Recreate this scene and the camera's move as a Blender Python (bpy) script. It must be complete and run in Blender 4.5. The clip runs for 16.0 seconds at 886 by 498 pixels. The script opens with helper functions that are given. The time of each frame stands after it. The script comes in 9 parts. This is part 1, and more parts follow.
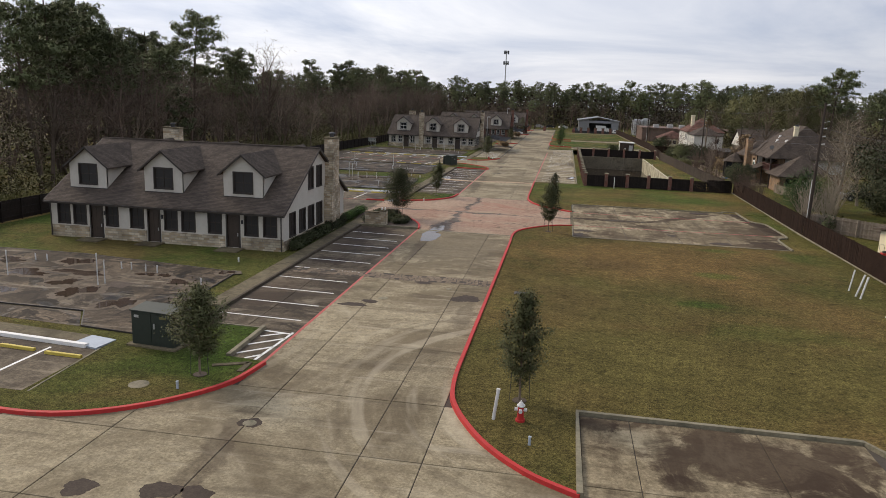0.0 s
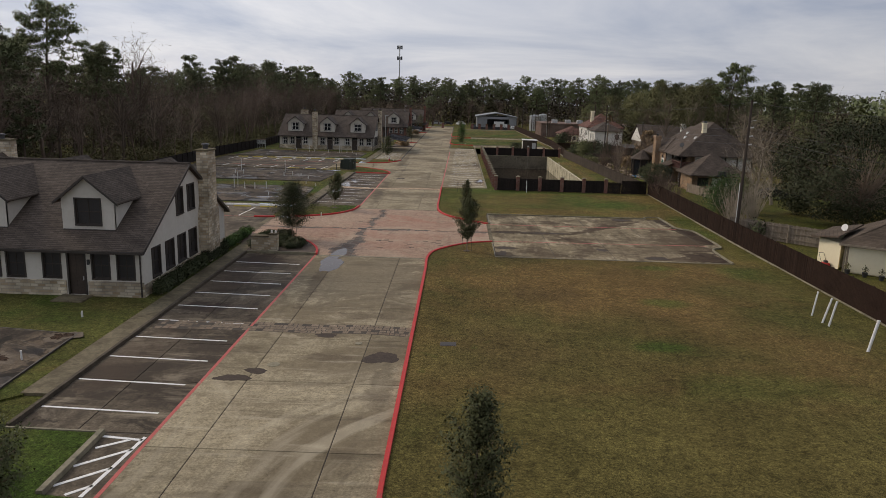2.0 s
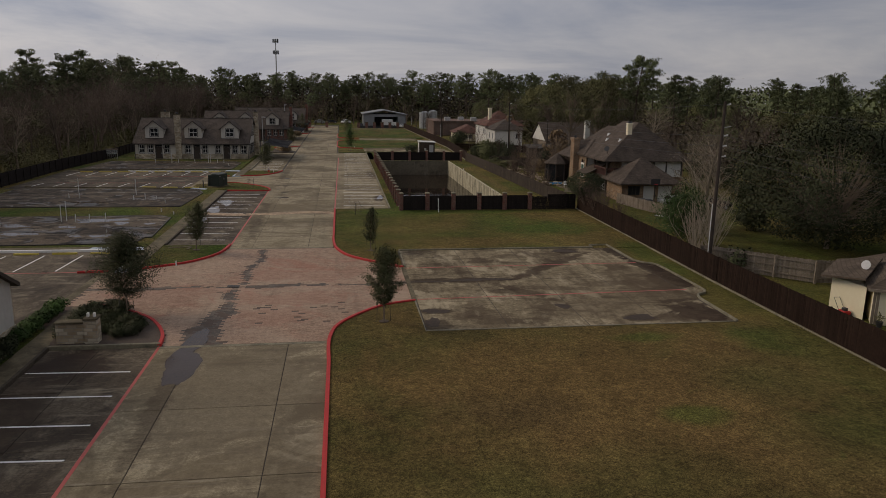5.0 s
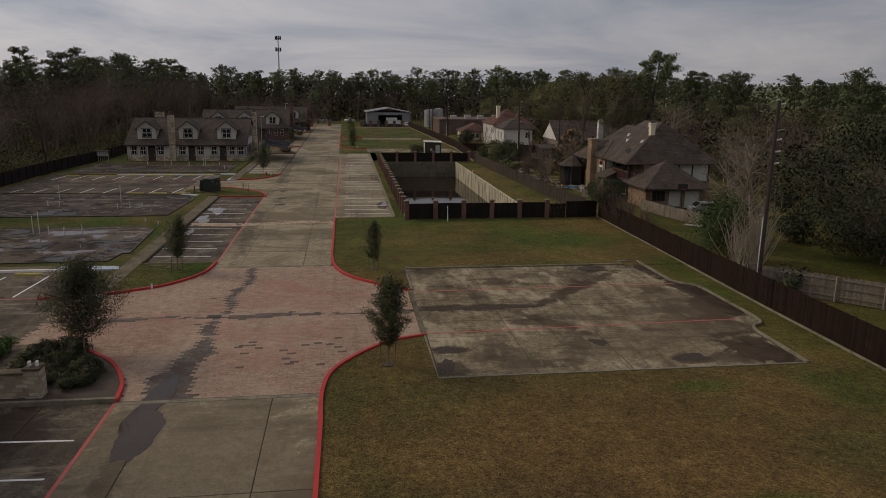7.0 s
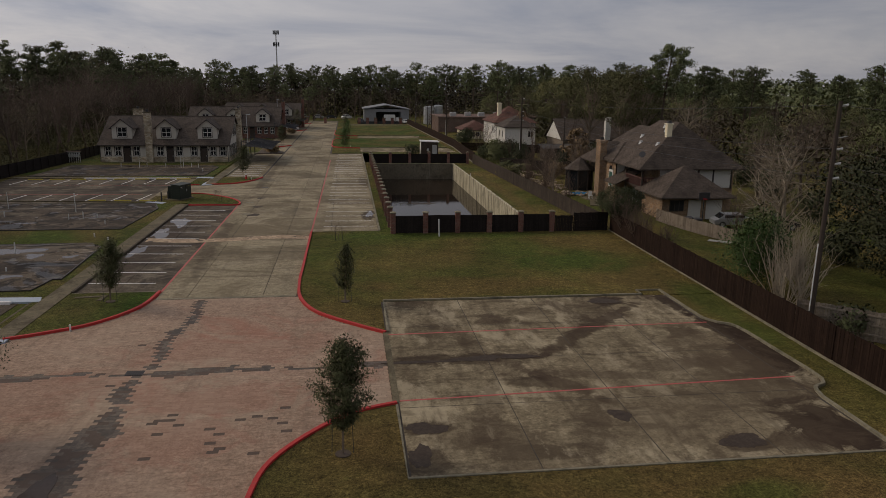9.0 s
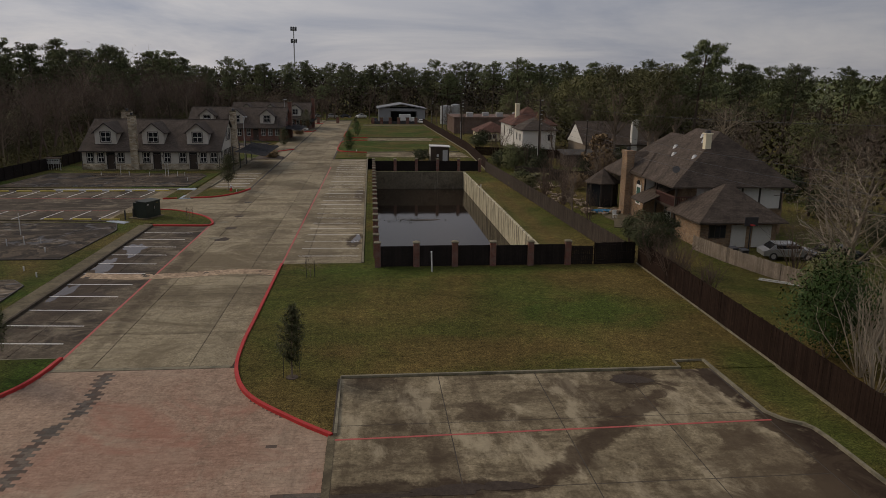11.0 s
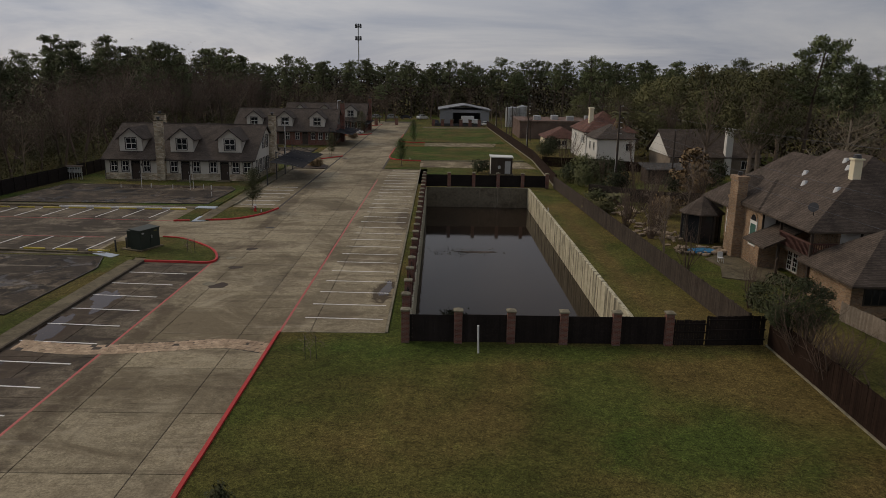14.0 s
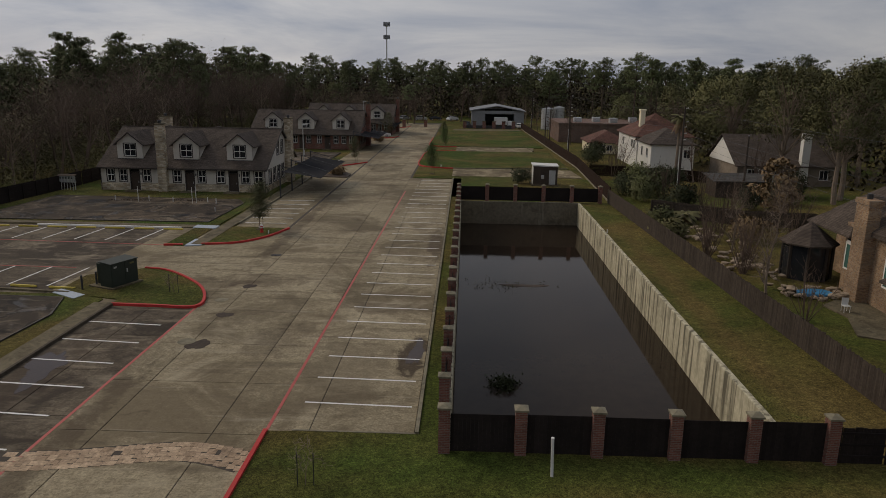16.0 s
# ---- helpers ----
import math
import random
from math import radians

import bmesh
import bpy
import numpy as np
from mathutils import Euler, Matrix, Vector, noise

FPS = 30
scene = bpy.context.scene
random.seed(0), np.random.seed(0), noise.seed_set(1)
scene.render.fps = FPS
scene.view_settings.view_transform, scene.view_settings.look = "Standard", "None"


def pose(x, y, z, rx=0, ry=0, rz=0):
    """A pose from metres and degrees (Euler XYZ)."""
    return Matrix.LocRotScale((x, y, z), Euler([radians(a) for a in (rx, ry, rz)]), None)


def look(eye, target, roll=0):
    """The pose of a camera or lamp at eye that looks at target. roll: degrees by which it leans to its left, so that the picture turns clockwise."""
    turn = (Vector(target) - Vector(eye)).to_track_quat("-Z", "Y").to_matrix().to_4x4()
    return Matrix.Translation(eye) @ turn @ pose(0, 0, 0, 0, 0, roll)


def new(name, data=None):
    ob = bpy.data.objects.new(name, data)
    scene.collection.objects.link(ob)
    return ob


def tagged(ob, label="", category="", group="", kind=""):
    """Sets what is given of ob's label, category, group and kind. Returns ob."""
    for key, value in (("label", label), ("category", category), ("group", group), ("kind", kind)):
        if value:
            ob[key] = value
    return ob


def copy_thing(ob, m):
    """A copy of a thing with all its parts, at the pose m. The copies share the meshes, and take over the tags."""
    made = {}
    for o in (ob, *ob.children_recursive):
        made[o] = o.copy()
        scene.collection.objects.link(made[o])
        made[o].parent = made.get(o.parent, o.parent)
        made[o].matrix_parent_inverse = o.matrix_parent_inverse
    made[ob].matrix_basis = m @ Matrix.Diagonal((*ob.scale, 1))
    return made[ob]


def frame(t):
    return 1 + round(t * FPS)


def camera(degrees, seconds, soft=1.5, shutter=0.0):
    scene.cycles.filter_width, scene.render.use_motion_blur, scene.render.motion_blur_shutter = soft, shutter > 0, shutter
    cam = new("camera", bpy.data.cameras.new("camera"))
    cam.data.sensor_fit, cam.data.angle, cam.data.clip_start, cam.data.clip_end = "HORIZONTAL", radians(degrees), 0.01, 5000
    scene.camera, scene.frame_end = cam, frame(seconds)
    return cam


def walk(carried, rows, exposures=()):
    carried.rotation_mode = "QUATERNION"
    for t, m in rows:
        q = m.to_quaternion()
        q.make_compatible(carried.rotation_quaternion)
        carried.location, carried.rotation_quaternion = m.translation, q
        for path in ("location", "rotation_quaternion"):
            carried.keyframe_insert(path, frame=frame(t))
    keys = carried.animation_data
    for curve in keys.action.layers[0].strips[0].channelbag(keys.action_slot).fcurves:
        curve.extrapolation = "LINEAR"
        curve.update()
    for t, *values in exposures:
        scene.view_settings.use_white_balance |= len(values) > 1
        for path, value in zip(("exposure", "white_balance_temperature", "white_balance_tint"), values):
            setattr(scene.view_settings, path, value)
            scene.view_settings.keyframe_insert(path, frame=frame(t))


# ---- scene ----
cam = camera(63.71, 16.0, soft=0.75)
METRES, EYE, TILT, LEAN, TURN = 84.427, 12.637, 0.445, 0.050, 9.85
ROWS = [
    (0.0, -0.0026, 0.0047, -0.0044, -0.1958, -12.484, -2.1178),
    (0.5, -0.0057, 0.0285, -0.0033, -3.397, -12.457, -1.908),
    (1.0, -0.0072, 0.0564, -0.0024, -4.5179, -12.5169, -1.8912),
    (1.5, -0.0074, 0.0863, -0.0015, -4.9063, -12.5652, -1.8573),
    (2.0, -0.0056, 0.1187, -0.0001, -8.5605, -12.5624, -1.6829),
    (2.5, -0.0068, 0.1527, 0.0006, -16.3456, -12.4273, -1.2065),
    (3.0, -0.0061, 0.1866, 0.002, -18.0726, -12.4955, -1.0895),
    (3.5, -0.0032, 0.2203, 0.0031, -18.0255, -12.579, -1.101),
    (4.0, 0.0009, 0.2544, 0.0048, -17.9758, -12.684, -1.1044),
    (6.5, 0.0303, 0.4037, 0.0077, -17.7051, -12.9265, -0.9152),
    (7.0, 0.0336, 0.4095, 0.0077, -17.5872, -13.0259, -0.8825),
    (7.5, 0.0409, 0.4265, 0.0069, -17.7466, -13.094, -0.8737),
    (8.0, 0.0512, 0.4516, 0.0062, -16.9943, -13.1485, -0.9528),
    (8.5, 0.0641, 0.4798, 0.007, -17.3695, -13.2629, -0.9092),
    (11.0, 0.1444, 0.6287, 0.016, -15.4532, -13.6843, -0.8466),
    (11.5, 0.1596, 0.6587, 0.0186, -10.4101, -13.8596, -1.006),
    (12.0, 0.1727, 0.6884, 0.0203, -10.0093, -13.9024, -0.9868),
    (12.5, 0.1832, 0.7181, 0.0216, -9.9853, -13.9079, -0.9438),
    (13.0, 0.1906, 0.7477, 0.0218, -10.082, -13.874, -0.9861),
    (13.5, 0.1955, 0.7766, 0.0218, -10.1893, -13.883, -1.0211),
    (14.0, 0.2007, 0.8062, 0.0217, -10.1284, -13.9443, -1.0464),
    (14.5, 0.2033, 0.8407, 0.0212, -9.2099, -14.0563, -1.0864),
    (15.0, 0.2075, 0.8774, 0.0207, -8.4931, -14.0542, -1.1268),
    (15.5, 0.2104, 0.9168, 0.0191, -8.2485, -13.988, -1.0761),
    (16.0, 0.2136, 0.9597, 0.0173, -7.9311, -13.9771, -0.9715),
]
# exposures follow the clip's own darkening as the drone turns toward the sky
walk(cam, [(t, pose(0, 0, EYE, TILT, LEAN, TURN) @ pose(METRES * x, METRES * y, METRES * z, 90 + pitch, roll, yaw)) for t, x, y, z, yaw, pitch, roll in ROWS],
     exposures=[(0.0, 0.20, 7050, 13), (0.7, 0.05, 7050, 13), (1.5, -0.06, 7050, 13), (2.5, -0.34, 7200, 14), (3.2, -0.56, 7300, 14), (4.0, -0.73, 7350, 15), (7.0, -0.82, 7400, 16), (11.0, -0.82, 7350, 15), (16.0, -0.80, 7250, 13)])

# ---- sky and sun ----
SUN_DIR = Vector((-0.72, 0.42, 0.55)).normalized()
world = bpy.data.worlds.new("sky")
scene.world = world
world.use_nodes = True
wn, wl = world.node_tree.nodes, world.node_tree.links
wn.clear()


def wnode(kind, **kw):
    n = wn.new(kind)
    for k, v in kw.items():
        n.inputs[k].default_value = v
    return n


sky = wn.new("ShaderNodeTexSky")
sky.sky_type, sky.sun_disc = "NISHITA", False
sky.sun_elevation = math.asin(SUN_DIR.z)
sky.sun_rotation = math.atan2(SUN_DIR.x, SUN_DIR.y)
coord = wn.new("ShaderNodeTexCoord")
sep = wn.new("ShaderNodeSeparateXYZ")
wl.new(coord.outputs["Generated"], sep.inputs[0])
up = wn.new("ShaderNodeMath"); up.operation = "MAXIMUM"; up.inputs[1].default_value = 0.0
wl.new(sep.outputs["Z"], up.inputs[0])
lift = wn.new("ShaderNodeMath"); lift.operation = "ADD"; lift.inputs[1].default_value = 0.16
wl.new(up.outputs[0], lift.inputs[0])
dx = wn.new("ShaderNodeMath"); dx.operation = "DIVIDE"
dy = wn.new("ShaderNodeMath"); dy.operation = "DIVIDE"
wl.new(sep.outputs["X"], dx.inputs[0]); wl.new(lift.outputs[0], dx.inputs[1])
wl.new(sep.outputs["Y"], dy.inputs[0]); wl.new(lift.outputs[0], dy.inputs[1])
flat = wn.new("ShaderNodeCombineXYZ")
wl.new(dx.outputs[0], flat.inputs[0]); wl.new(dy.outputs[0], flat.inputs[1])
cl = wnode("ShaderNodeTexNoise", Scale=0.55, Detail=7.0, Roughness=0.58, Distortion=0.6)
wl.new(flat.outputs[0], cl.inputs["Vector"])
ramp = wn.new("ShaderNodeValToRGB")
ramp.color_ramp.elements[0].position, ramp.color_ramp.elements[0].color = 0.33, (0.39, 0.472, 0.645, 1)
ramp.color_ramp.elements[1].position, ramp.color_ramp.elements[1].color = 0.66, (0.80, 0.85, 0.94, 1)
wl.new(cl.outputs["Fac"], ramp.inputs["Fac"])
glow = wn.new("ShaderNodeVectorMath"); glow.operation = "DOT_PRODUCT"
wl.new(coord.outputs["Generated"], glow.inputs[0]); glow.inputs[1].default_value = SUN_DIR
lit = wn.new("ShaderNodeMapRange")
lit.inputs[1].default_value, lit.inputs[2].default_value, lit.inputs[3].default_value, lit.inputs[4].default_value = -0.2, 1.0, 0.92, 1.6
wl.new(glow.outputs["Value"], lit.inputs[0])
bright = wn.new("ShaderNodeVectorMath"); bright.operation = "SCALE"
wl.new(ramp.outputs[0], bright.inputs[0]); wl.new(lit.outputs[0], bright.inputs["Scale"])
bg_sky = wnode("ShaderNodeBackground", Strength=0.10)
wl.new(sky.outputs[0], bg_sky.inputs["Color"])
bg_cloud = wnode("ShaderNodeBackground", Strength=0.81)
wl.new(bright.outputs[0], bg_cloud.inputs["Color"])
mixw = wnode("ShaderNodeMixShader", Fac=0.88)
wl.new(bg_sky.outputs[0], mixw.inputs[1]); wl.new(bg_cloud.outputs[0], mixw.inputs[2])
wout = wn.new("ShaderNodeOutputWorld")
wl.new(mixw.outputs[0], wout.inputs[0])

sun_data = bpy.data.lights.new("sun", "SUN")
sun_data.energy, sun_data.angle, sun_data.color = 1.9, radians(20), (1.0, 0.91, 0.78)
sun_lamp = new("sun", sun_data)
sun_lamp.matrix_world = look(SUN_DIR * 200, (0, 0, 0))


# ---- materials ----
def material(name, dark, light, scale=1.0, rough=0.8, bump=0.2, bump_scale=20.0, coarse=0.15, stains=None, metal=0.0, wet=None, vary=0.0, detail=8.0, wave=None, spec=0.5, speck=0.0, speck_scale=14.0, streak=None, rings=None, spots=(), drag=(), island=0.0, sweep=()):
    """Two colours mixed by fine and coarse noise in object space, with stains, wet patches and relief."""
    m = bpy.data.materials.new(name)
    m.use_nodes = True
    nt = m.node_tree
    N, L = nt.nodes, nt.links
    b = N["Principled BSDF"]
    b.inputs["Roughness"].default_value, b.inputs["Metallic"].default_value = rough, metal
    b.inputs["Specular IOR Level"].default_value = spec
    geo = N.new("ShaderNodeNewGeometry")
    pos = geo.outputs["Position"]

    def noise_tex(s, d=detail, r=0.6, dist=0.0):
        n = N.new("ShaderNodeTexNoise")
        n.inputs["Scale"].default_value, n.inputs["Detail"].default_value = s, d
        n.inputs["Roughness"].default_value, n.inputs["Distortion"].default_value = r, dist * 1.6
        L.new(pos, n.inputs["Vector"])
        return n.outputs["Fac"]

    def ramp_of(fac, a, b_, ca=(0, 0, 0), cb=(1, 1, 1)):
        r = N.new("ShaderNodeValToRGB")
        r.color_ramp.elements[0].position, r.color_ramp.elements[1].position = a, b_
        r.color_ramp.elements[0].color, r.color_ramp.elements[1].color = (*ca, 1), (*cb, 1)
        L.new(fac, r.inputs["Fac"])
        return r.outputs["Color"]

    def mix(fac, a, c, mode="MIX"):
        n = N.new("ShaderNodeMix")
        n.data_type, n.blend_type = "RGBA", mode
        for sock, v in ((n.inputs[0], fac), (n.inputs[6], a), (n.inputs[7], c)):
            if isinstance(v, (int, float)):
                sock.default_value = v
            elif isinstance(v, tuple):
                sock.default_value = (*v, 1)
            else:
                L.new(v, sock)
        return n.outputs[2]

    fine = ramp_of(noise_tex(4.0 * scale), 0.3, 0.7)
    wide = ramp_of(noise_tex(coarse * scale, 6.0, 0.65), 0.34, 0.66)
    both = mix(0.5, fine, wide)
    col = mix(both, dark, light)
    if speck:
        sp = ramp_of(noise_tex(speck_scale, 3.0, 0.7), 0.32, 0.68, (1 - speck,) * 3, (1 + speck * 0.7,) * 3)
        col = mix(1.0, col, sp, "MULTIPLY")
        sp = ramp_of(noise_tex(speck_scale * 0.28, 5.0, 0.75), 0.34, 0.66, (1 - speck * 0.8,) * 3, (1 + speck * 0.6,) * 3)
        col = mix(1.0, col, sp, "MULTIPLY")
    if wave:
        # streaks down or across a board
        axis, s, amount = wave
        w = N.new("ShaderNodeTexWave")
        w.bands_direction = axis
        w.inputs["Scale"].default_value, w.inputs["Distortion"].default_value, w.inputs["Detail"].default_value = s, 3.0, 3.0
        L.new(pos, w.inputs["Vector"])
        col = mix(amount, col, w.outputs["Color"], "MULTIPLY")
    for st in (stains or ()):
        scol, ss, lo, hi, amt = st
        f = ramp_of(noise_tex(ss, 10.0, 0.66, 0.5), lo, hi)
        fm = N.new("ShaderNodeMath"); fm.operation = "MULTIPLY"; fm.inputs[1].default_value = amt
        L.new(f, fm.inputs[0])
        col = mix(fm.outputs[0], col, scol)
    if streak:
        scol, ss, lo, hi, amt = streak
        mp = N.new("ShaderNodeMapping")
        mp.inputs["Scale"].default_value = (ss, ss, ss * 0.06)
        L.new(pos, mp.inputs["Vector"])
        sn = N.new("ShaderNodeTexNoise")
        sn.inputs["Scale"].default_value, sn.inputs["Detail"].default_value = 1.0, 6.0
        L.new(mp.outputs[0], sn.inputs["Vector"])
        f = ramp_of(sn.outputs["Fac"], lo, hi)
        fm = N.new("ShaderNodeMath"); fm.operation = "MULTIPLY"; fm.inputs[1].default_value = amt
        L.new(f, fm.inputs[0])
        col = mix(fm.outputs[0], col, scol)
    if rings:
        rs, stops = rings
        rr_ = N.new("ShaderNodeValToRGB")
        els = rr_.color_ramp.elements
        while len(els) < len(stops):
            els.new(0.5)
        for el, (ps, v) in zip(els, stops):
            el.position, el.color = ps, (v, v * 0.985, v * 0.96, 1)
        L.new(noise_tex(rs, 6.0, 0.55, 0.9), rr_.inputs["Fac"])
        col = mix(1.0, col, rr_.outputs["Color"], "MULTIPLY")
    for scol, sx, sy, lo, hi, amt, *turn in drag:
        # smears drawn out along the drive or across it
        mp = N.new("ShaderNodeMapping")
        mp.inputs["Scale"].default_value = (sx, sy, 1.0)
        mp.inputs["Rotation"].default_value = (0, 0, turn[0] if turn else 0.06)
        L.new(pos, mp.inputs["Vector"])
        sn = N.new("ShaderNodeTexNoise")
        sn.inputs["Scale"].default_value, sn.inputs["Detail"].default_value, sn.inputs["Roughness"].default_value = 1.0, 8.0, 0.68
        L.new(mp.outputs[0], sn.inputs["Vector"])
        f = ramp_of(sn.outputs["Fac"], lo, hi)
        fm = N.new("ShaderNodeMath"); fm.operation = "MULTIPLY"; fm.inputs[1].default_value = amt
        L.new(f, fm.inputs[0])
        col = mix(fm.outputs[0], col, scol)
    for cx, cy, freq, scol, lo, hi, amt in sweep:
        # tyre marks drawn round a turning corner
        off = N.new("ShaderNodeVectorMath"); off.operation = "SUBTRACT"; off.inputs[1].default_value = (cx, cy, 0)
        L.new(pos, off.inputs[0])
        ln = N.new("ShaderNodeVectorMath"); ln.operation = "LENGTH"
        L.new(off.outputs[0], ln.inputs[0])
        fr_ = N.new("ShaderNodeMath"); fr_.operation = "MULTIPLY"; fr_.inputs[1].default_value = freq
        L.new(ln.outputs["Value"], fr_.inputs[0])
        sm_ = N.new("ShaderNodeVectorMath"); sm_.operation = "SCALE"; sm_.inputs["Scale"].default_value = 0.12
        L.new(off.outputs[0], sm_.inputs[0])
        cb_ = N.new("ShaderNodeVectorMath"); cb_.operation = "ADD"
        cz_ = N.new("ShaderNodeCombineXYZ"); L.new(fr_.outputs[0], cz_.inputs[2])
        L.new(sm_.outputs[0], cb_.inputs[0]); L.new(cz_.outputs[0], cb_.inputs[1])
        sn = N.new("ShaderNodeTexNoise")
        sn.inputs["Scale"].default_value, sn.inputs["Detail"].default_value = 1.0, 5.0
        L.new(cb_.outputs[0], sn.inputs["Vector"])
        f = ramp_of(sn.outputs["Fac"], lo, hi)
        fade = N.new("ShaderNodeMapRange")
        for k, v in ((1, 9.0), (2, 17.0), (3, amt), (4, 0.0)):
            fade.inputs[k].default_value = v
        L.new(ln.outputs["Value"], fade.inputs[0])
        fm = N.new("ShaderNodeMath"); fm.operation = "MULTIPLY"
        L.new(f, fm.inputs[0]); L.new(fade.outputs[0], fm.inputs[1])
        col = mix(fm.outputs[0], col, scol)
    if spots:
        # damp patches with ragged edges, each at its own place
        ragged = noise_tex(0.55, 9.0, 0.68, 0.6)
        for cx, cy, rx, ry, scol, amt, *turn in spots:
            mp = N.new("ShaderNodeMapping")
            mp.vector_type = "TEXTURE"
            mp.inputs["Location"].default_value = (cx, cy, 0)
            mp.inputs["Rotation"].default_value = (0, 0, radians(turn[0]) if turn else 0)
            mp.inputs["Scale"].default_value = (rx, ry, 1)
            L.new(pos, mp.inputs["Vector"])
            ln = N.new("ShaderNodeVectorMath"); ln.operation = "LENGTH"
            L.new(mp.outputs[0], ln.inputs[0])
            ad = N.new("ShaderNodeMath"); ad.operation = "MULTIPLY_ADD"; ad.inputs[1].default_value = 3.4
            L.new(ragged, ad.inputs[0]); L.new(ln.outputs["Value"], ad.inputs[2])
            f = ramp_of(ad.outputs[0], 0.52, 0.60, (amt,) * 3, (0, 0, 0))
            sub = N.new("ShaderNodeMath"); sub.operation = "MULTIPLY"; sub.inputs[1].default_value = 0.2083
            L.new(ad.outputs[0], sub.inputs[0])
            L.new(sub.outputs[0], f.node.inputs["Fac"])
            col = mix(f, col, scol)
    if island:
        r = ramp_of(geo.outputs["Random Per Island"], 0.0, 1.0, (1 - island, 1 - island * 1.1, 1 - island * 1.2), (1 + island * 0.6,) * 3)
        col = mix(1.0, col, r, "MULTIPLY")
    if vary:
        info = N.new("ShaderNodeObjectInfo")
        r = ramp_of(info.outputs["Random"], 0.0, 1.0, (1 - vary,) * 3, (1 + vary * 0.3,) * 3)
        col = mix(1.0, col, r, "MULTIPLY")
    L.new(col, b.inputs["Base Color"])
    if wet:
        ws, lo, hi, wr = wet
        f = ramp_of(noise_tex(ws, 4.0, 0.55, 0.5), lo, hi, (rough,) * 3, (wr,) * 3)
        L.new(f, b.inputs["Roughness"])
    if bump:
        bp = N.new("ShaderNodeBump")
        bp.inputs["Strength"].default_value, bp.inputs["Distance"].default_value = bump, 0.03
        L.new(noise_tex(bump_scale, 4.0), bp.inputs["Height"])
        L.new(bp.outputs[0], b.inputs["Normal"])
    return m


def coursed(name, c1, c2, mortar, bw, bh, rough=0.85, offset=0.5, gap=0.012, bump=0.6, flat_top=False, blotch=0.25, spec=0.2):
    """Coursed masonry or shingles, laid along the wall's own run and up z (or along the slope)."""
    m = bpy.data.materials.new(name)
    m.use_nodes = True
    nt = m.node_tree
    N, L = nt.nodes, nt.links
    b = N["Principled BSDF"]
    b.inputs["Roughness"].default_value = rough
    b.inputs["Specular IOR Level"].default_value = spec
    geo = N.new("ShaderNodeNewGeometry")
    s = N.new("ShaderNodeSeparateXYZ")
    L.new(geo.outputs["Position"], s.inputs[0])
    a = N.new("ShaderNodeMath"); a.operation = "ADD"
    L.new(s.outputs["X"], a.inputs[0]); L.new(s.outputs["Y"], a.inputs[1])
    c = N.new("ShaderNodeCombineXYZ")
    if flat_top:
        L.new(s.outputs["X"], c.inputs[0]); L.new(s.outputs["Y"], c.inputs[1])
    else:
        L.new(a.outputs[0], c.inputs[0]); L.new(s.outputs["Z"], c.inputs[1])
    br = N.new("ShaderNodeTexBrick")
    br.offset = offset
    br.inputs["Color1"].default_value, br.inputs["Color2"].default_value, br.inputs["Mortar"].default_value = (*c1, 1), (*c2, 1), (*mortar, 1)
    br.inputs["Scale"].default_value = 1.0
    br.inputs["Brick Width"].default_value, br.inputs["Row Height"].default_value = bw, bh
    br.inputs["Mortar Size"].default_value = gap
    br.inputs["Mortar Smooth"].default_value = 0.2
    L.new(c.outputs[0], br.inputs["Vector"])
    nz = N.new("ShaderNodeTexNoise")
    nz.inputs["Scale"].default_value, nz.inputs["Detail"].default_value = 0.7, 8.0
    L.new(geo.outputs["Position"], nz.inputs["Vector"])
    rp = N.new("ShaderNodeValToRGB")
    rp.color_ramp.elements[0].position, rp.color_ramp.elements[1].position = 0.3, 0.7
    rp.color_ramp.elements[0].color, rp.color_ramp.elements[1].color = (1 - blotch,) * 3 + (1,), (1 + blotch * 0.4,) * 3 + (1,)
    L.new(nz.outputs["Fac"], rp.inputs["Fac"])
    mx = N.new("ShaderNodeMix")
    mx.data_type, mx.blend_type = "RGBA", "MULTIPLY"
    mx.inputs[0].default_value = 1.0
    L.new(br.outputs["Color"], mx.inputs[6]); L.new(rp.outputs["Color"], mx.inputs[7])
    L.new(mx.outputs[2], b.inputs["Base Color"])
    bp = N.new("ShaderNodeBump")
    bp.inputs["Strength"].default_value, bp.inputs["Distance"].default_value = bump, 0.02
    bp.invert = True
    L.new(br.outputs["Fac"], bp.inputs["Height"])
    L.new(bp.outputs[0], b.inputs["Normal"])
    return m


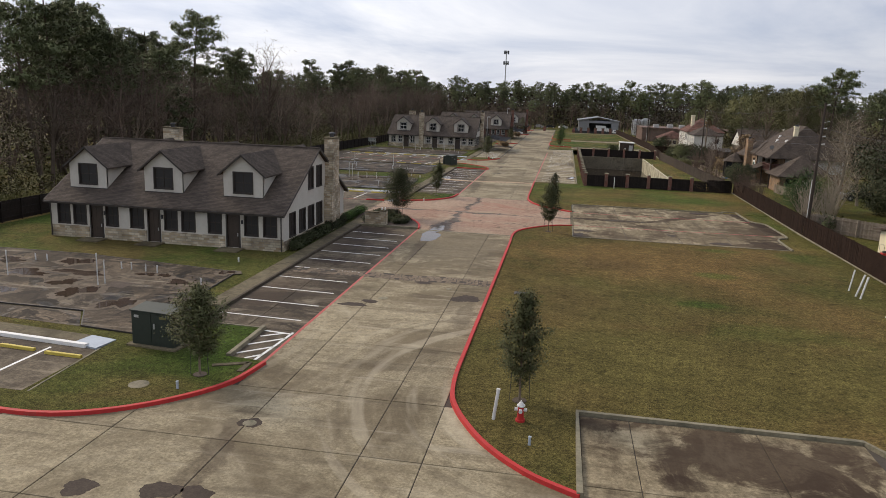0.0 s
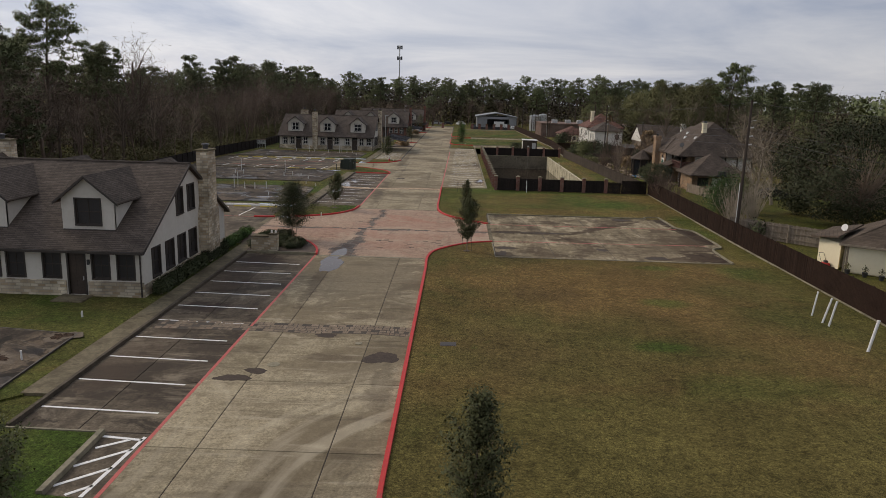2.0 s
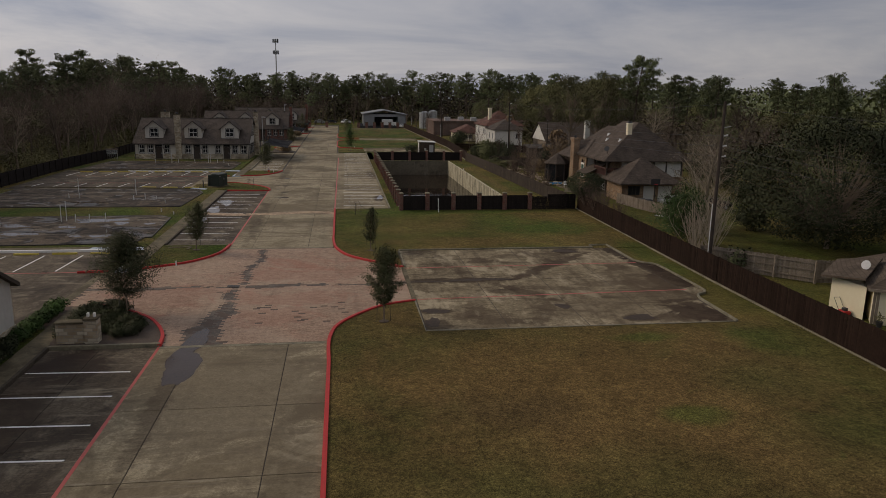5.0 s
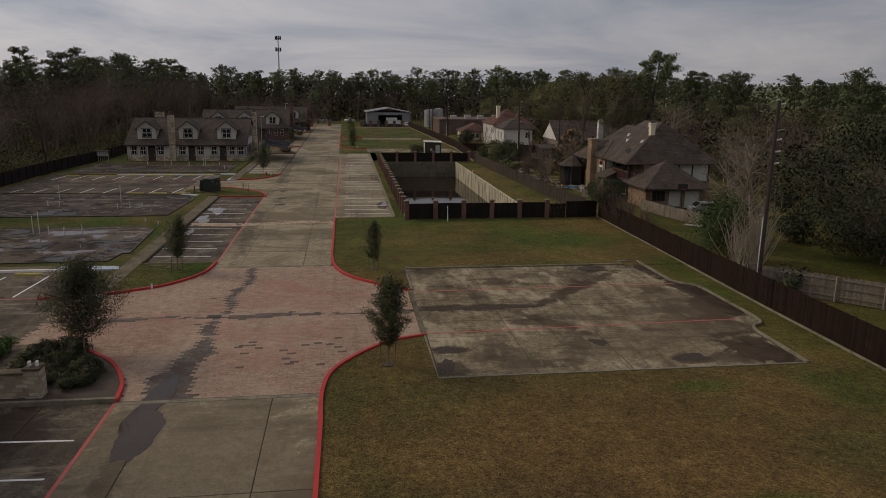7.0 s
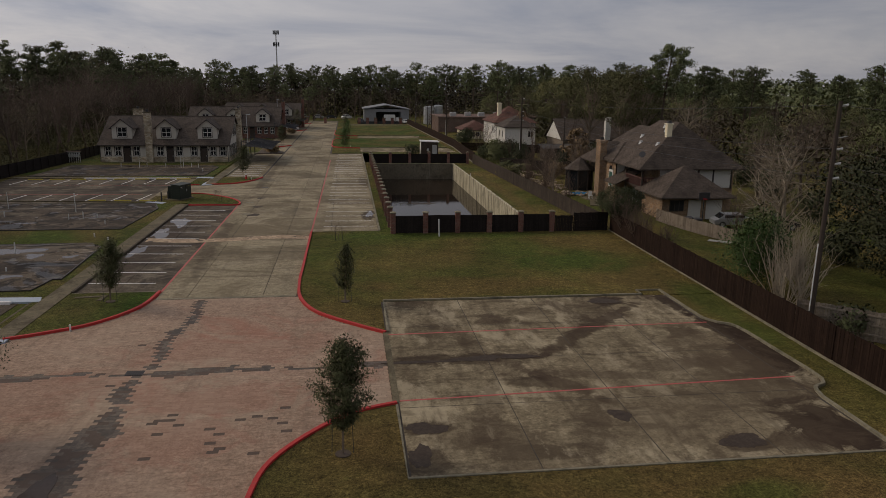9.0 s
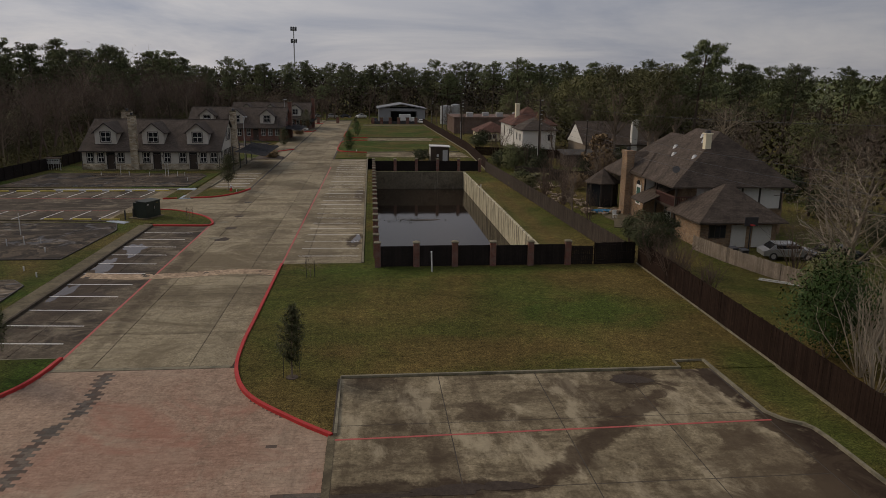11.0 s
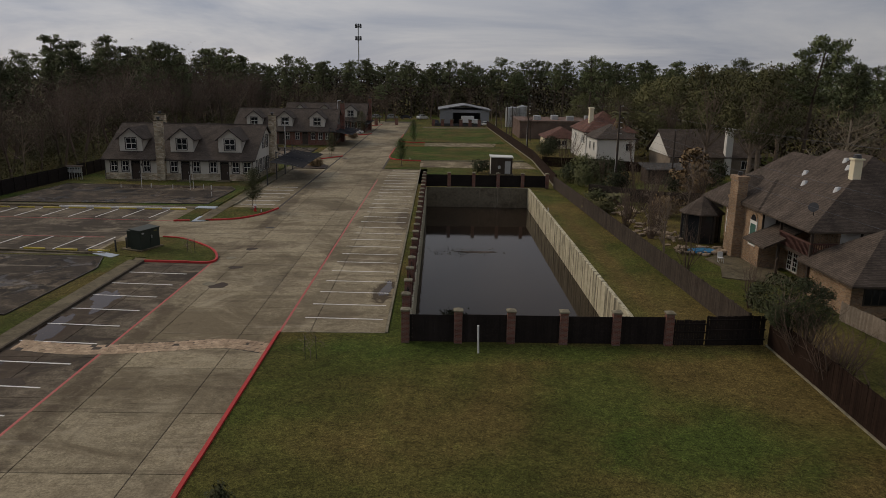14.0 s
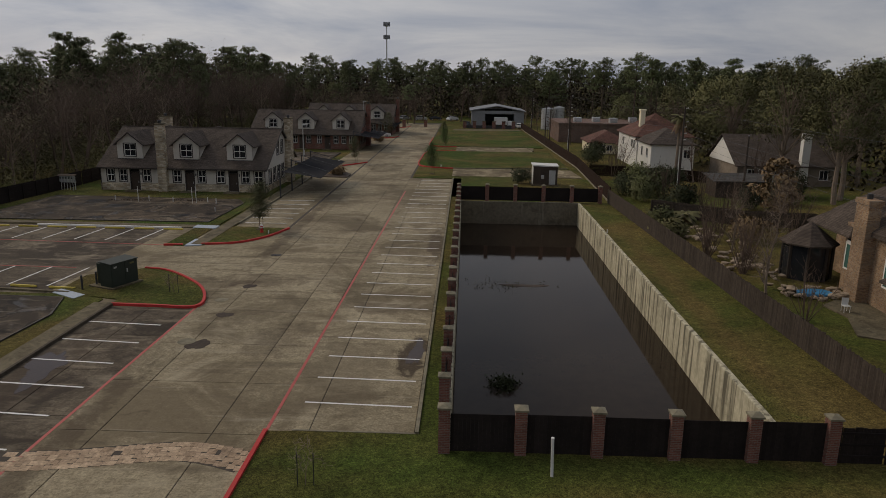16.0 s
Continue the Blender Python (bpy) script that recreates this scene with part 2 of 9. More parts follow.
def leaf_material(name, a, c, rough=0.65, trans=0.15):
    m = bpy.data.materials.new(name)
    m.use_nodes = True
    N, L = m.node_tree.nodes, m.node_tree.links
    b = N["Principled BSDF"]
    b.inputs["Roughness"].default_value = rough
    b.inputs["Specular IOR Level"].default_value = 0.15
    geo = N.new("ShaderNodeNewGeometry")
    info = N.new("ShaderNodeObjectInfo")
    r = N.new("ShaderNodeValToRGB")
    near = lambda p, q: tuple(0.7 * u + 0.3 * w for u, w in zip(p, q))
    r.color_ramp.elements[0].color, r.color_ramp.elements[1].color = (*near(a, c), 1), (*near(c, a), 1)
    L.new(geo.outputs["Random Per Island"], r.inputs["Fac"])
    v = N.new("ShaderNodeMapRange")
    v.inputs[3].default_value, v.inputs[4].default_value = 0.65, 1.4
    L.new(info.outputs["Random"], v.inputs[0])
    mx = N.new("ShaderNodeMix")
    mx.data_type, mx.blend_type = "RGBA", "MULTIPLY"
    mx.inputs[0].default_value = 1.0
    L.new(r.outputs[0], mx.inputs[6]); L.new(v.outputs[0], mx.inputs[7])
    L.new(mx.outputs[2], b.inputs["Base Color"])
    return m


def turf(name, stops, flecks=0.6, scale=0.06, drifts=()):
    """Patchy winter turf: wide soft drifts of brown, straw and green, with tufts and fine blades; drifts lie at places of their own."""
    m = bpy.data.materials.new(name)
    m.use_nodes = True
    N, L = m.node_tree.nodes, m.node_tree.links
    b = N["Principled BSDF"]
    b.inputs["Roughness"].default_value, b.inputs["Specular IOR Level"].default_value = 0.95, 0.08
    pos = N.new("ShaderNodeNewGeometry").outputs["Position"]

    def tex(s, d, r, dist, a, c, stops_):
        n = N.new("ShaderNodeTexNoise")
        n.inputs["Scale"].default_value, n.inputs["Detail"].default_value = s, d
        n.inputs["Roughness"].default_value, n.inputs["Distortion"].default_value = r, dist
        L.new(pos, n.inputs["Vector"])
        rp_ = N.new("ShaderNodeValToRGB")
        els = rp_.color_ramp.elements
        while len(els) < len(stops_):
            els.new(0.5)
        for k, (el, colr) in enumerate(zip(els, stops_)):
            el.position, el.color = a + (c - a) * k / (len(stops_) - 1), (*colr, 1)
        L.new(n.outputs["Fac"], rp_.inputs["Fac"])
        return rp_.outputs["Color"], n.outputs["Fac"]

    def mix(fac, x, y, mode):
        n = N.new("ShaderNodeMix")
        n.data_type, n.blend_type = "RGBA", mode
        if isinstance(fac, float):
            n.inputs[0].default_value = fac
        else:
            L.new(fac, n.inputs[0])
        L.new(x, n.inputs[6])
        if isinstance(y, tuple):
            n.inputs[7].default_value = (*y, 1)
        else:
            L.new(y, n.inputs[7])
        return n.outputs[2]

    col, _ = tex(scale, 6.0, 0.55, 0.6, 0.38, 0.64, stops)
    _, ragged = tex(0.28, 8.0, 0.66, 0.5, 0.3, 0.7, [(0, 0, 0), (1, 1, 1)])
    for cx, cy, rx, ry, colr, amt in drifts:
        mp = N.new("ShaderNodeMapping")
        mp.vector_type = "TEXTURE"
        mp.inputs["Location"].default_value, mp.inputs["Scale"].default_value = (cx, cy, 0), (rx, ry, 1)
        L.new(pos, mp.inputs["Vector"])
        ln = N.new("ShaderNodeVectorMath"); ln.operation = "LENGTH"
        L.new(mp.outputs[0], ln.inputs[0])
        ad = N.new("ShaderNodeMath"); ad.operation = "MULTIPLY_ADD"; ad.inputs[1].default_value = 2.4
        L.new(ragged, ad.inputs[0]); L.new(ln.outputs["Value"], ad.inputs[2])
        mr = N.new("ShaderNodeMapRange"); mr.interpolation_type = "SMOOTHSTEP"
        for k, v in ((1, 1.5), (2, 2.5), (3, amt), (4, 0.0)):
            mr.inputs[k].default_value = v
        L.new(ad.outputs[0], mr.inputs[0])
        col = mix(mr.outputs[0], col, colr, "MIX")
    fl, _ = tex(0.7, 7.0, 0.62, 0.5, 0.62, 0.76, [(0, 0, 0), (flecks,) * 3])
    col = mix(fl, col, (0.070, 0.115, 0.022), "MIX")
    bare, _ = tex(0.33, 8.0, 0.7, 0.4, 0.60, 0.76, [(0, 0, 0), (0.4,) * 3])
    col = mix(bare, col, (0.085, 0.062, 0.032), "MIX")
    for s_, d_, lo, hi in ((0.16, 5.0, 0.72, 1.14), (0.6, 5.0, 0.84, 1.12), (2.2, 6.0, 0.70, 1.26), (9.0, 3.0, 0.52, 1.45), (26.0, 2.0, 0.38, 1.62)):
        v, _ = tex(s_, d_, 0.72, 0.0, 0.33, 0.67, [(lo,) * 3, (hi,) * 3])
        col = mix(1.0, col, v, "MULTIPLY")
    L.new(col, b.inputs["Base Color"])
    _, h = tex(22.0, 3.0, 0.7, 0.0, 0.3, 0.7, [(0, 0, 0), (1, 1, 1)])
    bp = N.new("ShaderNodeBump")
    bp.inputs["Strength"].default_value, bp.inputs["Distance"].default_value = 1.0, 0.05
    L.new(h, bp.inputs["Height"]); L.new(bp.outputs[0], b.inputs["Normal"])
    return m


TAN_TURF, OLIVE_TURF, LUSH = (0.176, 0.112, 0.043), (0.122, 0.104, 0.033), (0.064, 0.100, 0.020)
GRASS = turf("winter_grass", [(0.154, 0.104, 0.039), (0.132, 0.099, 0.035), (0.113, 0.094, 0.031), (0.096, 0.090, 0.027)], 0.4, 0.06,
             [(8.0, 57.5, 13.0, 7.5, TAN_TURF, 0.85), (8.0, 34.0, 14.0, 8.0, OLIVE_TURF, 0.8), (20.6, 63.0, 2.6, 3.2, LUSH, 0.6), (16.6, 57.6, 3.2, 2.4, (0.098, 0.084, 0.028), 0.75), (13.4, 64.0, 2.4, 0.9, LUSH, 0.6), (3.0, 55.5, 3.5, 2.0, (0.115, 0.078, 0.034), 0.6), (9.4, 45.7, 1.8, 0.8, LUSH, 0.8), (11.3, 54.2, 1.8, 1.0, LUSH, 0.6), (12.0, 40.5, 4.0, 2.0, LUSH, 0.35), (0.5, 44.5, 3.0, 5.0, (0.120, 0.082, 0.034), 0.5), (21.8, 55.0, 1.4, 10.0, OLIVE_TURF, 0.7)])
GRASS_MIXED = turf("mixed_grass", [(0.152, 0.112, 0.038), (0.126, 0.106, 0.032), (0.098, 0.098, 0.026), (0.074, 0.094, 0.020)], 0.45, 0.07,
                   [(16.5, 97.0, 5.0, 3.5, LUSH, 0.75), (8.0, 90.5, 9.0, 2.6, TAN_TURF, 0.6), (8.0, 107.6, 14.0, 1.6, LUSH, 0.6), (13.0, 102.0, 3.0, 6.0, LUSH, 0.5), (5.5, 99.0, 5.0, 4.0, TAN_TURF, 0.45), (22.5, 84.0, 1.5, 8.0, LUSH, 0.6), (19.6, 135.0, 1.0, 20.0, TAN_TURF, 0.5)])
GRASS_GREEN = turf("green_grass", [(0.130, 0.102, 0.035), (0.100, 0.098, 0.028), (0.076, 0.094, 0.022), (0.056, 0.090, 0.017)], 0.6, 0.11,
                   [(-17.0, 25.6, 2.6, 1.6, (0.145, 0.112, 0.040), 0.6)])
WET = (0.066, 0.045, 0.031)
DARK_WET = (0.040, 0.026, 0.019)
CONCRETE = material("road_concrete", (0.247, 0.202, 0.127), (0.420, 0.355, 0.238), 0.5, 0.8, 0.15, 40.0, 0.2, detail=10.0,
                    stains=[((0.142, 0.110, 0.068), 0.12, 0.47, 0.58, 0.75), ((0.505, 0.435, 0.304), 0.25, 0.55, 0.70, 0.5), ((0.095, 0.072, 0.046), 0.42, 0.62, 0.70, 0.6)],
                    drag=[((0.120, 0.094, 0.062), 1.2, 0.05, 0.55, 0.70, 0.35), ((0.105, 0.082, 0.055), 0.10, 0.8, 0.54, 0.64, 0.5), ((0.50, 0.44, 0.33), 0.14, 1.3, 0.57, 0.68, 0.35)],
                    spots=[(-9.0, 46.4, 1.5, 0.6, WET, 0.4), (-12.4, 108.0, 0.6, 9.0, WET, 0.45), (-12.6, 150.0, 0.6, 16.0, WET, 0.45), (1.3, 119.2, 0.8, 2.6, DARK_WET, 0.8), (1.5, 146.0, 0.7, 6.0, WET, 0.6), (-1.0, 127.0, 2.4, 1.0, WET, 0.3), (-6.5, 121.0, 1.6, 3.0, WET, 0.35), (-11.0, 133.0, 3.2, 1.4, WET, 0.4),
                           (-8.8, 59.5, 5.6, 7.5, (0.135, 0.106, 0.070), 0.62), (-11.6, 57.2, 0.45, 8.0, WET, 0.45), (-8.3, 42.8, 1.0, 0.5, WET, 0.35), (-5.2, 39.8, 0.6, 3.0, WET, 0.4), (-11.4, 20.5, 0.6, 4.0, WET, 0.5, 4), (-7.7, 49.6, 1.4, 0.6, WET, 0.4), (-12.0, 98.0, 0.5, 7.0, WET, 0.4), (-7.2, 139.0, 4.5, 0.8, WET, 0.35), (-2.0, 117.0, 2.0, 5.0, (0.150, 0.118, 0.078), 0.45)],
                    sweep=[(2.5, 29.0, 1.1, (0.52, 0.455, 0.335), 0.53, 0.64, 0.45), (2.5, 29.0, 1.7, (0.120, 0.094, 0.064), 0.56, 0.66, 0.4), (-22.0, 33.0, 1.3, (0.50, 0.435, 0.315), 0.55, 0.66, 0.3)],
                    vary=0.16, speck=0.34, speck_scale=9.0, spec=0.12)
PAD = material("stained_slab_concrete", (0.190, 0.150, 0.094), (0.345, 0.284, 0.184), 0.5, 0.8, 0.15, 30.0, 0.3, detail=10.0,
               stains=[((0.090, 0.066, 0.043), 0.17, 0.48, 0.60, 0.62), ((0.473, 0.400, 0.266), 0.22, 0.53, 0.68, 0.6), ((0.063, 0.046, 0.030), 0.34, 0.58, 0.68, 0.7), ((0.090, 0.067, 0.044), 0.9, 0.56, 0.70, 0.55)],
               drag=[((0.085, 0.063, 0.042), 0.22, 0.9, 0.51, 0.60, 0.62, 0.75), ((0.480, 0.405, 0.275), 0.5, 0.22, 0.53, 0.62, 0.6, 0.5), ((0.090, 0.067, 0.044), 0.9, 0.16, 0.53, 0.62, 0.5, 0.1)],
               spots=[(20.5, 81.0, 0.8, 4.8, DARK_WET, 0.9), (20.1, 75.6, 1.0, 2.6, DARK_WET, 0.85), (19.0, 68.3, 2.1, 2.6, DARK_WET, 0.95), (21.2, 76.8, 0.9, 5.0, DARK_WET, 0.95), (19.9, 85.6, 0.5, 3.0, DARK_WET, 0.9), (17.6, 67.2, 1.8, 0.9, WET, 0.7), (18.9, 73.8, 1.3, 0.45, DARK_WET, 0.8), (18.0, 80.0, 1.0, 0.9, WET, 0.6),
                      (5.0, 77.25, 4.6, 0.6, DARK_WET, 0.72), (13.4, 81.7, 6.8, 0.6, WET, 0.8, 44), (8.6, 74.3, 3.6, 0.5, WET, 0.7, -52), (10.8, 74.6, 4.2, 0.5, WET, 0.55, -8), (7.6, 74.2, 0.9, 0.7, DARK_WET, 0.6), (14.5, 67.5, 0.85, 0.75, DARK_WET, 0.75), (10.7, 70.3, 0.5, 0.45, DARK_WET, 0.8),
                      (2.1, 69.9, 1.1, 0.55, DARK_WET, 0.7), (1.9, 67.3, 0.9, 1.0, DARK_WET, 0.65), (15.7, 86.3, 1.2, 1.1, DARK_WET, 0.8), (7.6, 83.2, 1.0, 0.8, WET, 0.65), (2.6, 86.8, 1.4, 0.8, DARK_WET, 0.6), (5.4, 80.0, 0.6, 5.5, WET, 0.45, 12), (12.6, 84.6, 0.5, 3.0, WET, 0.5, 20),
                      (4.8, 70.5, 0.6, 3.4, WET, 0.45, -14), (9.0, 69.0, 0.7, 3.0, WET, 0.45, -20), (16.0, 75.5, 3.4, 0.8, WET, 0.5, 6), (14.5, 72.0, 6.5, 5.0, (0.130, 0.098, 0.064), 0.3), (18.4, 77.0, 2.6, 4.5, (0.110, 0.080, 0.052), 0.5), (7.5, 25.2, 4.2, 2.4, WET, 0.85), (4.5, 22.8, 0.8, 0.5, DARK_WET, 0.7), (1.6, 26.7, 0.7, 0.6, DARK_WET, 0.7), (9.8, 22.0, 3.0, 2.0, DARK_WET, 0.5)],
               vary=0.08, speck=0.36, speck_scale=9.0, spec=0.05)
WET_PAD = material("wet_pad_concrete", (0.072, 0.053, 0.037), (0.165, 0.127, 0.089), 0.5, 0.75, 0.15, 30.0, 0.35, detail=10.0,
                   stains=[((0.030, 0.022, 0.016), 0.18, 0.45, 0.56, 0.85), ((0.30, 0.25, 0.185), 0.22, 0.57, 0.66, 0.5), ((0.022, 0.016, 0.012), 0.4, 0.53, 0.57, 0.85)],
                   drag=[((0.38, 0.33, 0.25), 0.12, 0.9, 0.57, 0.66, 0.5)],
                   rings=(0.30, [(0.0, 1.0), (0.42, 1.0), (0.50, 0.95), (0.530, 1.35), (0.548, 1.1), (0.56, 0.45), (0.60, 0.32), (0.64, 0.2)]),
                   vary=0.08, speck=0.34, speck_scale=8.0, spec=0.14, wet=(0.30, 0.56, 0.60, 0.35))
STALL = material("parking_concrete", (0.074, 0.056, 0.039), (0.196, 0.158, 0.110), 0.5, 0.8, 0.15, 40.0, 0.24, detail=10.0,
                 stains=[((0.043, 0.032, 0.023), 0.16, 0.45, 0.57, 0.85), ((0.360, 0.300, 0.215), 0.3, 0.54, 0.66, 0.5), ((0.030, 0.023, 0.017), 0.5, 0.58, 0.65, 0.8)],
                 drag=[((0.043, 0.032, 0.023), 0.5, 0.12, 0.52, 0.62, 0.6), ((0.380, 0.316, 0.226), 0.16, 1.1, 0.55, 0.67, 0.5)],
                 spots=[(-17.0, 50.4, 1.4, 1.1, DARK_WET, 0.8), (-17.2, 63.0, 1.9, 2.0, DARK_WET, 0.8), (-17.6, 57.0, 1.4, 4.0, WET, 0.6), (-17.5, 42.0, 1.2, 4.0, WET, 0.5), (-17.4, 108.0, 1.5, 12.0, WET, 0.6)],
                 vary=0.14, speck=0.34, speck_scale=8.0, spec=0.15)
WALKWAY = material("walkway_concrete", (0.116, 0.094, 0.057), (0.207, 0.174, 0.110), 0.8, 0.85, 0.15, 40.0, 0.4, stains=[((0.057, 0.045, 0.027), 0.5, 0.46, 0.64, 0.75), ((0.034, 0.026, 0.017), 1.4, 0.58, 0.68, 0.6)], vary=0.08, speck=0.25, spec=0.2)
KERB = material("kerb_concrete", (0.138, 0.120, 0.077), (0.294, 0.260, 0.175), 1.5, 0.85, 0.2, 40.0, 0.6, stains=[((0.066, 0.064, 0.042), 1.2, 0.5, 0.66, 0.7)])
# a darker kerb tone for the edge between walkway and bays
KERB_DARK = material("dark_kerb_concrete", (0.050, 0.040, 0.029), (0.120, 0.098, 0.072), 1.5, 0.85, 0.2, 40.0, 0.6, speck=0.25, spec=0.15)
RED = material("red_kerb_paint", (0.40, 0.018, 0.017), (0.56, 0.032, 0.028), 2.0, 0.7, 0.1, 30.0, 0.6, stains=[((0.28, 0.05, 0.04), 2.0, 0.58, 0.68, 0.6)])
RED_LINE = material("worn_red_line_paint", (0.36, 0.06, 0.05), (0.52, 0.10, 0.08), 2.0, 0.6, 0.1, 30.0, 0.6, stains=[((0.26, 0.20, 0.16), 2.5, 0.58, 0.68, 0.7)])
WHITE_LINE = material("white_line_paint", (0.70, 0.69, 0.66), (0.86, 0.85, 0.82), 3.0, 0.6, 0.1, 30.0, 0.8, stains=[((0.36, 0.34, 0.30), 3.0, 0.60, 0.70, 0.6)])
YELLOW = material("yellow_paint", (0.50, 0.38, 0.05), (0.66, 0.52, 0.10), 2.0, 0.6, 0.1, 30.0, 0.6)
PAVER = material("red_clay_paver", (0.302, 0.201, 0.140), (0.445, 0.316, 0.230), 1.0, 0.85, 0.2, 30.0, 0.12, island=0.10, spec=0.2, speck=0.28, speck_scale=7.0, detail=10.0,
                 stains=[((0.424, 0.328, 0.239), 0.13, 0.48, 0.66, 0.7), ((0.360, 0.162, 0.112), 0.16, 0.54, 0.66, 0.6), ((0.122, 0.088, 0.066), 0.6, 0.64, 0.74, 0.6)],
                 drag=[((0.201, 0.145, 0.108), 1.4, 0.12, 0.54, 0.68, 0.5)], spots=[(-6.8, 73.6, 4.6, 1.5, (0.330, 0.150, 0.105), 0.35), (-7.6, 70.0, 2.6, 2.0, (0.330, 0.150, 0.105), 0.3), (-7.0, 80.0, 5.0, 2.2, (0.330, 0.150, 0.105), 0.28), (-15.0, 75.0, 3.0, 2.5, (0.330, 0.160, 0.115), 0.25)])
TAN_PAVER = material("tan_broken_paver", (0.170, 0.128, 0.090), (0.300, 0.235, 0.170), 1.0, 0.85, 0.3, 25.0, 0.4, speck=0.3, speck_scale=7.0, island=0.10, spec=0.2, stains=[((0.100, 0.078, 0.052), 0.5, 0.5, 0.64, 0.7), ((0.270, 0.140, 0.090), 0.7, 0.58, 0.7, 0.5)])
CHANNEL_TAN = material("pale_tan_set_stone", (0.40, 0.285, 0.190), (0.56, 0.425, 0.295), 1.0, 0.85, 0.3, 25.0, 0.4, island=0.2, speck=0.3, speck_scale=7.0, spec=0.15, stains=[((0.16, 0.115, 0.08), 0.5, 0.54, 0.66, 0.6)])
PAVER_GREY = material("weathered_grey_paver", (0.074, 0.054, 0.041), (0.172, 0.132, 0.098), 1.0, 0.7, 0.3, 20.0, 0.5, island=0.10, speck=0.3, stains=[((0.045, 0.036, 0.026), 0.9, 0.48, 0.60, 0.8)])
BED = material("dark_joint_bed", (0.045, 0.036, 0.028), (0.085, 0.068, 0.052), 1.0, 0.95, 0.2, 40.0, 0.5)
JOINT = material("paver_joint_sand", (0.080, 0.056, 0.043), (0.130, 0.092, 0.070), 1.0, 0.95, 0.2, 40.0, 0.3, stains=[((0.10, 0.08, 0.062), 0.5, 0.6, 0.72, 0.5)])
PUDDLE = material("puddle_water", (0.044, 0.030, 0.022), (0.078, 0.054, 0.040), 1.6, 0.06, 0.0, spec=0.27)
STUCCO = material("cream_stucco", (0.52, 0.49, 0.43), (0.62, 0.59, 0.53), 0.8, 0.9, 0.25, 60.0, 0.3, stains=[((0.42, 0.39, 0.34), 0.7, 0.58, 0.75, 0.4)])
STONE = coursed("limestone_blocks", (0.38, 0.285, 0.18), (0.68, 0.60, 0.46), (0.40, 0.35, 0.28), 0.46, 0.19, 0.9, 0.37, 0.020, 0.8, blotch=0.55)
BRICK = coursed("red_brown_brick", (0.17, 0.062, 0.045), (0.26, 0.105, 0.075), (0.22, 0.19, 0.165), 0.21, 0.075, 0.85, 0.5, 0.010, 0.6)
TAN_BRICK = coursed("tan_brick", (0.24, 0.135, 0.075), (0.42, 0.275, 0.16), (0.30, 0.265, 0.215), 0.21, 0.075, 0.85, 0.5, 0.010, 0.6, blotch=0.35)
DARK_BRICK = coursed("brown_wall_brick", (0.15, 0.095, 0.075), (0.22, 0.14, 0.11), (0.20, 0.17, 0.145), 0.21, 0.075, 0.85, 0.5, 0.010, 0.6)
SHINGLE = coursed("brown_shingles", (0.082, 0.064, 0.052), (0.125, 0.100, 0.082), (0.045, 0.036, 0.03), 0.30, 0.085, 0.92, 0.5, 0.010, 0.5, blotch=0.3)
SHINGLE_TAN = coursed("tan_brown_shingles", (0.090, 0.068, 0.050), (0.130, 0.100, 0.075), (0.078, 0.058, 0.043), 0.30, 0.085, 0.95, 0.5, 0.010, 0.5, blotch=0.35)
SHINGLE_DARK = coursed("dark_brown_shingles", (0.088, 0.068, 0.054), (0.130, 0.102, 0.082), (0.056, 0.043, 0.034), 0.30, 0.085, 0.95, 0.5, 0.010, 0.5, blotch=0.35)
SHINGLE_RED = coursed("red_brown_shingles", (0.14, 0.068, 0.052), (0.19, 0.095, 0.072), (0.08, 0.045, 0.035), 0.30, 0.085, 0.92, 0.5, 0.010, 0.5, blotch=0.3)
SHINGLE_GREY = coursed("grey_shingles", (0.075, 0.072, 0.068), (0.115, 0.108, 0.10), (0.05, 0.046, 0.042), 0.30, 0.085, 0.92, 0.5, 0.010, 0.5, blotch=0.3)
TRIM = material("dark_brown_trim", (0.030, 0.024, 0.020), (0.050, 0.040, 0.033), 2.0, 0.55, 0.05, 30.0, 0.5)
DOOR = material("dark_wood_door", (0.035, 0.024, 0.018), (0.065, 0.045, 0.033), 2.0, 0.5, 0.1, 20.0, 0.5)
WHITE_TRIM = material("white_trim_paint", (0.66, 0.65, 0.61), (0.76, 0.75, 0.72), 2.0, 0.6, 0.05, 30.0, 0.5)
SIDING = material("cream_siding", (0.78, 0.69, 0.48), (0.86, 0.78, 0.57), 1.0, 0.75, 0.05, 30.0, 0.4)
WHITE_SIDING = material("white_siding", (0.62, 0.60, 0.55), (0.72, 0.70, 0.65), 1.0, 0.75, 0.05, 30.0, 0.4)
SCREEN = material("window_screen", (0.020, 0.019, 0.020), (0.032, 0.030, 0.031), 2.0, 0.35, 0.0)
GLASS = material("dark_window_glass", (0.016, 0.017, 0.019), (0.028, 0.030, 0.033), 0.6, 0.06, 0.0, spec=0.3)
FENCE_PALE = material("pale_grey_fence_boards", (0.19, 0.155, 0.12), (0.33, 0.275, 0.22), 2.0, 0.9, 0.3, 25.0, 0.5, spec=0.1, vary=0.3)
FENCE = material("dark_stained_fence_boards", (0.021, 0.0122, 0.009), (0.040, 0.024, 0.0175), 2.0, 0.85, 0.3, 25.0, 0.4, stains=[((0.075, 0.046, 0.033), 1.5, 0.6, 0.72, 0.4)], spec=0.08, vary=0.3)
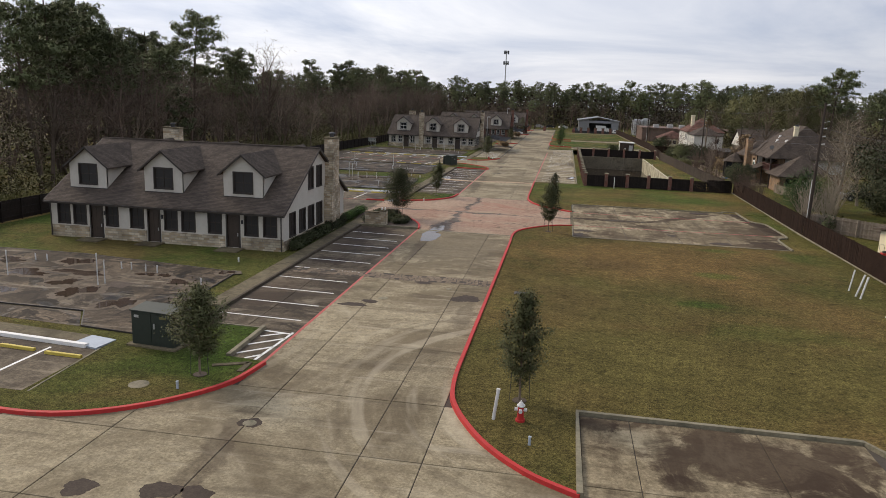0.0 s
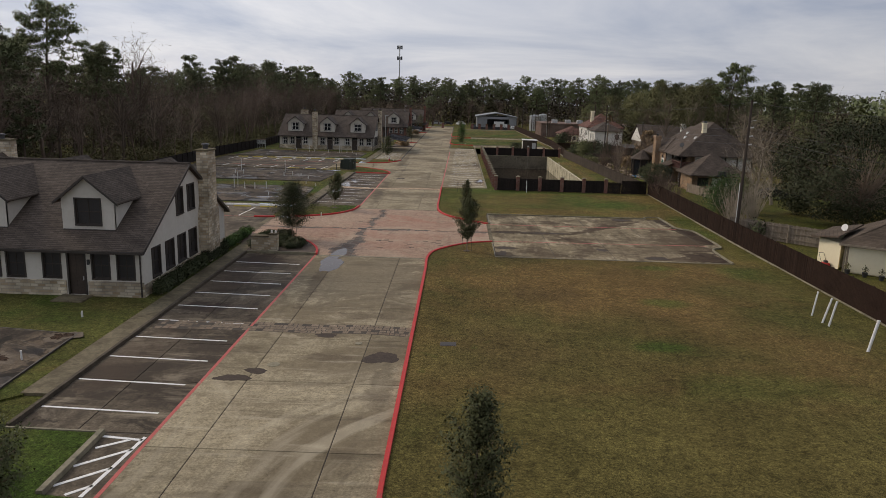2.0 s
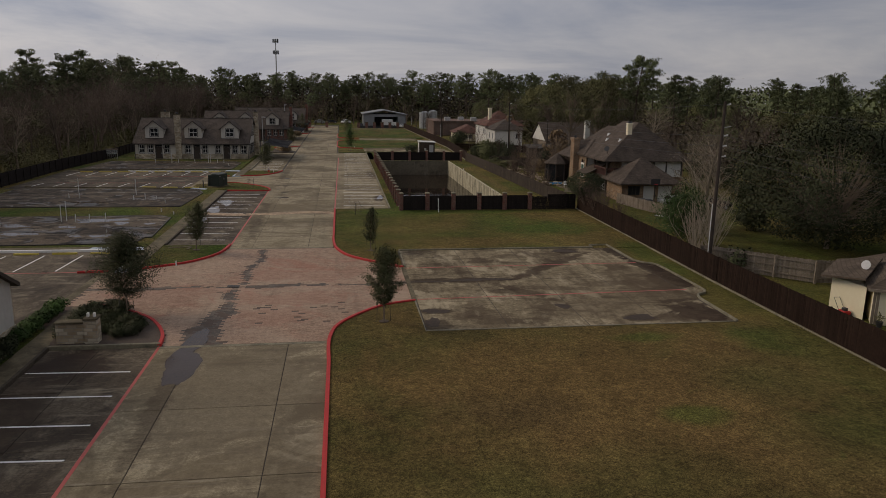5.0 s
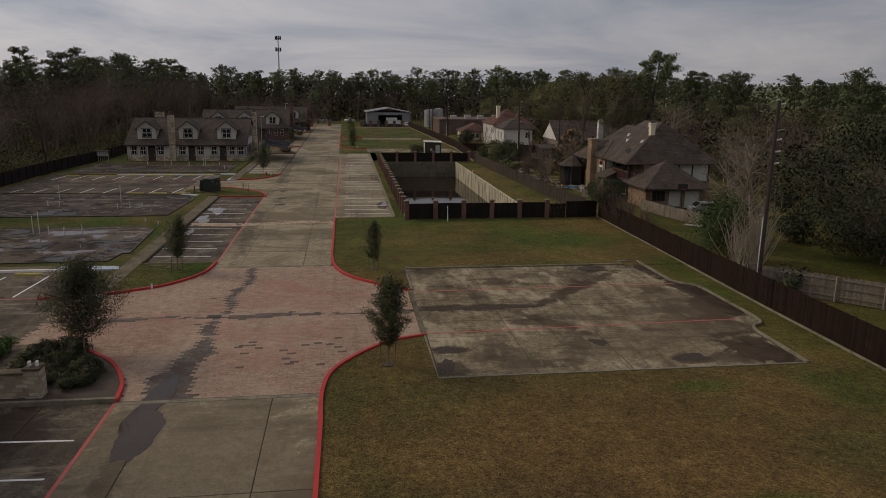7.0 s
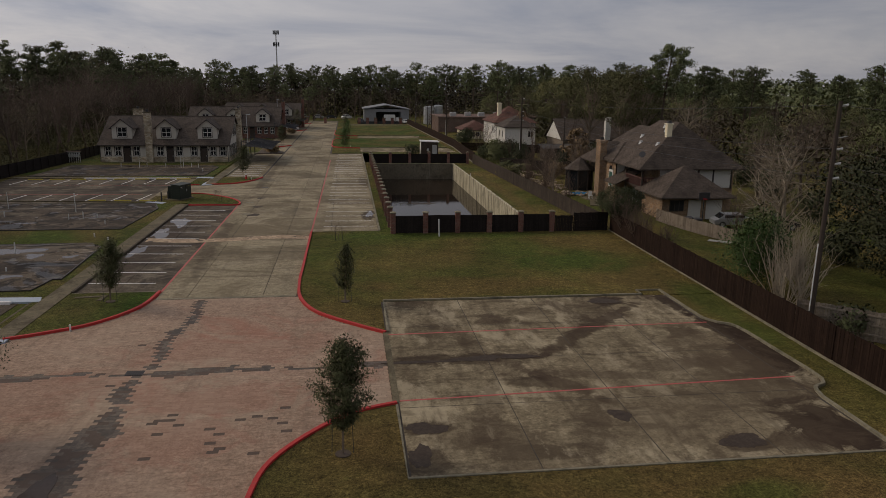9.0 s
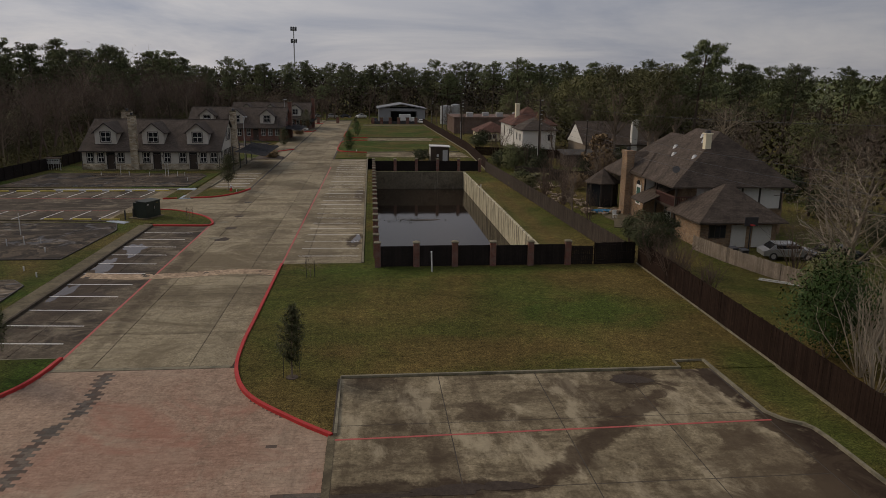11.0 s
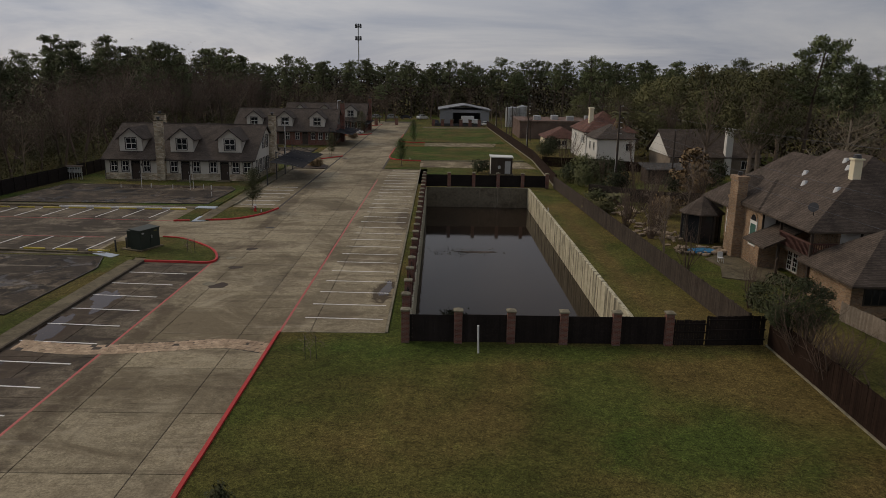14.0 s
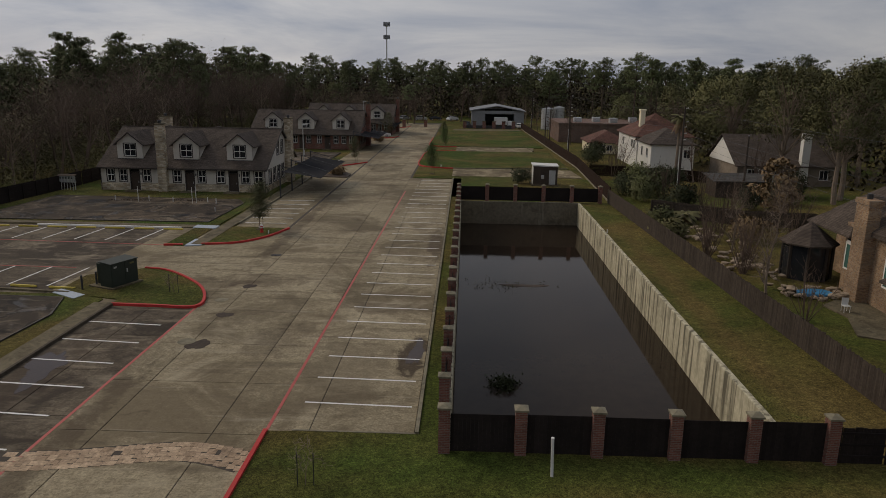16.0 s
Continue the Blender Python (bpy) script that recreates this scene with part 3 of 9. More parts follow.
FENCE_BLACK = material("black_brown_fence_boards", (0.014, 0.0105, 0.0095), (0.032, 0.024, 0.021), 2.0, 0.85, 0.3, 25.0, 0.4, spec=0.2, vary=0.25)
FENCE_GREY = material("weathered_grey_fence_boards", (0.046, 0.035, 0.027), (0.090, 0.070, 0.055), 2.0, 0.9, 0.3, 25.0, 0.5, spec=0.2, vary=0.3, stains=[((0.05, 0.042, 0.036), 1.2, 0.55, 0.7, 0.6)])
TIMBER = material("weathered_timber", (0.22, 0.17, 0.12), (0.36, 0.29, 0.21), 2.0, 0.9, 0.3, 25.0, 0.5)
# one streaked concrete in two tones: sunlit and shaded faces are put into the colours
POOL_WALL = material("sunlit_stained_retaining_concrete", (0.36, 0.325, 0.225), (0.66, 0.60, 0.43), 0.7, 0.85, 0.3, 20.0, 0.5, stains=[((0.20, 0.185, 0.13), 0.5, 0.54, 0.68, 0.6)], streak=((0.085, 0.075, 0.052), 2.2, 0.48, 0.62, 0.85), spec=0.2)
POOL_WALL_SHADED = material("shaded_retaining_concrete", (0.10, 0.085, 0.062), (0.20, 0.175, 0.13), 0.7, 0.85, 0.3, 20.0, 0.5, stains=[((0.06, 0.05, 0.036), 0.5, 0.5, 0.66, 0.7)], streak=((0.36, 0.33, 0.27), 1.6, 0.60, 0.70, 0.6), spec=0.15)
WATER = material("dark_pond_water", (0.020, 0.014, 0.010), (0.034, 0.024, 0.016), 0.3, 0.05, 0.05, 1.2, spec=0.13)
WATER.node_tree.nodes["Principled BSDF"].inputs["IOR"].default_value = 1.33
PUDDLE.node_tree.nodes["Principled BSDF"].inputs["IOR"].default_value = 1.33
GREEN_BOX = material("green_enamel", (0.016, 0.025, 0.018), (0.026, 0.036, 0.026), 1.5, 0.6, 0.05, 30.0, 0.5)
GALV = material("galvanised_metal", (0.42, 0.43, 0.43), (0.56, 0.57, 0.57), 2.0, 0.5, 0.05, 30.0, 0.5, metal=0.5)
PVC = material("white_pvc", (0.62, 0.62, 0.60), (0.74, 0.74, 0.72), 2.0, 0.5, 0.0)
BLUE_PAINT = material("faded_blue_paint", (0.34, 0.40, 0.47), (0.44, 0.50, 0.56), 2.0, 0.6, 0.05, 30.0, 0.6)
DARK_METAL = material("dark_metal", (0.025, 0.025, 0.027), (0.05, 0.05, 0.052), 2.0, 0.5, 0.05, 30.0, 0.5)
CANVAS = material("black_shade_cloth", (0.012, 0.012, 0.014), (0.022, 0.022, 0.025), 1.0, 0.9, 0.1, 30.0, 0.4, spec=0.1)
BARK = material("grey_brown_bark", (0.15, 0.112, 0.082), (0.28, 0.218, 0.165), 3.0, 0.95, 0.6, 14.0, 0.8)
BARK_PALE = material("pale_bark", (0.25, 0.205, 0.150), (0.41, 0.345, 0.262), 3.0, 0.95, 0.5, 14.0, 0.8)
PINE_BARK = material("dark_pine_bark", (0.050, 0.036, 0.027), (0.115, 0.085, 0.062), 3.0, 0.95, 0.6, 14.0, 0.8)
WOOD_BARK = material("brown_grey_wood_bark", (0.080, 0.056, 0.042), (0.190, 0.136, 0.104), 3.0, 0.95, 0.5, 14.0, 0.8)
POLE_WOOD = material("creosoted_pole", (0.036, 0.026, 0.020), (0.070, 0.052, 0.040), 3.0, 0.9, 0.4, 14.0, 0.8)
MULCH = material("brown_mulch", (0.055, 0.040, 0.030), (0.11, 0.08, 0.06), 3.0, 0.95, 0.8, 30.0, 0.8)
PINE_LEAF = leaf_material("pine_needles", (0.062, 0.080, 0.036), (0.140, 0.158, 0.074))
# brown brush, its colour lowered to paint in the shade deep among the trees
BROWN_LEAF = leaf_material("shade_darkened_brown_brush", (0.030, 0.024, 0.015), (0.064, 0.050, 0.031))
OAK_LEAF = leaf_material("oak_leaves", (0.066, 0.075, 0.030), (0.160, 0.168, 0.074))
STREET_LEAF = leaf_material("street_tree_leaves", (0.042, 0.050, 0.022), (0.112, 0.120, 0.052))
DARK_LEAF = leaf_material("dark_evergreen_leaves", (0.026, 0.033, 0.015), (0.066, 0.075, 0.033))
OLIVE_LEAF = leaf_material("olive_understorey_leaves", (0.050, 0.048, 0.022), (0.098, 0.090, 0.044))
BRUSH_LEAF = leaf_material("brush_leaves", (0.082, 0.078, 0.032), (0.150, 0.136, 0.060))
BRUSH_OAK = leaf_material("olive_oak_leaves", (0.070, 0.070, 0.028), (0.155, 0.150, 0.066))
GREEN_LEAF = leaf_material("hedge_leaves", (0.035, 0.075, 0.018), (0.085, 0.145, 0.040))
DRY_LEAF = leaf_material("dry_leaves", (0.13, 0.085, 0.045), (0.25, 0.175, 0.095))
TWIG = material("bare_twigs", (0.105, 0.080, 0.055), (0.195, 0.150, 0.105), 2.0, 0.95, 0.0)
TWIG_DARK = material("brown_bare_twigs", (0.078, 0.052, 0.038), (0.150, 0.104, 0.076), 2.0, 0.95, 0.0)


# ---- mesh helpers ----
class MB:
    """Collects vertices and faces of one part."""

    def __init__(self):
        self.v, self.f = [], []

    def poly(self, pts):
        n = len(self.v)
        self.v += [tuple(p) for p in pts]
        self.f.append(tuple(range(n, n + len(pts))))
        return self

    def box(self, x0, y0, z0, x1, y1, z1, bevel=0.0):
        if bevel:
            b = bevel
            self.prism([(x0 + b, y0), (x1 - b, y0), (x1, y0 + b), (x1, y1 - b), (x1 - b, y1), (x0 + b, y1), (x0, y1 - b), (x0, y0 + b)], z0, z1 - b)
            n = len(self.v) - 8
            t = [(x0 + b, y0 + b, z1), (x1 - b, y0 + b, z1), (x1 - b, y1 - b, z1), (x0 + b, y1 - b, z1)]
            self.f.pop()  # open the prism's top and close it with a chamfer
            k = len(self.v)
            self.v += t
            for i in range(4):
                a, c = n + 2 * i, n + 2 * i + 1
                self.f.append((a, c, k + (i + 1) % 4, k + i))
                d = n + (2 * i + 2) % 8
                self.f.append((c, d, k + (i + 1) % 4))
            self.f.append((k, k + 1, k + 2, k + 3))
            return self
        return self.prism([(x0, y0), (x1, y0), (x1, y1), (x0, y1)], z0, z1)

    def prism(self, pts, z0, z1):
        """A counter-clockwise outline raised from z0 to z1; the top face comes last."""
        n, k = len(self.v), len(pts)
        self.v += [(p[0], p[1], z0) for p in pts] + [(p[0], p[1], z1) for p in pts]
        self.f.append(tuple(range(n + k - 1, n - 1, -1)))
        for i in range(k):
            j = (i + 1) % k
            self.f.append((n + i, n + j, n + k + j, n + k + i))
        self.f.append(tuple(range(n + k, n + 2 * k)))
        return self

    def slab(self, quad, thick):
        """A sloping plate: four corners of its top, thick downwards."""
        n = len(self.v)
        k = len(quad)
        self.v += [tuple(p) for p in quad] + [(p[0], p[1], p[2] - thick) for p in quad]
        self.f.append(tuple(range(n, n + k)))
        self.f.append(tuple(range(n + 2 * k - 1, n + k - 1, -1)))
        for i in range(k):
            j = (i + 1) % k
            self.f.append((n + i, n + k + i, n + k + j, n + j))
        return self

    def tube(self, p, q, r0, r1, n=6, cap=True):
        p, q = Vector(p), Vector(q)
        d = (q - p).normalized()
        a = d.cross(Vector((0.31, 0.87, 0.38))).normalized()
        b = d.cross(a)
        k = len(self.v)
        for c, r in ((p, r0), (q, r1)):
            for i in range(n):
                w = 2 * math.pi * i / n
                self.v.append(tuple(c + a * (r * math.cos(w)) + b * (r * math.sin(w))))
        for i in range(n):
            j = (i + 1) % n
            self.f.append((k + i, k + j, k + n + j, k + n + i))
        if cap:
            self.f.append(tuple(range(k + n - 1, k - 1, -1)))
            self.f.append(tuple(range(k + n, k + 2 * n)))
        return self

    def strip(self, path, half, z0, z1, closed=False):
        """A kerb or painted band of width 2*half along a line in plan, from z0 to z1, with a slight batter."""
        k = len(path)
        left, right = [], []
        for i in range(k):
            a = path[max(i - 1, 0)] if not closed else path[i - 1]
            b = path[min(i + 1, k - 1)] if not closed else path[(i + 1) % k]
            d = Vector((b[0] - a[0], b[1] - a[1])).normalized()
            nrm = Vector((-d.y, d.x))
            left.append((path[i][0] + nrm.x * half, path[i][1] + nrm.y * half))
            right.append((path[i][0] - nrm.x * half, path[i][1] - nrm.y * half))
        n = len(self.v)
        t = 0.8 if z1 - z0 > 0.05 else 1.0
        for i in range(k):
            cx, cy = path[i]
            self.v += [(*left[i], z0), (cx + (left[i][0] - cx) * t, cy + (left[i][1] - cy) * t, z1),
                       (cx + (right[i][0] - cx) * t, cy + (right[i][1] - cy) * t, z1), (*right[i], z0)]
        for i in range(k if closed else k - 1):
            a, b = n + 4 * i, n + 4 * ((i + 1) % k)
            for j in range(3):
                self.f.append((a + j, b + j, b + j + 1, a + j + 1))
        if not closed:
            self.f.append((n, n + 1, n + 2, n + 3))
            e = n + 4 * (k - 1)
            self.f.append((e + 3, e + 2, e + 1, e))
        return self

    def mesh(self, name):
        me = bpy.data.meshes.new(name)
        me.from_pydata(self.v, [], self.f)
        me.update()
        return me


def part(name, mb, mat, parent=None, label="", kind=""):
    me = mb if isinstance(mb, bpy.types.Mesh) else mb.mesh(name)
    if not me.materials:
        me.materials.append(mat)
    ob = new(name, me)
    ob.parent = parent
    return tagged(ob, label, kind=kind)


def thing(name, label, category, group="", kind="", at=(0, 0, 0)):
    ob = new(name)
    ob.location = at
    ob.empty_display_size = 0.3
    return tagged(ob, label, category, group, kind)


def structure(name, mb, mat, label, category="", kind="structure"):
    return tagged(part(name, mb, mat), label, category or name.split("_")[0], kind=kind)


def leaf_mesh(name, pos, size, rng, flat=0.0, tall=1.0, centres=None, lift=0.75):
    """Many small leaves at random tilts; with centres given, they shade as rounded clumps."""
    n = len(pos)
    a = rng.normal(size=(n, 3)); a[:, 2] *= 1 - flat
    a /= np.linalg.norm(a, axis=1)[:, None]
    b = np.cross(a, rng.normal(size=(n, 3))); b /= np.linalg.norm(b, axis=1)[:, None] + 1e-9
    s = (size * rng.uniform(0.6, 1.3, n))[:, None]
    a, b = a * s * tall, b * s * 0.72
    if centres is not None:
        nr = pos - centres
        nr /= np.linalg.norm(nr, axis=1)[:, None] + 1e-9
        nr = nr + np.array([0, 0, lift]) + rng.normal(0, 0.22, (n, 3))
        nr /= np.linalg.norm(nr, axis=1)[:, None] + 1e-9
        b = np.where((np.cross(b, a) * nr).sum(1)[:, None] < 0, -b, b)
    v = np.stack([pos - a + b, pos + a, pos - a - b], 1).reshape(-1, 3)
    me = bpy.data.meshes.new(name)
    me.vertices.add(3 * n); me.vertices.foreach_set("co", v.astype(np.float32).ravel())
    me.loops.add(3 * n); me.loops.foreach_set("vertex_index", np.arange(3 * n, dtype=np.int32))
    me.polygons.add(n); me.polygons.foreach_set("loop_start", np.arange(0, 3 * n, 3, dtype=np.int32))
    me.update(calc_edges=True)
    if centres is not None:
        me.normals_split_custom_set_from_vertices(np.repeat(nr, 3, axis=0).tolist())
    return me


def boxes_mesh(name, boxes):
    """Many upright boxes without bottoms: rows of x0, y0, x1, y1, z0, z1."""
    a = np.asarray(boxes, float)
    n = len(a)
    x0, y0, x1, y1, z0, z1 = a.T
    v = np.stack([np.stack([x, y, z], 1) for z in (z0, z1) for x, y in ((x0, y0), (x1, y0), (x1, y1), (x0, y1))], 1).reshape(-1, 3)
    f = np.array([(0, 1, 5, 4), (1, 2, 6, 5), (2, 3, 7, 6), (3, 0, 4, 7), (4, 5, 6, 7)])
    idx = (np.arange(n)[:, None, None] * 8 + f[None]).reshape(-1)
    me = bpy.data.meshes.new(name)
    me.vertices.add(8 * n); me.vertices.foreach_set("co", v.astype(np.float32).ravel())
    me.loops.add(20 * n); me.loops.foreach_set("vertex_index", idx.astype(np.int32))
    me.polygons.add(5 * n); me.polygons.foreach_set("loop_start", np.arange(0, 20 * n, 4, dtype=np.int32))
    me.update(calc_edges=True)
    me.shade_flat()
    return me


def arc(points, steps=6):
    """A smooth line through plan points."""
    out = []
    p = [Vector(q) for q in points]
    for i in range(len(p) - 1):
        a, b, c, d = p[max(i - 1, 0)], p[i], p[i + 1], p[min(i + 2, len(p) - 1)]
        for s in range(steps):
            t = s / steps
            q = 0.5 * ((2 * b) + (c - a) * t + (2 * a - 5 * b + 4 * c - d) * t * t + (3 * b - a - 3 * c + d) * t ** 3)
            out.append((q.x, q.y))
    out.append(tuple(p[-1]))
    return out

LAWN = 0.06
RX0, RX1 = -13.25, -4.3          # the drive's red line and its kerb
W0, W1 = -20.0, -18.95           # the walkway beside the bays
POND = (3.5, 109.3, 17.6, 168.6)
# ---- ground ----
g = MB()
xs, ys = [-900, POND[0], POND[2], 900], [-300, POND[1], POND[3], 1500]
for i in range(3):
    for j in range(3):
        if i == 1 and j == 1:
            continue
        g.poly([(xs[i], ys[j], -0.04), (xs[i + 1], ys[j], -0.04), (xs[i + 1], ys[j + 1], -0.04), (xs[i], ys[j + 1], -0.04)])
structure("ground", g, GRASS_MIXED, "patchy winter grass ground reaching the tree line", "ground")

KERB_R0 = arc([(1.0, 21.3), (-0.8, 22.4), (-2.5, 24.3), (-3.9, 27.1), (-4.3, 29.6), (-4.35, 33.0)])
KERB_R1 = arc([(-4.3, 62.0), (-4.3, 65.6), (-3.6, 68.3), (-1.2, 71.3), (1.15, 72.4)])
KERB_R2 = arc([(1.15, 81.6), (-0.6, 83.2), (-2.9, 85.8), (-4.0, 88.9), (-4.3, 92.6), (-4.3, 96.0)])
KERB_L0 = arc([(-30.0, 24.4), (-26.0, 23.6), (-22.0, 22.6), (-18.6, 22.6), (-15.8, 24.1), (-13.7, 26.7), (-13.1, 29.5)])
KERB_L1 = arc([(-13.25, 65.2), (-13.5, 67.0), (-14.3, 69.0), (-15.4, 70.6), (-17.6, 72.6), (-19.0, 73.2)])
KERB_L2 = arc([(-19.3, 82.4), (-17.6, 83.2), (-15.4, 84.7), (-13.7, 87.6), (-13.3, 91.0)])
KERB_L3 = arc([(-18.9, 126.4), (-16.0, 126.3), (-13.4, 126.3), (-13.5, 128.4), (-15.1, 131.4), (-18.4, 134.6), (-20.6, 135.3)])
KERB_L4 = arc([(-19.3, 143.6), (-16.4, 144.5), (-14.4, 147.2), (-13.3, 151.0)])
KERB_R3 = arc([(1.9, 201.2), (-1.0, 201.9), (-3.6, 204.0), (-4.3, 208.0), (-4.3, 214.0)])
KERB_R4 = arc([(-4.3, 222.0), (-3.9, 226.0), (-2.4, 229.0), (1.9, 229.8)])
KERB_R5 = arc([(1.9, 239.0), (-1.5, 239.4), (-3.8, 241.5), (-4.3, 246.0), (-4.2, 262.0)])
SLAB1_RIGHT = [(20.3, 66.2), (20.4, 71.0), (20.75, 72.0), (21.7, 72.9), (21.75, 77.0), (21.65, 80.6), (20.9, 81.4), (20.4, 82.3), (20.35, 88.4)]


def lawn(pts, label="short patchy green and brown winter lawn", mat=GRASS, z=LAWN, name="lawn"):
    return structure(name, MB().prism(pts, -0.3, z), mat, label, "lawn")


lawn(KERB_R0 + [(-4.3, 62.0)] + KERB_R1[1:] + [(1.15, 66.2), (23.7, 66.2), (23.4, 5.0), (13.5, 24.5), (11.7, 27.5), (1.0, 27.5)])
lawn([(1.15, 87.4)] + KERB_R2 + [(-4.3, 110.2), (2.2, 110.4), (2.2, 189.0), (3.3, 189.0), (3.3, 109.1), (24.4, 109.1), (23.9, 87.4)], mat=GRASS_MIXED)
lawn([(20.0, 66.2), (23.7, 66.2), (23.9, 87.4), (20.0, 87.4)], mat=GRASS_MIXED, z=0.025)
lawn([(17.9, 109.1), (23.9, 109.1), (21.6, 168.0), (17.9, 168.0)], "narrow mown grass verge above the basin wall", GRASS_MIXED)
lawn(KERB_L0 + [(-13.1, 29.7), (-15.0, 29.9), (-15.1, 34.1), (-19.0, 34.2), (-19.0, 36.2), (-21.2, 36.0), (-21.2, 24.2)], "green lawn island inside a red kerb", GRASS_GREEN)
lawn([(-48, 30.4), (-21.2, 30.4), (-21.2, 36.0), (W0, 37.2), (W0, 68.6), (-48, 68.6)], "damp green lawn round the office house", GRASS_GREEN, 0.05)
lawn([(-19.3, 82.4)] + KERB_L2[1:] + [(-18.8, 91.0), (-19.0, 92.2), (-19.3, 92.2)], "green lawn island inside a red kerb", GRASS_GREEN)
lawn([(-48, 90.4), (-20.6, 90.4), (-20.6, 82.4), (W0, 82.4), (W0, 127.5), (-22.4, 128.4), (-48, 128.4)], "grass strips between the bare slabs", GRASS_GREEN, 0.05)
lawn(KERB_L3 + [(-24.0, 133.0), (-24.0, 128.6), (-19.0, 127.5)], "green lawn island inside a red kerb", GRASS_GREEN)
lawn(KERB_L4 + [(-19.3, 151.4)], "green lawn island inside a red kerb", GRASS_GREEN)
lawn([(-50, 151.2), (-22.4, 151.2), (-22.4, 143.0), (-20.6, 143.0), (-20.6, 190.0), (-50, 190.0)], "grass round the far slab and the office house", GRASS_GREEN, 0.05)
lawn([(2.2, 188.9), (-3.8, 188.9), (0.0, 191.6), (11.5, 191.6), (11.5, 181.5), (3.4, 181.5), (3.4, 172.0), (2.2, 172.0)][::-1], "green grass verge behind the basin", GRASS_GREEN)
lawn([(1.9, 201.2)] + KERB_R3[1:] + [(-4.3, 222.0)] + KERB_R4[1:] + [(20.9, 229.8), (21.4, 203.4)], "mown green lawn plot", GRASS_GREEN)
lawn(KERB_R5 + [(0.0, 288.0), (19.8, 290.0), (20.7, 239.0)], "mown green lawn plot", GRASS_GREEN)

# ---- paving beds ----
road = structure("road", MB().box(RX0 - 0.3, 29.0, -0.3, RX1 + 0.3, 320, -0.025), BED, "wide pale concrete drive with dark expansion joints", "road")
apron = structure("road_apron", MB().box(-60, 2.0, -0.3, 24.0, 30.6, -0.03), BED, "broad concrete turning apron with dark joints", "road")
XB = [RX0, -11.3, -6.5, RX1]
YB1 = [27.0, 33.3, 39.6, 45.4, 51.3, 57.2, 65.0]
YB2 = list(np.arange(89.5, 318.0, 5.1))


def slab(name, pts, z, label, mat=PAD):
    return structure(name, MB().prism(pts, -0.3, z), mat, label, "slab")


def kerb(path, label="red painted concrete kerb", mat=RED, half=0.11, top=0.15, name="kerb"):
    return structure(name, MB().strip(path, half, -0.05, top), mat, label, "kerb")


GREY_KERB = "weathered grey concrete kerb"
kerb(KERB_R0 + [(-4.3, 62.0)] + KERB_R1[1:])
kerb(KERB_R2 + [(-4.3, 110.2)])
for k in (KERB_L0, KERB_L1, KERB_L2, KERB_L3, KERB_L4, KERB_R3 + [(-4.3, 222.0)] + KERB_R4[1:], KERB_R5):
    kerb(k)
kerb([(-22.4, 143.0), (-20.8, 143.2)])
kerb([(-22.9, 81.8), (-20.8, 82.0)])
kerb(arc([(-19.0, 201.4), (-16.5, 202.4), (-13.3, 207.4)]))
kerb(arc([(-19.5, 258.0), (-15.0, 259.0), (-13.0, 264.0)]))
kerb(arc([(-19.0, 296.0), (-15.0, 297.0), (-13.0, 301.0)]))
# grey kerbs
kerb([(1.0, 21.3), (1.0, 27.5), (11.6, 27.4), (12.3, 26.2), (14.5, 23.0)], GREY_KERB, KERB, 0.13, 0.2)
kerb([(1.15, 72.2), (1.15, 66.2), (20.3, 66.2)], GREY_KERB, KERB, 0.07, 0.1)
kerb(SLAB1_RIGHT[:2] + arc(SLAB1_RIGHT[1:8], 3)[1:] + [(20.35, 88.4), (18.7, 88.4), (18.7, 87.5), (1.3, 87.5), (1.3, 81.6)], GREY_KERB, KERB, 0.09, 0.17)
kerb([(-15.05, 29.9), (-15.15, 34.2)], GREY_KERB, KERB, 0.13, 0.18)
kerb([(-15.15, 34.2), (-18.9, 34.3)], GREY_KERB, KERB, 0.06, 0.08)
kerb([(-18.85, 34.4), (-18.85, 65.3)], "dark concrete kerb", KERB_DARK, 0.1, 0.15)
kerb([(-18.85, 65.3), (RX0, 65.3)], GREY_KERB, KERB, 0.12, 0.18)
kerb([(-18.85, 91.2), (-18.85, 126.4)], "dark concrete kerb", KERB_DARK, 0.1, 0.15)
kerb([(-18.85, 91.1), (RX0 - 0.4, 91.1)], GREY_KERB, KERB, 0.05, 0.06)
kerb([(-18.85, 153.0), (-18.85, 190.0)], GREY_KERB, KERB, 0.1, 0.15)
kerb([(2.1, 110.3), (2.1, 188.9)], GREY_KERB, KERB, 0.1, 0.14)
kerb([(-3.2, 110.3), (2.1, 110.3)], GREY_KERB, KERB, 0.06, 0.08)
kerb([(-46.0, 151.0), (-26.0, 150.6)], "pale concrete kerb before a walkway", WALKWAY, 0.12, 0.14)
kerb([(-46.0, 130.9), (-23.0, 128.7)], "pale concrete kerb before a walkway", WALKWAY, 0.12, 0.12)
kerb([(-20.9, 24.2), (-21.2, 29.2)], GREY_KERB, KERB, 0.05, 0.08)
kerb([(-40.0, 31.0), (-22.0, 29.4)], "white painted concrete kerb", WHITE_LINE, 0.15, 0.17)
kerb([(-46.0, 89.4), (-21.8, 89.2)], "white painted concrete kerb", WHITE_LINE, 0.15, 0.17)
kerb([(-38.0, 150.3), (-23.6, 150.0)], "white painted concrete kerb", WHITE_LINE, 0.13, 0.16)

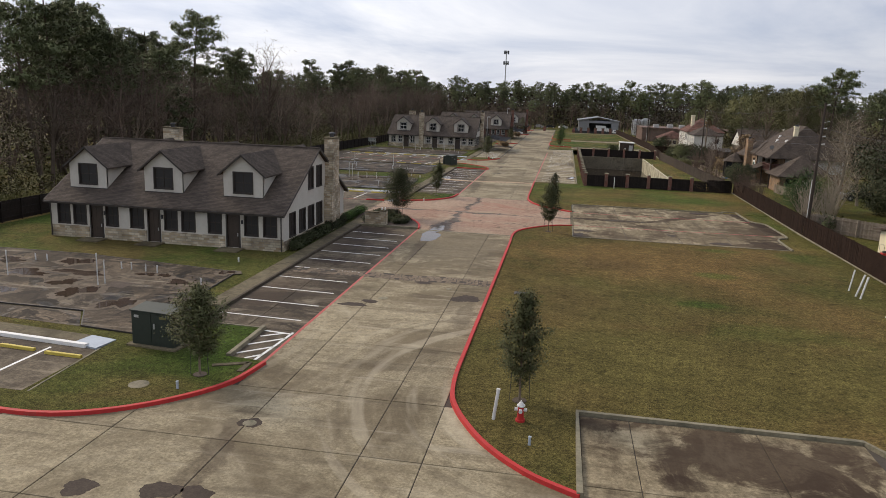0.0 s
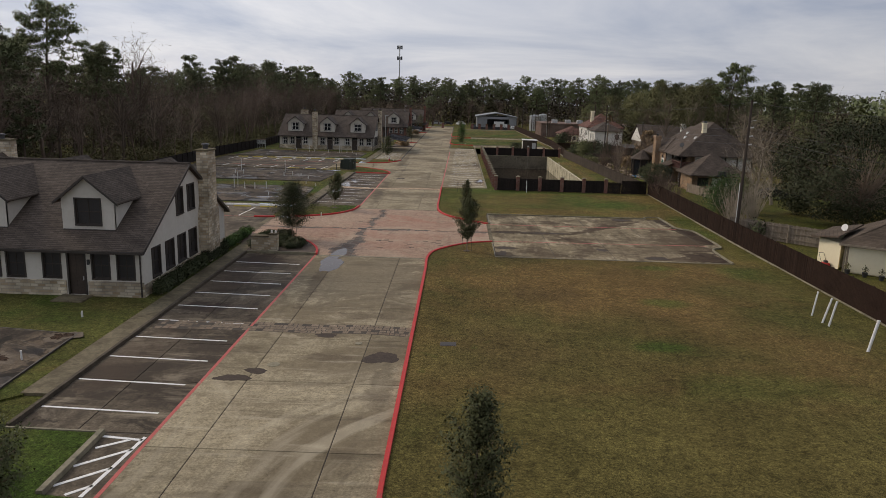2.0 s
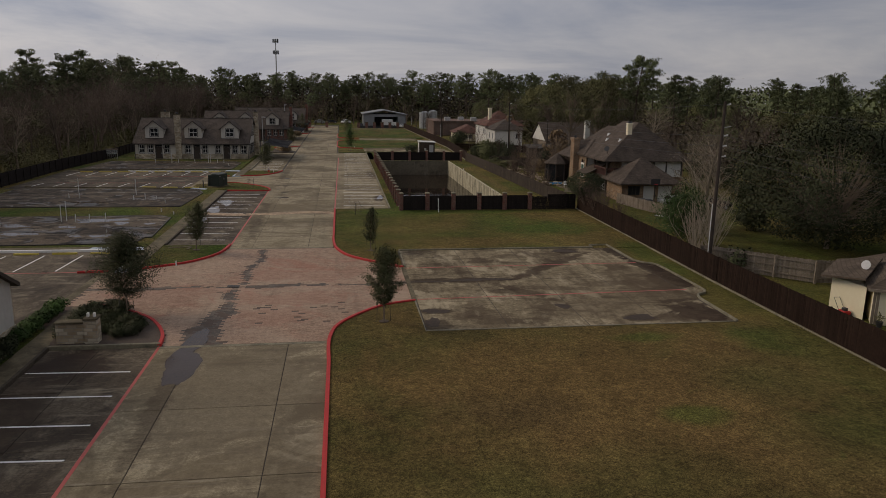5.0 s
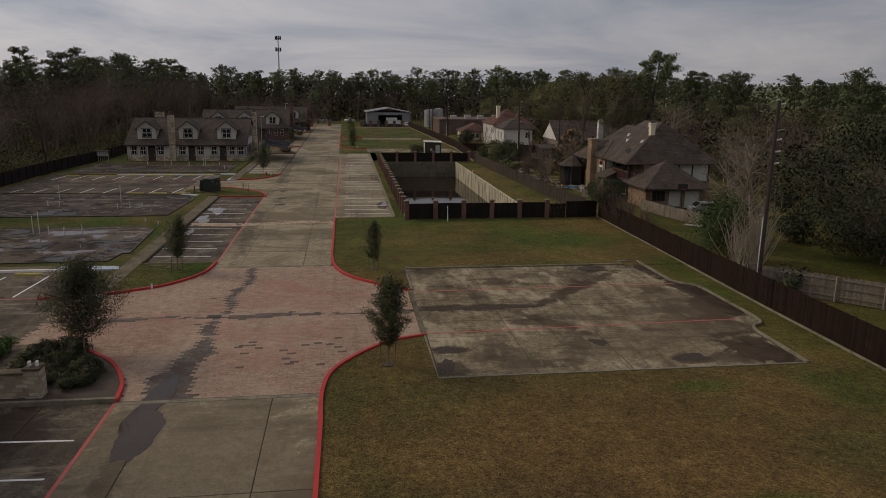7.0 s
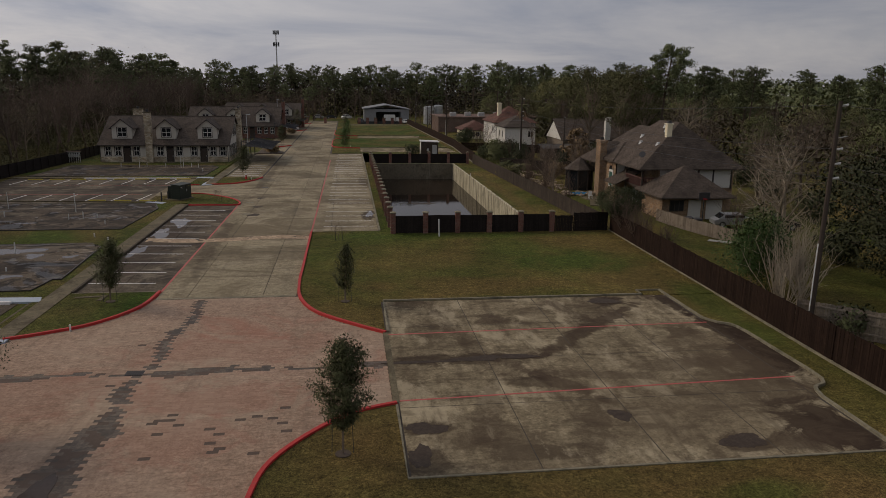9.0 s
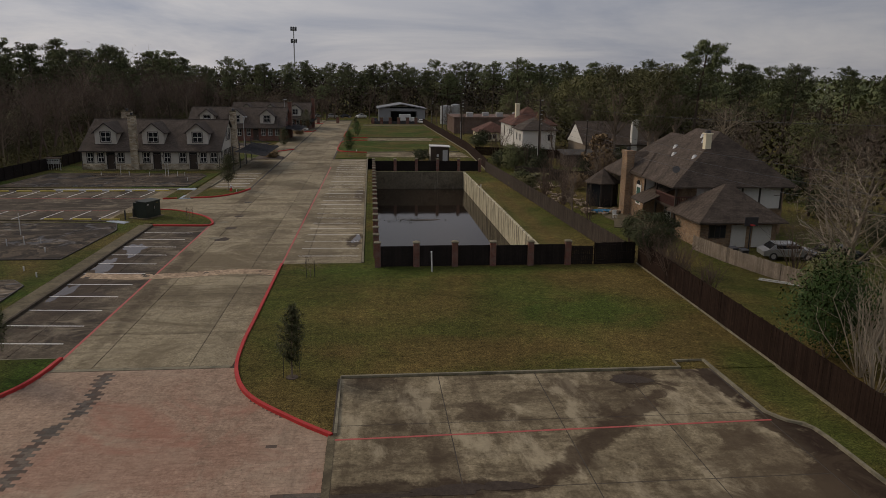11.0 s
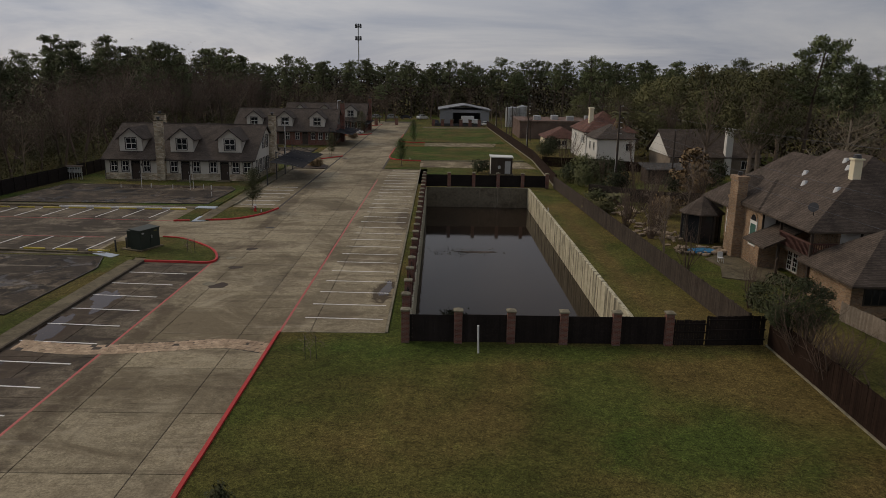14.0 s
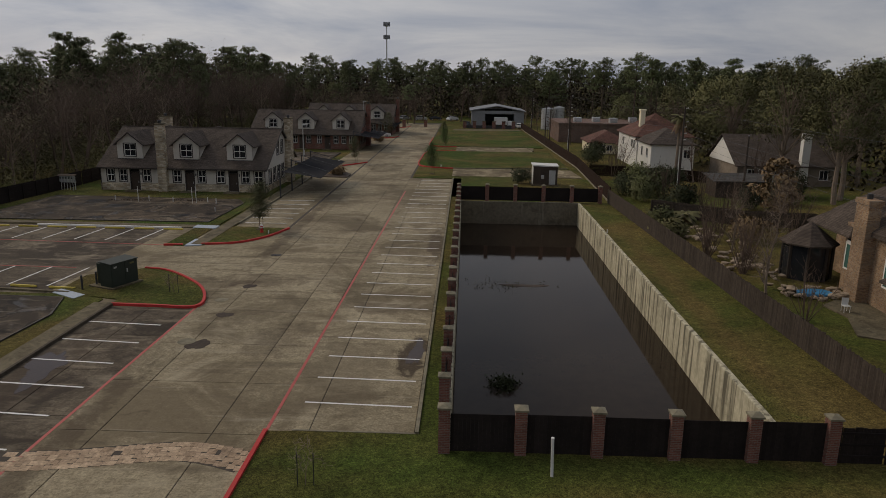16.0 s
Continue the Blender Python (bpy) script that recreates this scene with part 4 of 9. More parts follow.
SLAB_LABEL = "stained bare concrete slab of an unbuilt lot with kerb edges"
slab_right = slab("slab", [(1.15, 66.2)] + SLAB1_RIGHT + [(18.7, 88.4), (18.7, 87.5), (1.15, 87.5)], 0.052, SLAB_LABEL, BED)
slab("slab_edge", [(20.23, 71.0)] + SLAB1_RIGHT[1:8] + [(20.23, 82.3)], 0.059, "dark wet outer edge of a concrete slab", PAD)
slab_near = slab("slab", [(1.0, 5.0), (24.0, 5.0), (13.5, 24.5), (11.7, 27.4), (1.0, 27.5)], 0.03, SLAB_LABEL, BED)
bays_near = slab("parking_bays", [(-18.8, 34.2), (RX0, 34.2), (RX0, 65.2), (-18.8, 65.2)], -0.03, "damp stained concrete parking bays with white lines", BED)
hatch_bay = slab("parking_bays", [(-15.1, 29.8), (RX0, 29.7), (RX0, 34.2), (-15.1, 34.2)], -0.006, "small hatched no-parking bay beside a lawn island", STALL)
bays_mid = slab("parking_bays", [(-18.8, 91.0), (RX0, 91.0), (RX0, 126.2), (-18.8, 126.2)], -0.03, "damp stained concrete parking bays with white lines", BED)
bays_right = slab("parking_bays", [(RX1, 110.2), (2.0, 110.2), (2.0, 189.0), (RX1, 189.0)], -0.03, "long row of stained concrete parking bays", BED)
bays_far = slab("parking_bays", [(-18.8, 151.5), (RX0, 151.5), (RX0, 320), (-18.8, 320)], -0.03, "stained concrete parking bays beside the office houses", CONCRETE)
slab("parking_lot", [(-48, 5), (-21.0, 5), (-21.0, 30.0), (-48, 31.0)], -0.002, "dark stained parking lot with yellow wheel stops", STALL)
slab("parking_lot", [(-48, 68.6), (-21.4, 68.6), (-21.4, 89.3), (-48, 89.3)], -0.004, "dark stained parking lot with yellow wheel stops", STALL)
slab("parking_lot", [(-24.5, 128.6), (-22.0, 126.0), (RX0, 126.0), (RX0, 151.4), (-24.5, 151.4)], -0.012, "stained concrete turning area between lawn islands", CONCRETE)
slab("parking_lot", [(-48, 128.4), (-24.5, 128.4), (-24.5, 151.4), (-48, 151.4)], -0.012, "dark stained parking lot with yellow wheel stops", STALL)
slab("crossing_strip", [(-21.4, 73.2), (-20.8, 73.2), (-20.8, 82.0), (-21.4, 82.0)], 0.0, "pale concrete edge strip of the paver crossing", WALKWAY)
for yy in (65.05, 89.45):
    slab("crossing_strip", [(-13.2 if yy < 70 else -13.3, yy - 0.15), (-4.4, yy - 0.15), (-4.4, yy + 0.15), (-13.2, yy + 0.15)], 0.012, "pale concrete edge strip of the paver crossing", KERB)
slab("crossing_strip", [(1.0, 72.5), (1.3, 72.5), (1.3, 81.6), (1.0, 81.6)], 0.075, "pale concrete edge strip of the paver crossing", WALKWAY)
crossing = slab("paver_crossing", [(-20.8, 65.2), (1.15, 65.2), (1.15, 89.3), (-20.8, 89.3)], -0.005, "red clay paver crossing with grey worn paver tracks", JOINT)
slab("slab", [(1.9, 191.9), (21.8, 191.9), (21.3, 201.2), (1.9, 201.2)], 0.02, SLAB_LABEL)
slab("slab", [(1.9, 229.9), (17.4, 229.9), (18.6, 239.0), (1.9, 239.0)], 0.02, SLAB_LABEL)
slab("slab", [(0.2, 288.0), (19.8, 290.0), (19.8, 296.0), (0.2, 294.5)], 0.02, "pale concrete apron before the metal building", WALKWAY)
kerb([(1.9, 201.2), (21.0, 203.2)], GREY_KERB, KERB, 0.1, 0.14)
kerb([(1.9, 239.2), (17.0, 239.4), (17.9, 232.0)], GREY_KERB, WALKWAY, 0.12, 0.14)

# bare building pads left of the drive, with lower lips
PADS = [
    ([(-45.0, 34.5), (-25.6, 34.2), (-24.1, 31.9), (-20.9, 31.5), (-21.6, 44.6), (-34.0, 46.3), (-45.0, 46.2)], 0.12),
    ([(-46.0, 91.4), (-21.7, 91.9), (-21.4, 94.6), (-20.8, 94.6), (-21.4, 104.9), (-22.7, 106.4), (-46.0, 106.0)], 0.12),
    ([(-46.0, 112.6), (-22.0, 112.6), (-21.5, 124.0), (-22.6, 127.4), (-46.0, 128.0)], 0.12),
    ([(-46.5, 152.6), (-22.0, 153.0), (-21.8, 164.0), (-23.0, 166.4), (-45.5, 167.0)], 0.12),
    ([(-44.0, 204.0), (-20.5, 204.0), (-20.5, 222.0), (-44.0, 222.0)], 0.12),
]
for pts, z in PADS:
    slab("foundation_pad", pts, z, "wet stained bare foundation pad with pipe stubs", WET_PAD)
    kerb([pts[-1]] + pts, "dark wooden form edge of a foundation pad", TRIM, 0.05, z + 0.02, "pad_edge")

slab("foundation_step", [(-45.0, 34.4), (-45.0, 33.6), (-30.0, 32.3), (-24.2, 31.9), (-25.7, 34.1)], 0.06, "low stained concrete step before a foundation pad", WET_PAD)

# walkways
for y0, y1 in ((37.3, 72.8), (82.4, 126.6), (143.4, 190.0)):
    slab("pavement", [(W0 - 0.15, y0), (W1 + 0.0, y0), (W1 + 0.0, y1), (W0 - 0.15, y1)], 0.09, "narrow weathered concrete walkway", WALKWAY)
slab("pavement", [(-48, 31.4), (-22.9, 29.7), (-22.7, 30.8), (-30, 31.6), (-48, 33.5)], 0.075, "concrete walkway before a foundation pad", WALKWAY)
slab("pavement", [(-48, 89.6), (-21.6, 89.4), (-21.6, 90.6), (-48, 91.0)], 0.075, "concrete walkway before a foundation pad", WALKWAY)
slab("pavement", [(-48, 150.8), (-22.6, 150.4), (-22.6, 151.6), (-48, 152.2)], 0.075, "concrete walkway before a foundation pad", WALKWAY)
for pts in ([(-22.9, 29.6), (-21.4, 29.2), (-21.2, 30.5), (-22.7, 30.8)], [(-24.7, 89.4), (-20.1, 89.3), (-20.4, 90.3), (-24.6, 90.5)],
            [(-20.3, 81.7), (-19.0, 81.9), (-19.1, 84.2), (-20.3, 84.2)], [(-22.6, 150.3), (-20.3, 150.1), (-20.3, 151.4), (-22.6, 151.6)], [(-20.5, 142.8), (-19.2, 143.2), (-19.2, 145.4), (-20.5, 145.4)],
            [(-24.0, 128.5), (-21.9, 127.3), (-21.6, 128.2), (-23.9, 129.4)]):
    slab("access_ramp", pts, 0.085, "faded blue painted concrete access ramp", BLUE_PAINT)

# painted lines
def bar(name, x0, y0, x1, y1, half, z, mat, label):
    d = Vector((x1 - x0, y1 - y0)).normalized() * half
    n = Vector((-d.y, d.x))
    return tagged(part(name, MB().prism([(x0 + n.x, y0 + n.y), (x0 - n.x, y0 - n.y), (x1 - n.x, y1 - n.y), (x1 + n.x, y1 + n.y)], -0.02, z), mat), label, "line", kind="structure")


FIRE = "worn red fire lane line painted on concrete"
for a in ((RX0, 29.7, RX0, 65.2), (RX0, 91.0, RX0 - 0.05, 126.2), (RX1, 110.2, RX1 + 0.35, 176.0)):
    bar("red_line", *a, 0.075, 0.006, RED_LINE, FIRE)
for a in ((1.3, 81.2, 20.3, 81.6), (1.3, 72.6, 20.6, 73.4)):
    bar("red_line", *a, 0.06, 0.066, RED_LINE, FIRE)
for a in ((-46, 82.3, -21.4, 82.0), (-44, 144.2, -22.4, 143.2), (-44, 135.6, -26, 135.2)):
    bar("red_line", *a, 0.06, 0.002, RED_LINE, FIRE)
BAY = "white painted parking bay line"
for k in range(10):
    bar("bay_line", -18.65, 62.03 - 2.86 * k, -13.8, 61.76 - 2.86 * k, 0.055, 0.004, WHITE_LINE, BAY)
for k in range(11):
    bar("bay_line", -18.7, 123.2 - 2.95 * k, -14.15, 122.85 - 2.95 * k, 0.055, 0.004, WHITE_LINE, BAY)
for k in range(27):
    bar("bay_line", -3.27 + 0.02 * k, 113.12 + 2.826 * k, 1.7, 112.92 + 2.826 * k, 0.055, 0.004, WHITE_LINE, BAY)
for k in range(6):
    bar("bay_line", -18.4, 153.6 + 2.743 * k, -14.2, 153.6 + 2.743 * k, 0.055, 0.004, WHITE_LINE, BAY)
for k in range(8):
    bar("bay_line", -24.7 - 2.95 * k, 82.5, -24.5 - 2.95 * k, 87.9, 0.06, 0.004, WHITE_LINE, BAY)
    bar("bay_line", -25.6 - 2.85 * k, 144.6, -25.2 - 2.85 * k, 149.6, 0.06, 0.004, WHITE_LINE, BAY)
    bar("bay_line", -25.4 - 2.9 * k, 130.2 + 0.1 * k, -25.0 - 2.9 * k, 135.2, 0.06, 0.004, WHITE_LINE, BAY)
for k in range(5):
    bar("bay_line", -23.8 - 2.9 * k, 22.6, -23.6 - 2.9 * k, 29.0, 0.07, 0.004, WHITE_LINE, BAY)
# the hatched bay
for a in ((-13.75, 29.9, -13.45, 34.0), (-15.0, 33.95, -13.45, 33.75), (-14.85, 33.05, -13.9, 33.75), (-14.95, 31.75, -13.5, 33.05), (-14.95, 30.5, -13.6, 31.75), (-14.3, 30.0, -13.7, 30.6)):
    bar("hatch_line", *a, 0.07, 0.008, WHITE_LINE, "white painted hatching line on concrete")

# wheel stops
stop = thing("wheel_stop", "yellow painted concrete wheel stop on the parking lot", "wheel stop", "wheel stops")
sm = MB().strip([(-0.95, 0), (0.95, 0)], 0.09, 0.0, 0.13)
part("block", sm, YELLOW, stop)
part("spike", MB().tube((0.6, 0, 0.12), (0.6, 0, 0.14), 0.02, 0.02, 6), DARK_METAL, stop)
part("spike", MB().tube((-0.6, 0, 0.12), (-0.6, 0, 0.14), 0.02, 0.02, 6), DARK_METAL, stop)
stop.matrix_basis = pose(-22.3, 28.15, 0, 0, 0, -3)
for k in range(5):
    if k:
        copy_thing(stop, pose(-22.3 - 2.6 * k, 28.15 + 0.3 * k, 0, 0, 0, -5))
for k in range(8):
    copy_thing(stop, pose(-23.1 - 2.95 * k, 88.3, 0))
    copy_thing(stop, pose(-24.2 - 2.85 * k, 149.5, 0, 0, 0, -1))
for k in range(3):
    copy_thing(stop, pose(-24.0 - 2.9 * k, 129.7 + 0.25 * k, 0, 0, 0, -5))


# puddles and damp patches
def blob(name, cx, cy, rx, ry, z, mat, label, seed, cat="puddle", rough=0.35):
    rng = random.Random(seed)
    n = 72
    ph = [rng.uniform(0, 6.28) for _ in range(3)]
    pts = []
    for i in range(n):
        a = 2 * math.pi * i / n
        k = 1 + rough * (0.5 * math.sin(2 * a + ph[0]) + 0.35 * math.sin(3 * a + ph[1]) + 0.25 * math.sin(5 * a + ph[2]) + 0.16 * math.sin(9 * a + ph[0] * 2) + 0.10 * math.sin(17 * a + ph[1] * 3)) + rng.uniform(-0.02, 0.02)
        pts.append((cx + rx * k * math.cos(a), cy + ry * k * math.sin(a)))
    return structure(name, MB().prism(pts, z - 0.02, z), mat, label, cat)


PUD = "shallow rain puddle lying on concrete"
SILT = material("dried_silt_film", (0.110, 0.086, 0.064), (0.185, 0.150, 0.113), 0.9, 0.8, 0.05, 30.0, 0.4, stains=[((0.090, 0.070, 0.052), 0.8, 0.50, 0.60, 0.6)], speck=0.2, spec=0.12)
PAD_PUDDLES = [(-34.3, 40.5, 1.5, 0.65), (-31.0, 41.4, 1.5, 0.6), (-30.4, 39.0, 0.75, 0.7), (-28.4, 37.4, 0.8, 1.1), (-24.7, 35.9, 0.75, 1.0), (-26.8, 42.2, 0.5, 0.4), (-25.6, 42.3, 0.4, 0.4), (-23.8, 41.0, 0.9, 0.45),
               (-33.2, 44.0, 0.9, 0.9), (-22.2, 44.2, 0.4, 0.5), (-37.6, 43.1, 0.9, 0.7), (-35.4, 36.6, 0.9, 0.5), (-38.4, 39.6, 1.2, 0.5), (-32.4, 36.6, 0.7, 0.4),
               (-28.1, 103.5, 1.9, 1.3), (-30.0, 100.0, 0.7, 0.6), (-25.2, 95.3, 1.1, 0.6), (-27.6, 95.3, 0.5, 0.35), (-25.4, 101.8, 0.8, 0.6), (-22.6, 101.3, 0.4, 0.5), (-36.0, 101.0, 2.0, 0.9), (-33.0, 96.5, 1.3, 0.8)]
for i, (x, y, rx, ry) in enumerate(PAD_PUDDLES):
    blob("silt_film", x + 0.1, y - 0.1, rx * 1.22 + 0.22, ry * 1.22 + 0.22, 0.1215 + 0.0003 * i, SILT, "pale dried silt rim round a puddle", 300 + i, "silt film", 0.5)
    blob("puddle", x, y, rx, ry, 0.1295 + 0.0003 * i, PUDDLE, PUD, 300 + i, rough=0.6)
for i, (x, y, rx, ry, z) in enumerate([(-17.4, 116.2, 0.8, 2.2, 0.002), (-33.5, 116.0, 1.8, 0.5, 0.124), (-28.5, 165.2, 2.2, 0.4, 0.124), (-36.0, 164.6, 1.8, 0.4, 0.124)]):
    blob("puddle", x, y, rx, ry, z, PUDDLE, PUD, 40 + i, rough=0.6)
slab("floor_opening", [(-27.6, 38.9), (-26.3, 38.7), (-26.2, 40.0), (-27.7, 40.1)], 0.127, "square muddy opening left in a foundation pad", MULCH)
slab("floor_patch", [(-24.8, 100.1), (-23.2, 100.0), (-23.3, 101.8), (-24.9, 101.9)], 0.127, "pale square patch on a foundation pad", SILT)
DAMP = material("damp_concrete", (0.052, 0.038, 0.029), (0.082, 0.062, 0.048), 1.2, 0.7, 0.05, 30.0, 0.5, spec=0.12, speck=0.2)
for i, (x, y, rx, ry, z) in enumerate([(-5.55, 43.0, 0.72, 0.8, 0.004), (-6.15, 42.5, 0.4, 0.35, 0.0035), (-12.0, 39.85, 0.75, 0.4, 0.004), (-11.2, 40.75, 0.5, 0.35, 0.004), (-8.9, 46.0, 0.62, 0.3, 0.004), (-11.2, 23.8, 0.42, 0.42, 0.001), (-14.4, 18.4, 0.55, 0.45, 0.001), (-11.9, 18.8, 0.6, 0.5, 0.001), (-10.75, 18.9, 0.5, 0.4, 0.001),
                                       (-10.8, 119.9, 0.6, 0.75, 0.004), (-11.0, 125.0, 0.5, 0.5, 0.004), (-11.3, 131.3, 0.45, 0.5, 0.004), (-16.0, 102.8, 0.8, 0.5, 0.001), (-15.0, 50.6, 0.5, 0.4, 0.001)]):
    blob("damp_patch", x, y, rx, ry, z, DAMP, "dark damp patch drying on concrete", 80 + i, "damp patch", 0.25)
for i, (x, y, rx, ry, z) in enumerate([(-11.55, 62.4, 0.85, 2.5, 0.005), (-11.5, 66.0, 0.55, 1.9, 0.009), (-18.0, 110.6, 0.75, 2.2, 0.001), (-18.2, 103.4, 0.5, 1.9, 0.001), (1.45, 119.6, 0.4, 1.6, 0.001)]):
    blob("puddle", x, y, rx, ry, z, PUDDLE, PUD, 120 + i, rough=0.22 if i < 2 else 0.5)
for i, (x, y, rx, ry) in enumerate([(14.6, 67.55, 0.85, 0.62), (10.55, 70.25, 0.46, 0.5), (2.2, 69.9, 0.8, 0.5), (1.75, 67.7, 0.4, 0.9), (2.8, 77.0, 1.9, 0.16), (5.6, 77.2, 1.5, 0.32), (7.7, 77.3, 0.9, 0.34), (15.6, 86.3, 0.9, 0.6)]):
    blob("damp_patch", x, y, rx, ry, 0.064 + 0.0015 * i, DAMP, "dark damp patch drying on a slab", 180 + i, "damp patch", 0.3)
MAN = "round iron manhole cover set in concrete"
for x, y, z, r in ((-11.2, 23.75, 0.002, 0.26), (-10.6, 41.6, 0.006, 0.3), (-11.6, 120.3, 0.006, 0.5), (-12.2, 128.0, 0.006, 0.45), (-17.1, 25.9, LAWN + 0.006, 0.42), (-7.0, 44.9, 0.006, 0.2)):
    cover = thing("manhole_cover", MAN, "manhole cover", "manhole covers", at=(x, y, z))
    part("ring", MB().tube((0, 0, -0.03), (0, 0, 0.006), r, r, 24), KERB, cover, "concrete ring")
    part("lid", MB().tube((0, 0, -0.02), (0, 0, 0.014), r * 0.82, r * 0.82, 24), KERB, cover)

# ---- basin ----
structure("basin_water", MB().box(POND[0], POND[1], -3.4, POND[2], POND[3], -2.62), WATER, "still dark rainwater standing in a detention basin", "water")
# north and south walls take the darker tone, shade painted in
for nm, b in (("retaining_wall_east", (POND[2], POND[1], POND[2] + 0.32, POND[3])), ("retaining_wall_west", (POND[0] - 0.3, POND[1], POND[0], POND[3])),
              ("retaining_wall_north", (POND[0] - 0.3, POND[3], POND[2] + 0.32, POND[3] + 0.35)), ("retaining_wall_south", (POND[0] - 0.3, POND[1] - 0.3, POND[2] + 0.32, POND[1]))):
    structure(nm, MB().box(b[0], b[1], -3.4, b[2], b[3], 0.14, 0.04), POOL_WALL_SHADED if nm in ("retaining_wall_north", "retaining_wall_south") else POOL_WALL, "tall streaked concrete retaining wall of the basin", "wall")
rngp = np.random.default_rng(5)
mud = thing("mud_bank", "low muddy mound with reeds standing in the water", "mud bank", at=(9.2, 142.0, -2.6))
part("mound", MB().prism([(1.9 * math.cos(a) * (1 + 0.25 * math.sin(3 * a)), 0.45 * math.sin(a) * (1 + 0.3 * math.cos(2 * a))) for a in np.arange(0, 6.28, 0.35)], -0.1, 0.0), MULCH, mud)
pp = np.stack([rngp.normal(-1.8, 1.9, 120), rngp.normal(0, 0.9, 120), rngp.uniform(0.0, 0.12, 120)], 1)
tagged(part("reeds", leaf_mesh("reeds", pp, 0.05, rngp, tall=2.2), BRUSH_LEAF, mud), kind="stuff")
weed = thing("floating_weed", "dark clump of floating weed on the water", "water weed", at=(6.4, 121.4, -2.6))
pp = np.stack([rngp.normal(0, 0.4, 500), rngp.normal(0, 0.5, 500), rngp.uniform(0.0, 0.28, 500)], 1)
tagged(part("clump", leaf_mesh("clump", pp, 0.09, rngp), DARK_LEAF, weed), kind="stuff")

# outlines of the paved pieces laid at the end of the file

# ---- buildings ----
def wall_run(mb, u0, u1, z0, z1, holes, put):
    """A wall with openings: put(ua, ub, za, zb) lays one solid piece."""
    cuts = sorted({u0, u1, *[h[0] for h in holes], *[h[1] for h in holes]})
    cuts = [c for c in cuts if u0 <= c <= u1]
    for a, b in zip(cuts[:-1], cuts[1:]):
        m = (a + b) / 2
        z = z0
        for h in sorted((h for h in holes if h[0] < m < h[1]), key=lambda h: h[2]):
            if h[2] > z:
                put(a, b, z, min(h[2], z1))
            z = max(z, h[3])
        if z < z1:
            put(a, b, z, z1)


def rect(mb, frame_fn, ua, ub, za, zb, d0, d1):
    """A box in a wall's own frame: along u, up z, out d."""
    p = [frame_fn(u, z, d) for d in (d0, d1) for u, z in ((ua, za), (ub, za), (ub, zb), (ua, zb))]
    n = len(mb.v)
    mb.v += p
    for f in ((3, 2, 1, 0), (4, 5, 6, 7), (0, 1, 5, 4), (1, 2, 6, 5), (2, 3, 7, 6), (3, 0, 4, 7)):
        mb.f.append(tuple(n + i for i in f))


def window(parent, fn, ua, ub, za, zb, style, k=0):
    """A window unit set in its opening; d points out of the wall."""
    t = 0.09
    fr = MB()
    out = 0.05
    rect(fr, fn, ua - t, ub + t, zb, zb + t, -0.05, out); rect(fr, fn, ua - t, ub + t, za - t, za, -0.05, out + 0.03)
    rect(fr, fn, ua - t, ua, za, zb, -0.05, out); rect(fr, fn, ub, ub + t, za, zb, -0.05, out)
    w = part("window", fr, TRIM, parent)
    pane = MB()
    rect(pane, fn, ua, ub, za, zb, -0.14, -0.10)
    part("pane", pane, SCREEN if style == "screen" else GLASS, w)
    s = MB()
    um, zm = (ua + ub) / 2, (za + zb) / 2
    q = 0.035 if style == "screen" else 0.05
    rect(s, fn, ua, ub, zm - q, zm + q, -0.10, -0.06)
    if style != "plain":
        rect(s, fn, um - q * 0.7, um + q * 0.7, za, zb, -0.10, -0.07)
    for a, b, c, d in ((ua, ub, za, za + q * 1.6), (ua, ub, zb - q * 1.6, zb), (ua, ua + q * 1.6, za, zb), (ub - q * 1.6, ub, za, zb)):
        rect(s, fn, a, b, c, d, -0.10, -0.05)
    part("sash", s, TRIM if style == "screen" else WHITE_TRIM, w)
    return w


def door(parent, fn, ua, ub, za, zb, transom=True):
    fr = MB()
    t = 0.1
    rect(fr, fn, ua - t, ub + t, zb, zb + t, -0.05, 0.05); rect(fr, fn, ua - t, ua, za, zb, -0.05, 0.05); rect(fr, fn, ub, ub + t, za, zb, -0.05, 0.05)
    d = part("door", fr, TRIM, parent)
    leaf = MB()
    top = zb - 0.38 if transom else zb
    rect(leaf, fn, ua, ub, za, top, -0.14, -0.09)
    um = (ua + ub) / 2
    for a, b in ((ua + 0.12, um - 0.06), (um + 0.06, ub - 0.12)):
        rect(leaf, fn, a, b, za + 0.2, za + 0.9, -0.09, -0.075)
        rect(leaf, fn, a, b, za + 1.1, top - 0.15, -0.09, -0.075)
    part("leaf", leaf, DOOR, d)
    if transom:
        tr = MB(); rect(tr, fn, ua, ub, top + 0.06, zb, -0.12, -0.09)
        part("transom_pane", tr, GLASS, d)
    h = MB(); rect(h, fn, ub - 0.17, ub - 0.12, za + 0.9, za + 1.15, -0.09, -0.03)
    part("handle", h, GALV, d, "metal door handle")
    return d


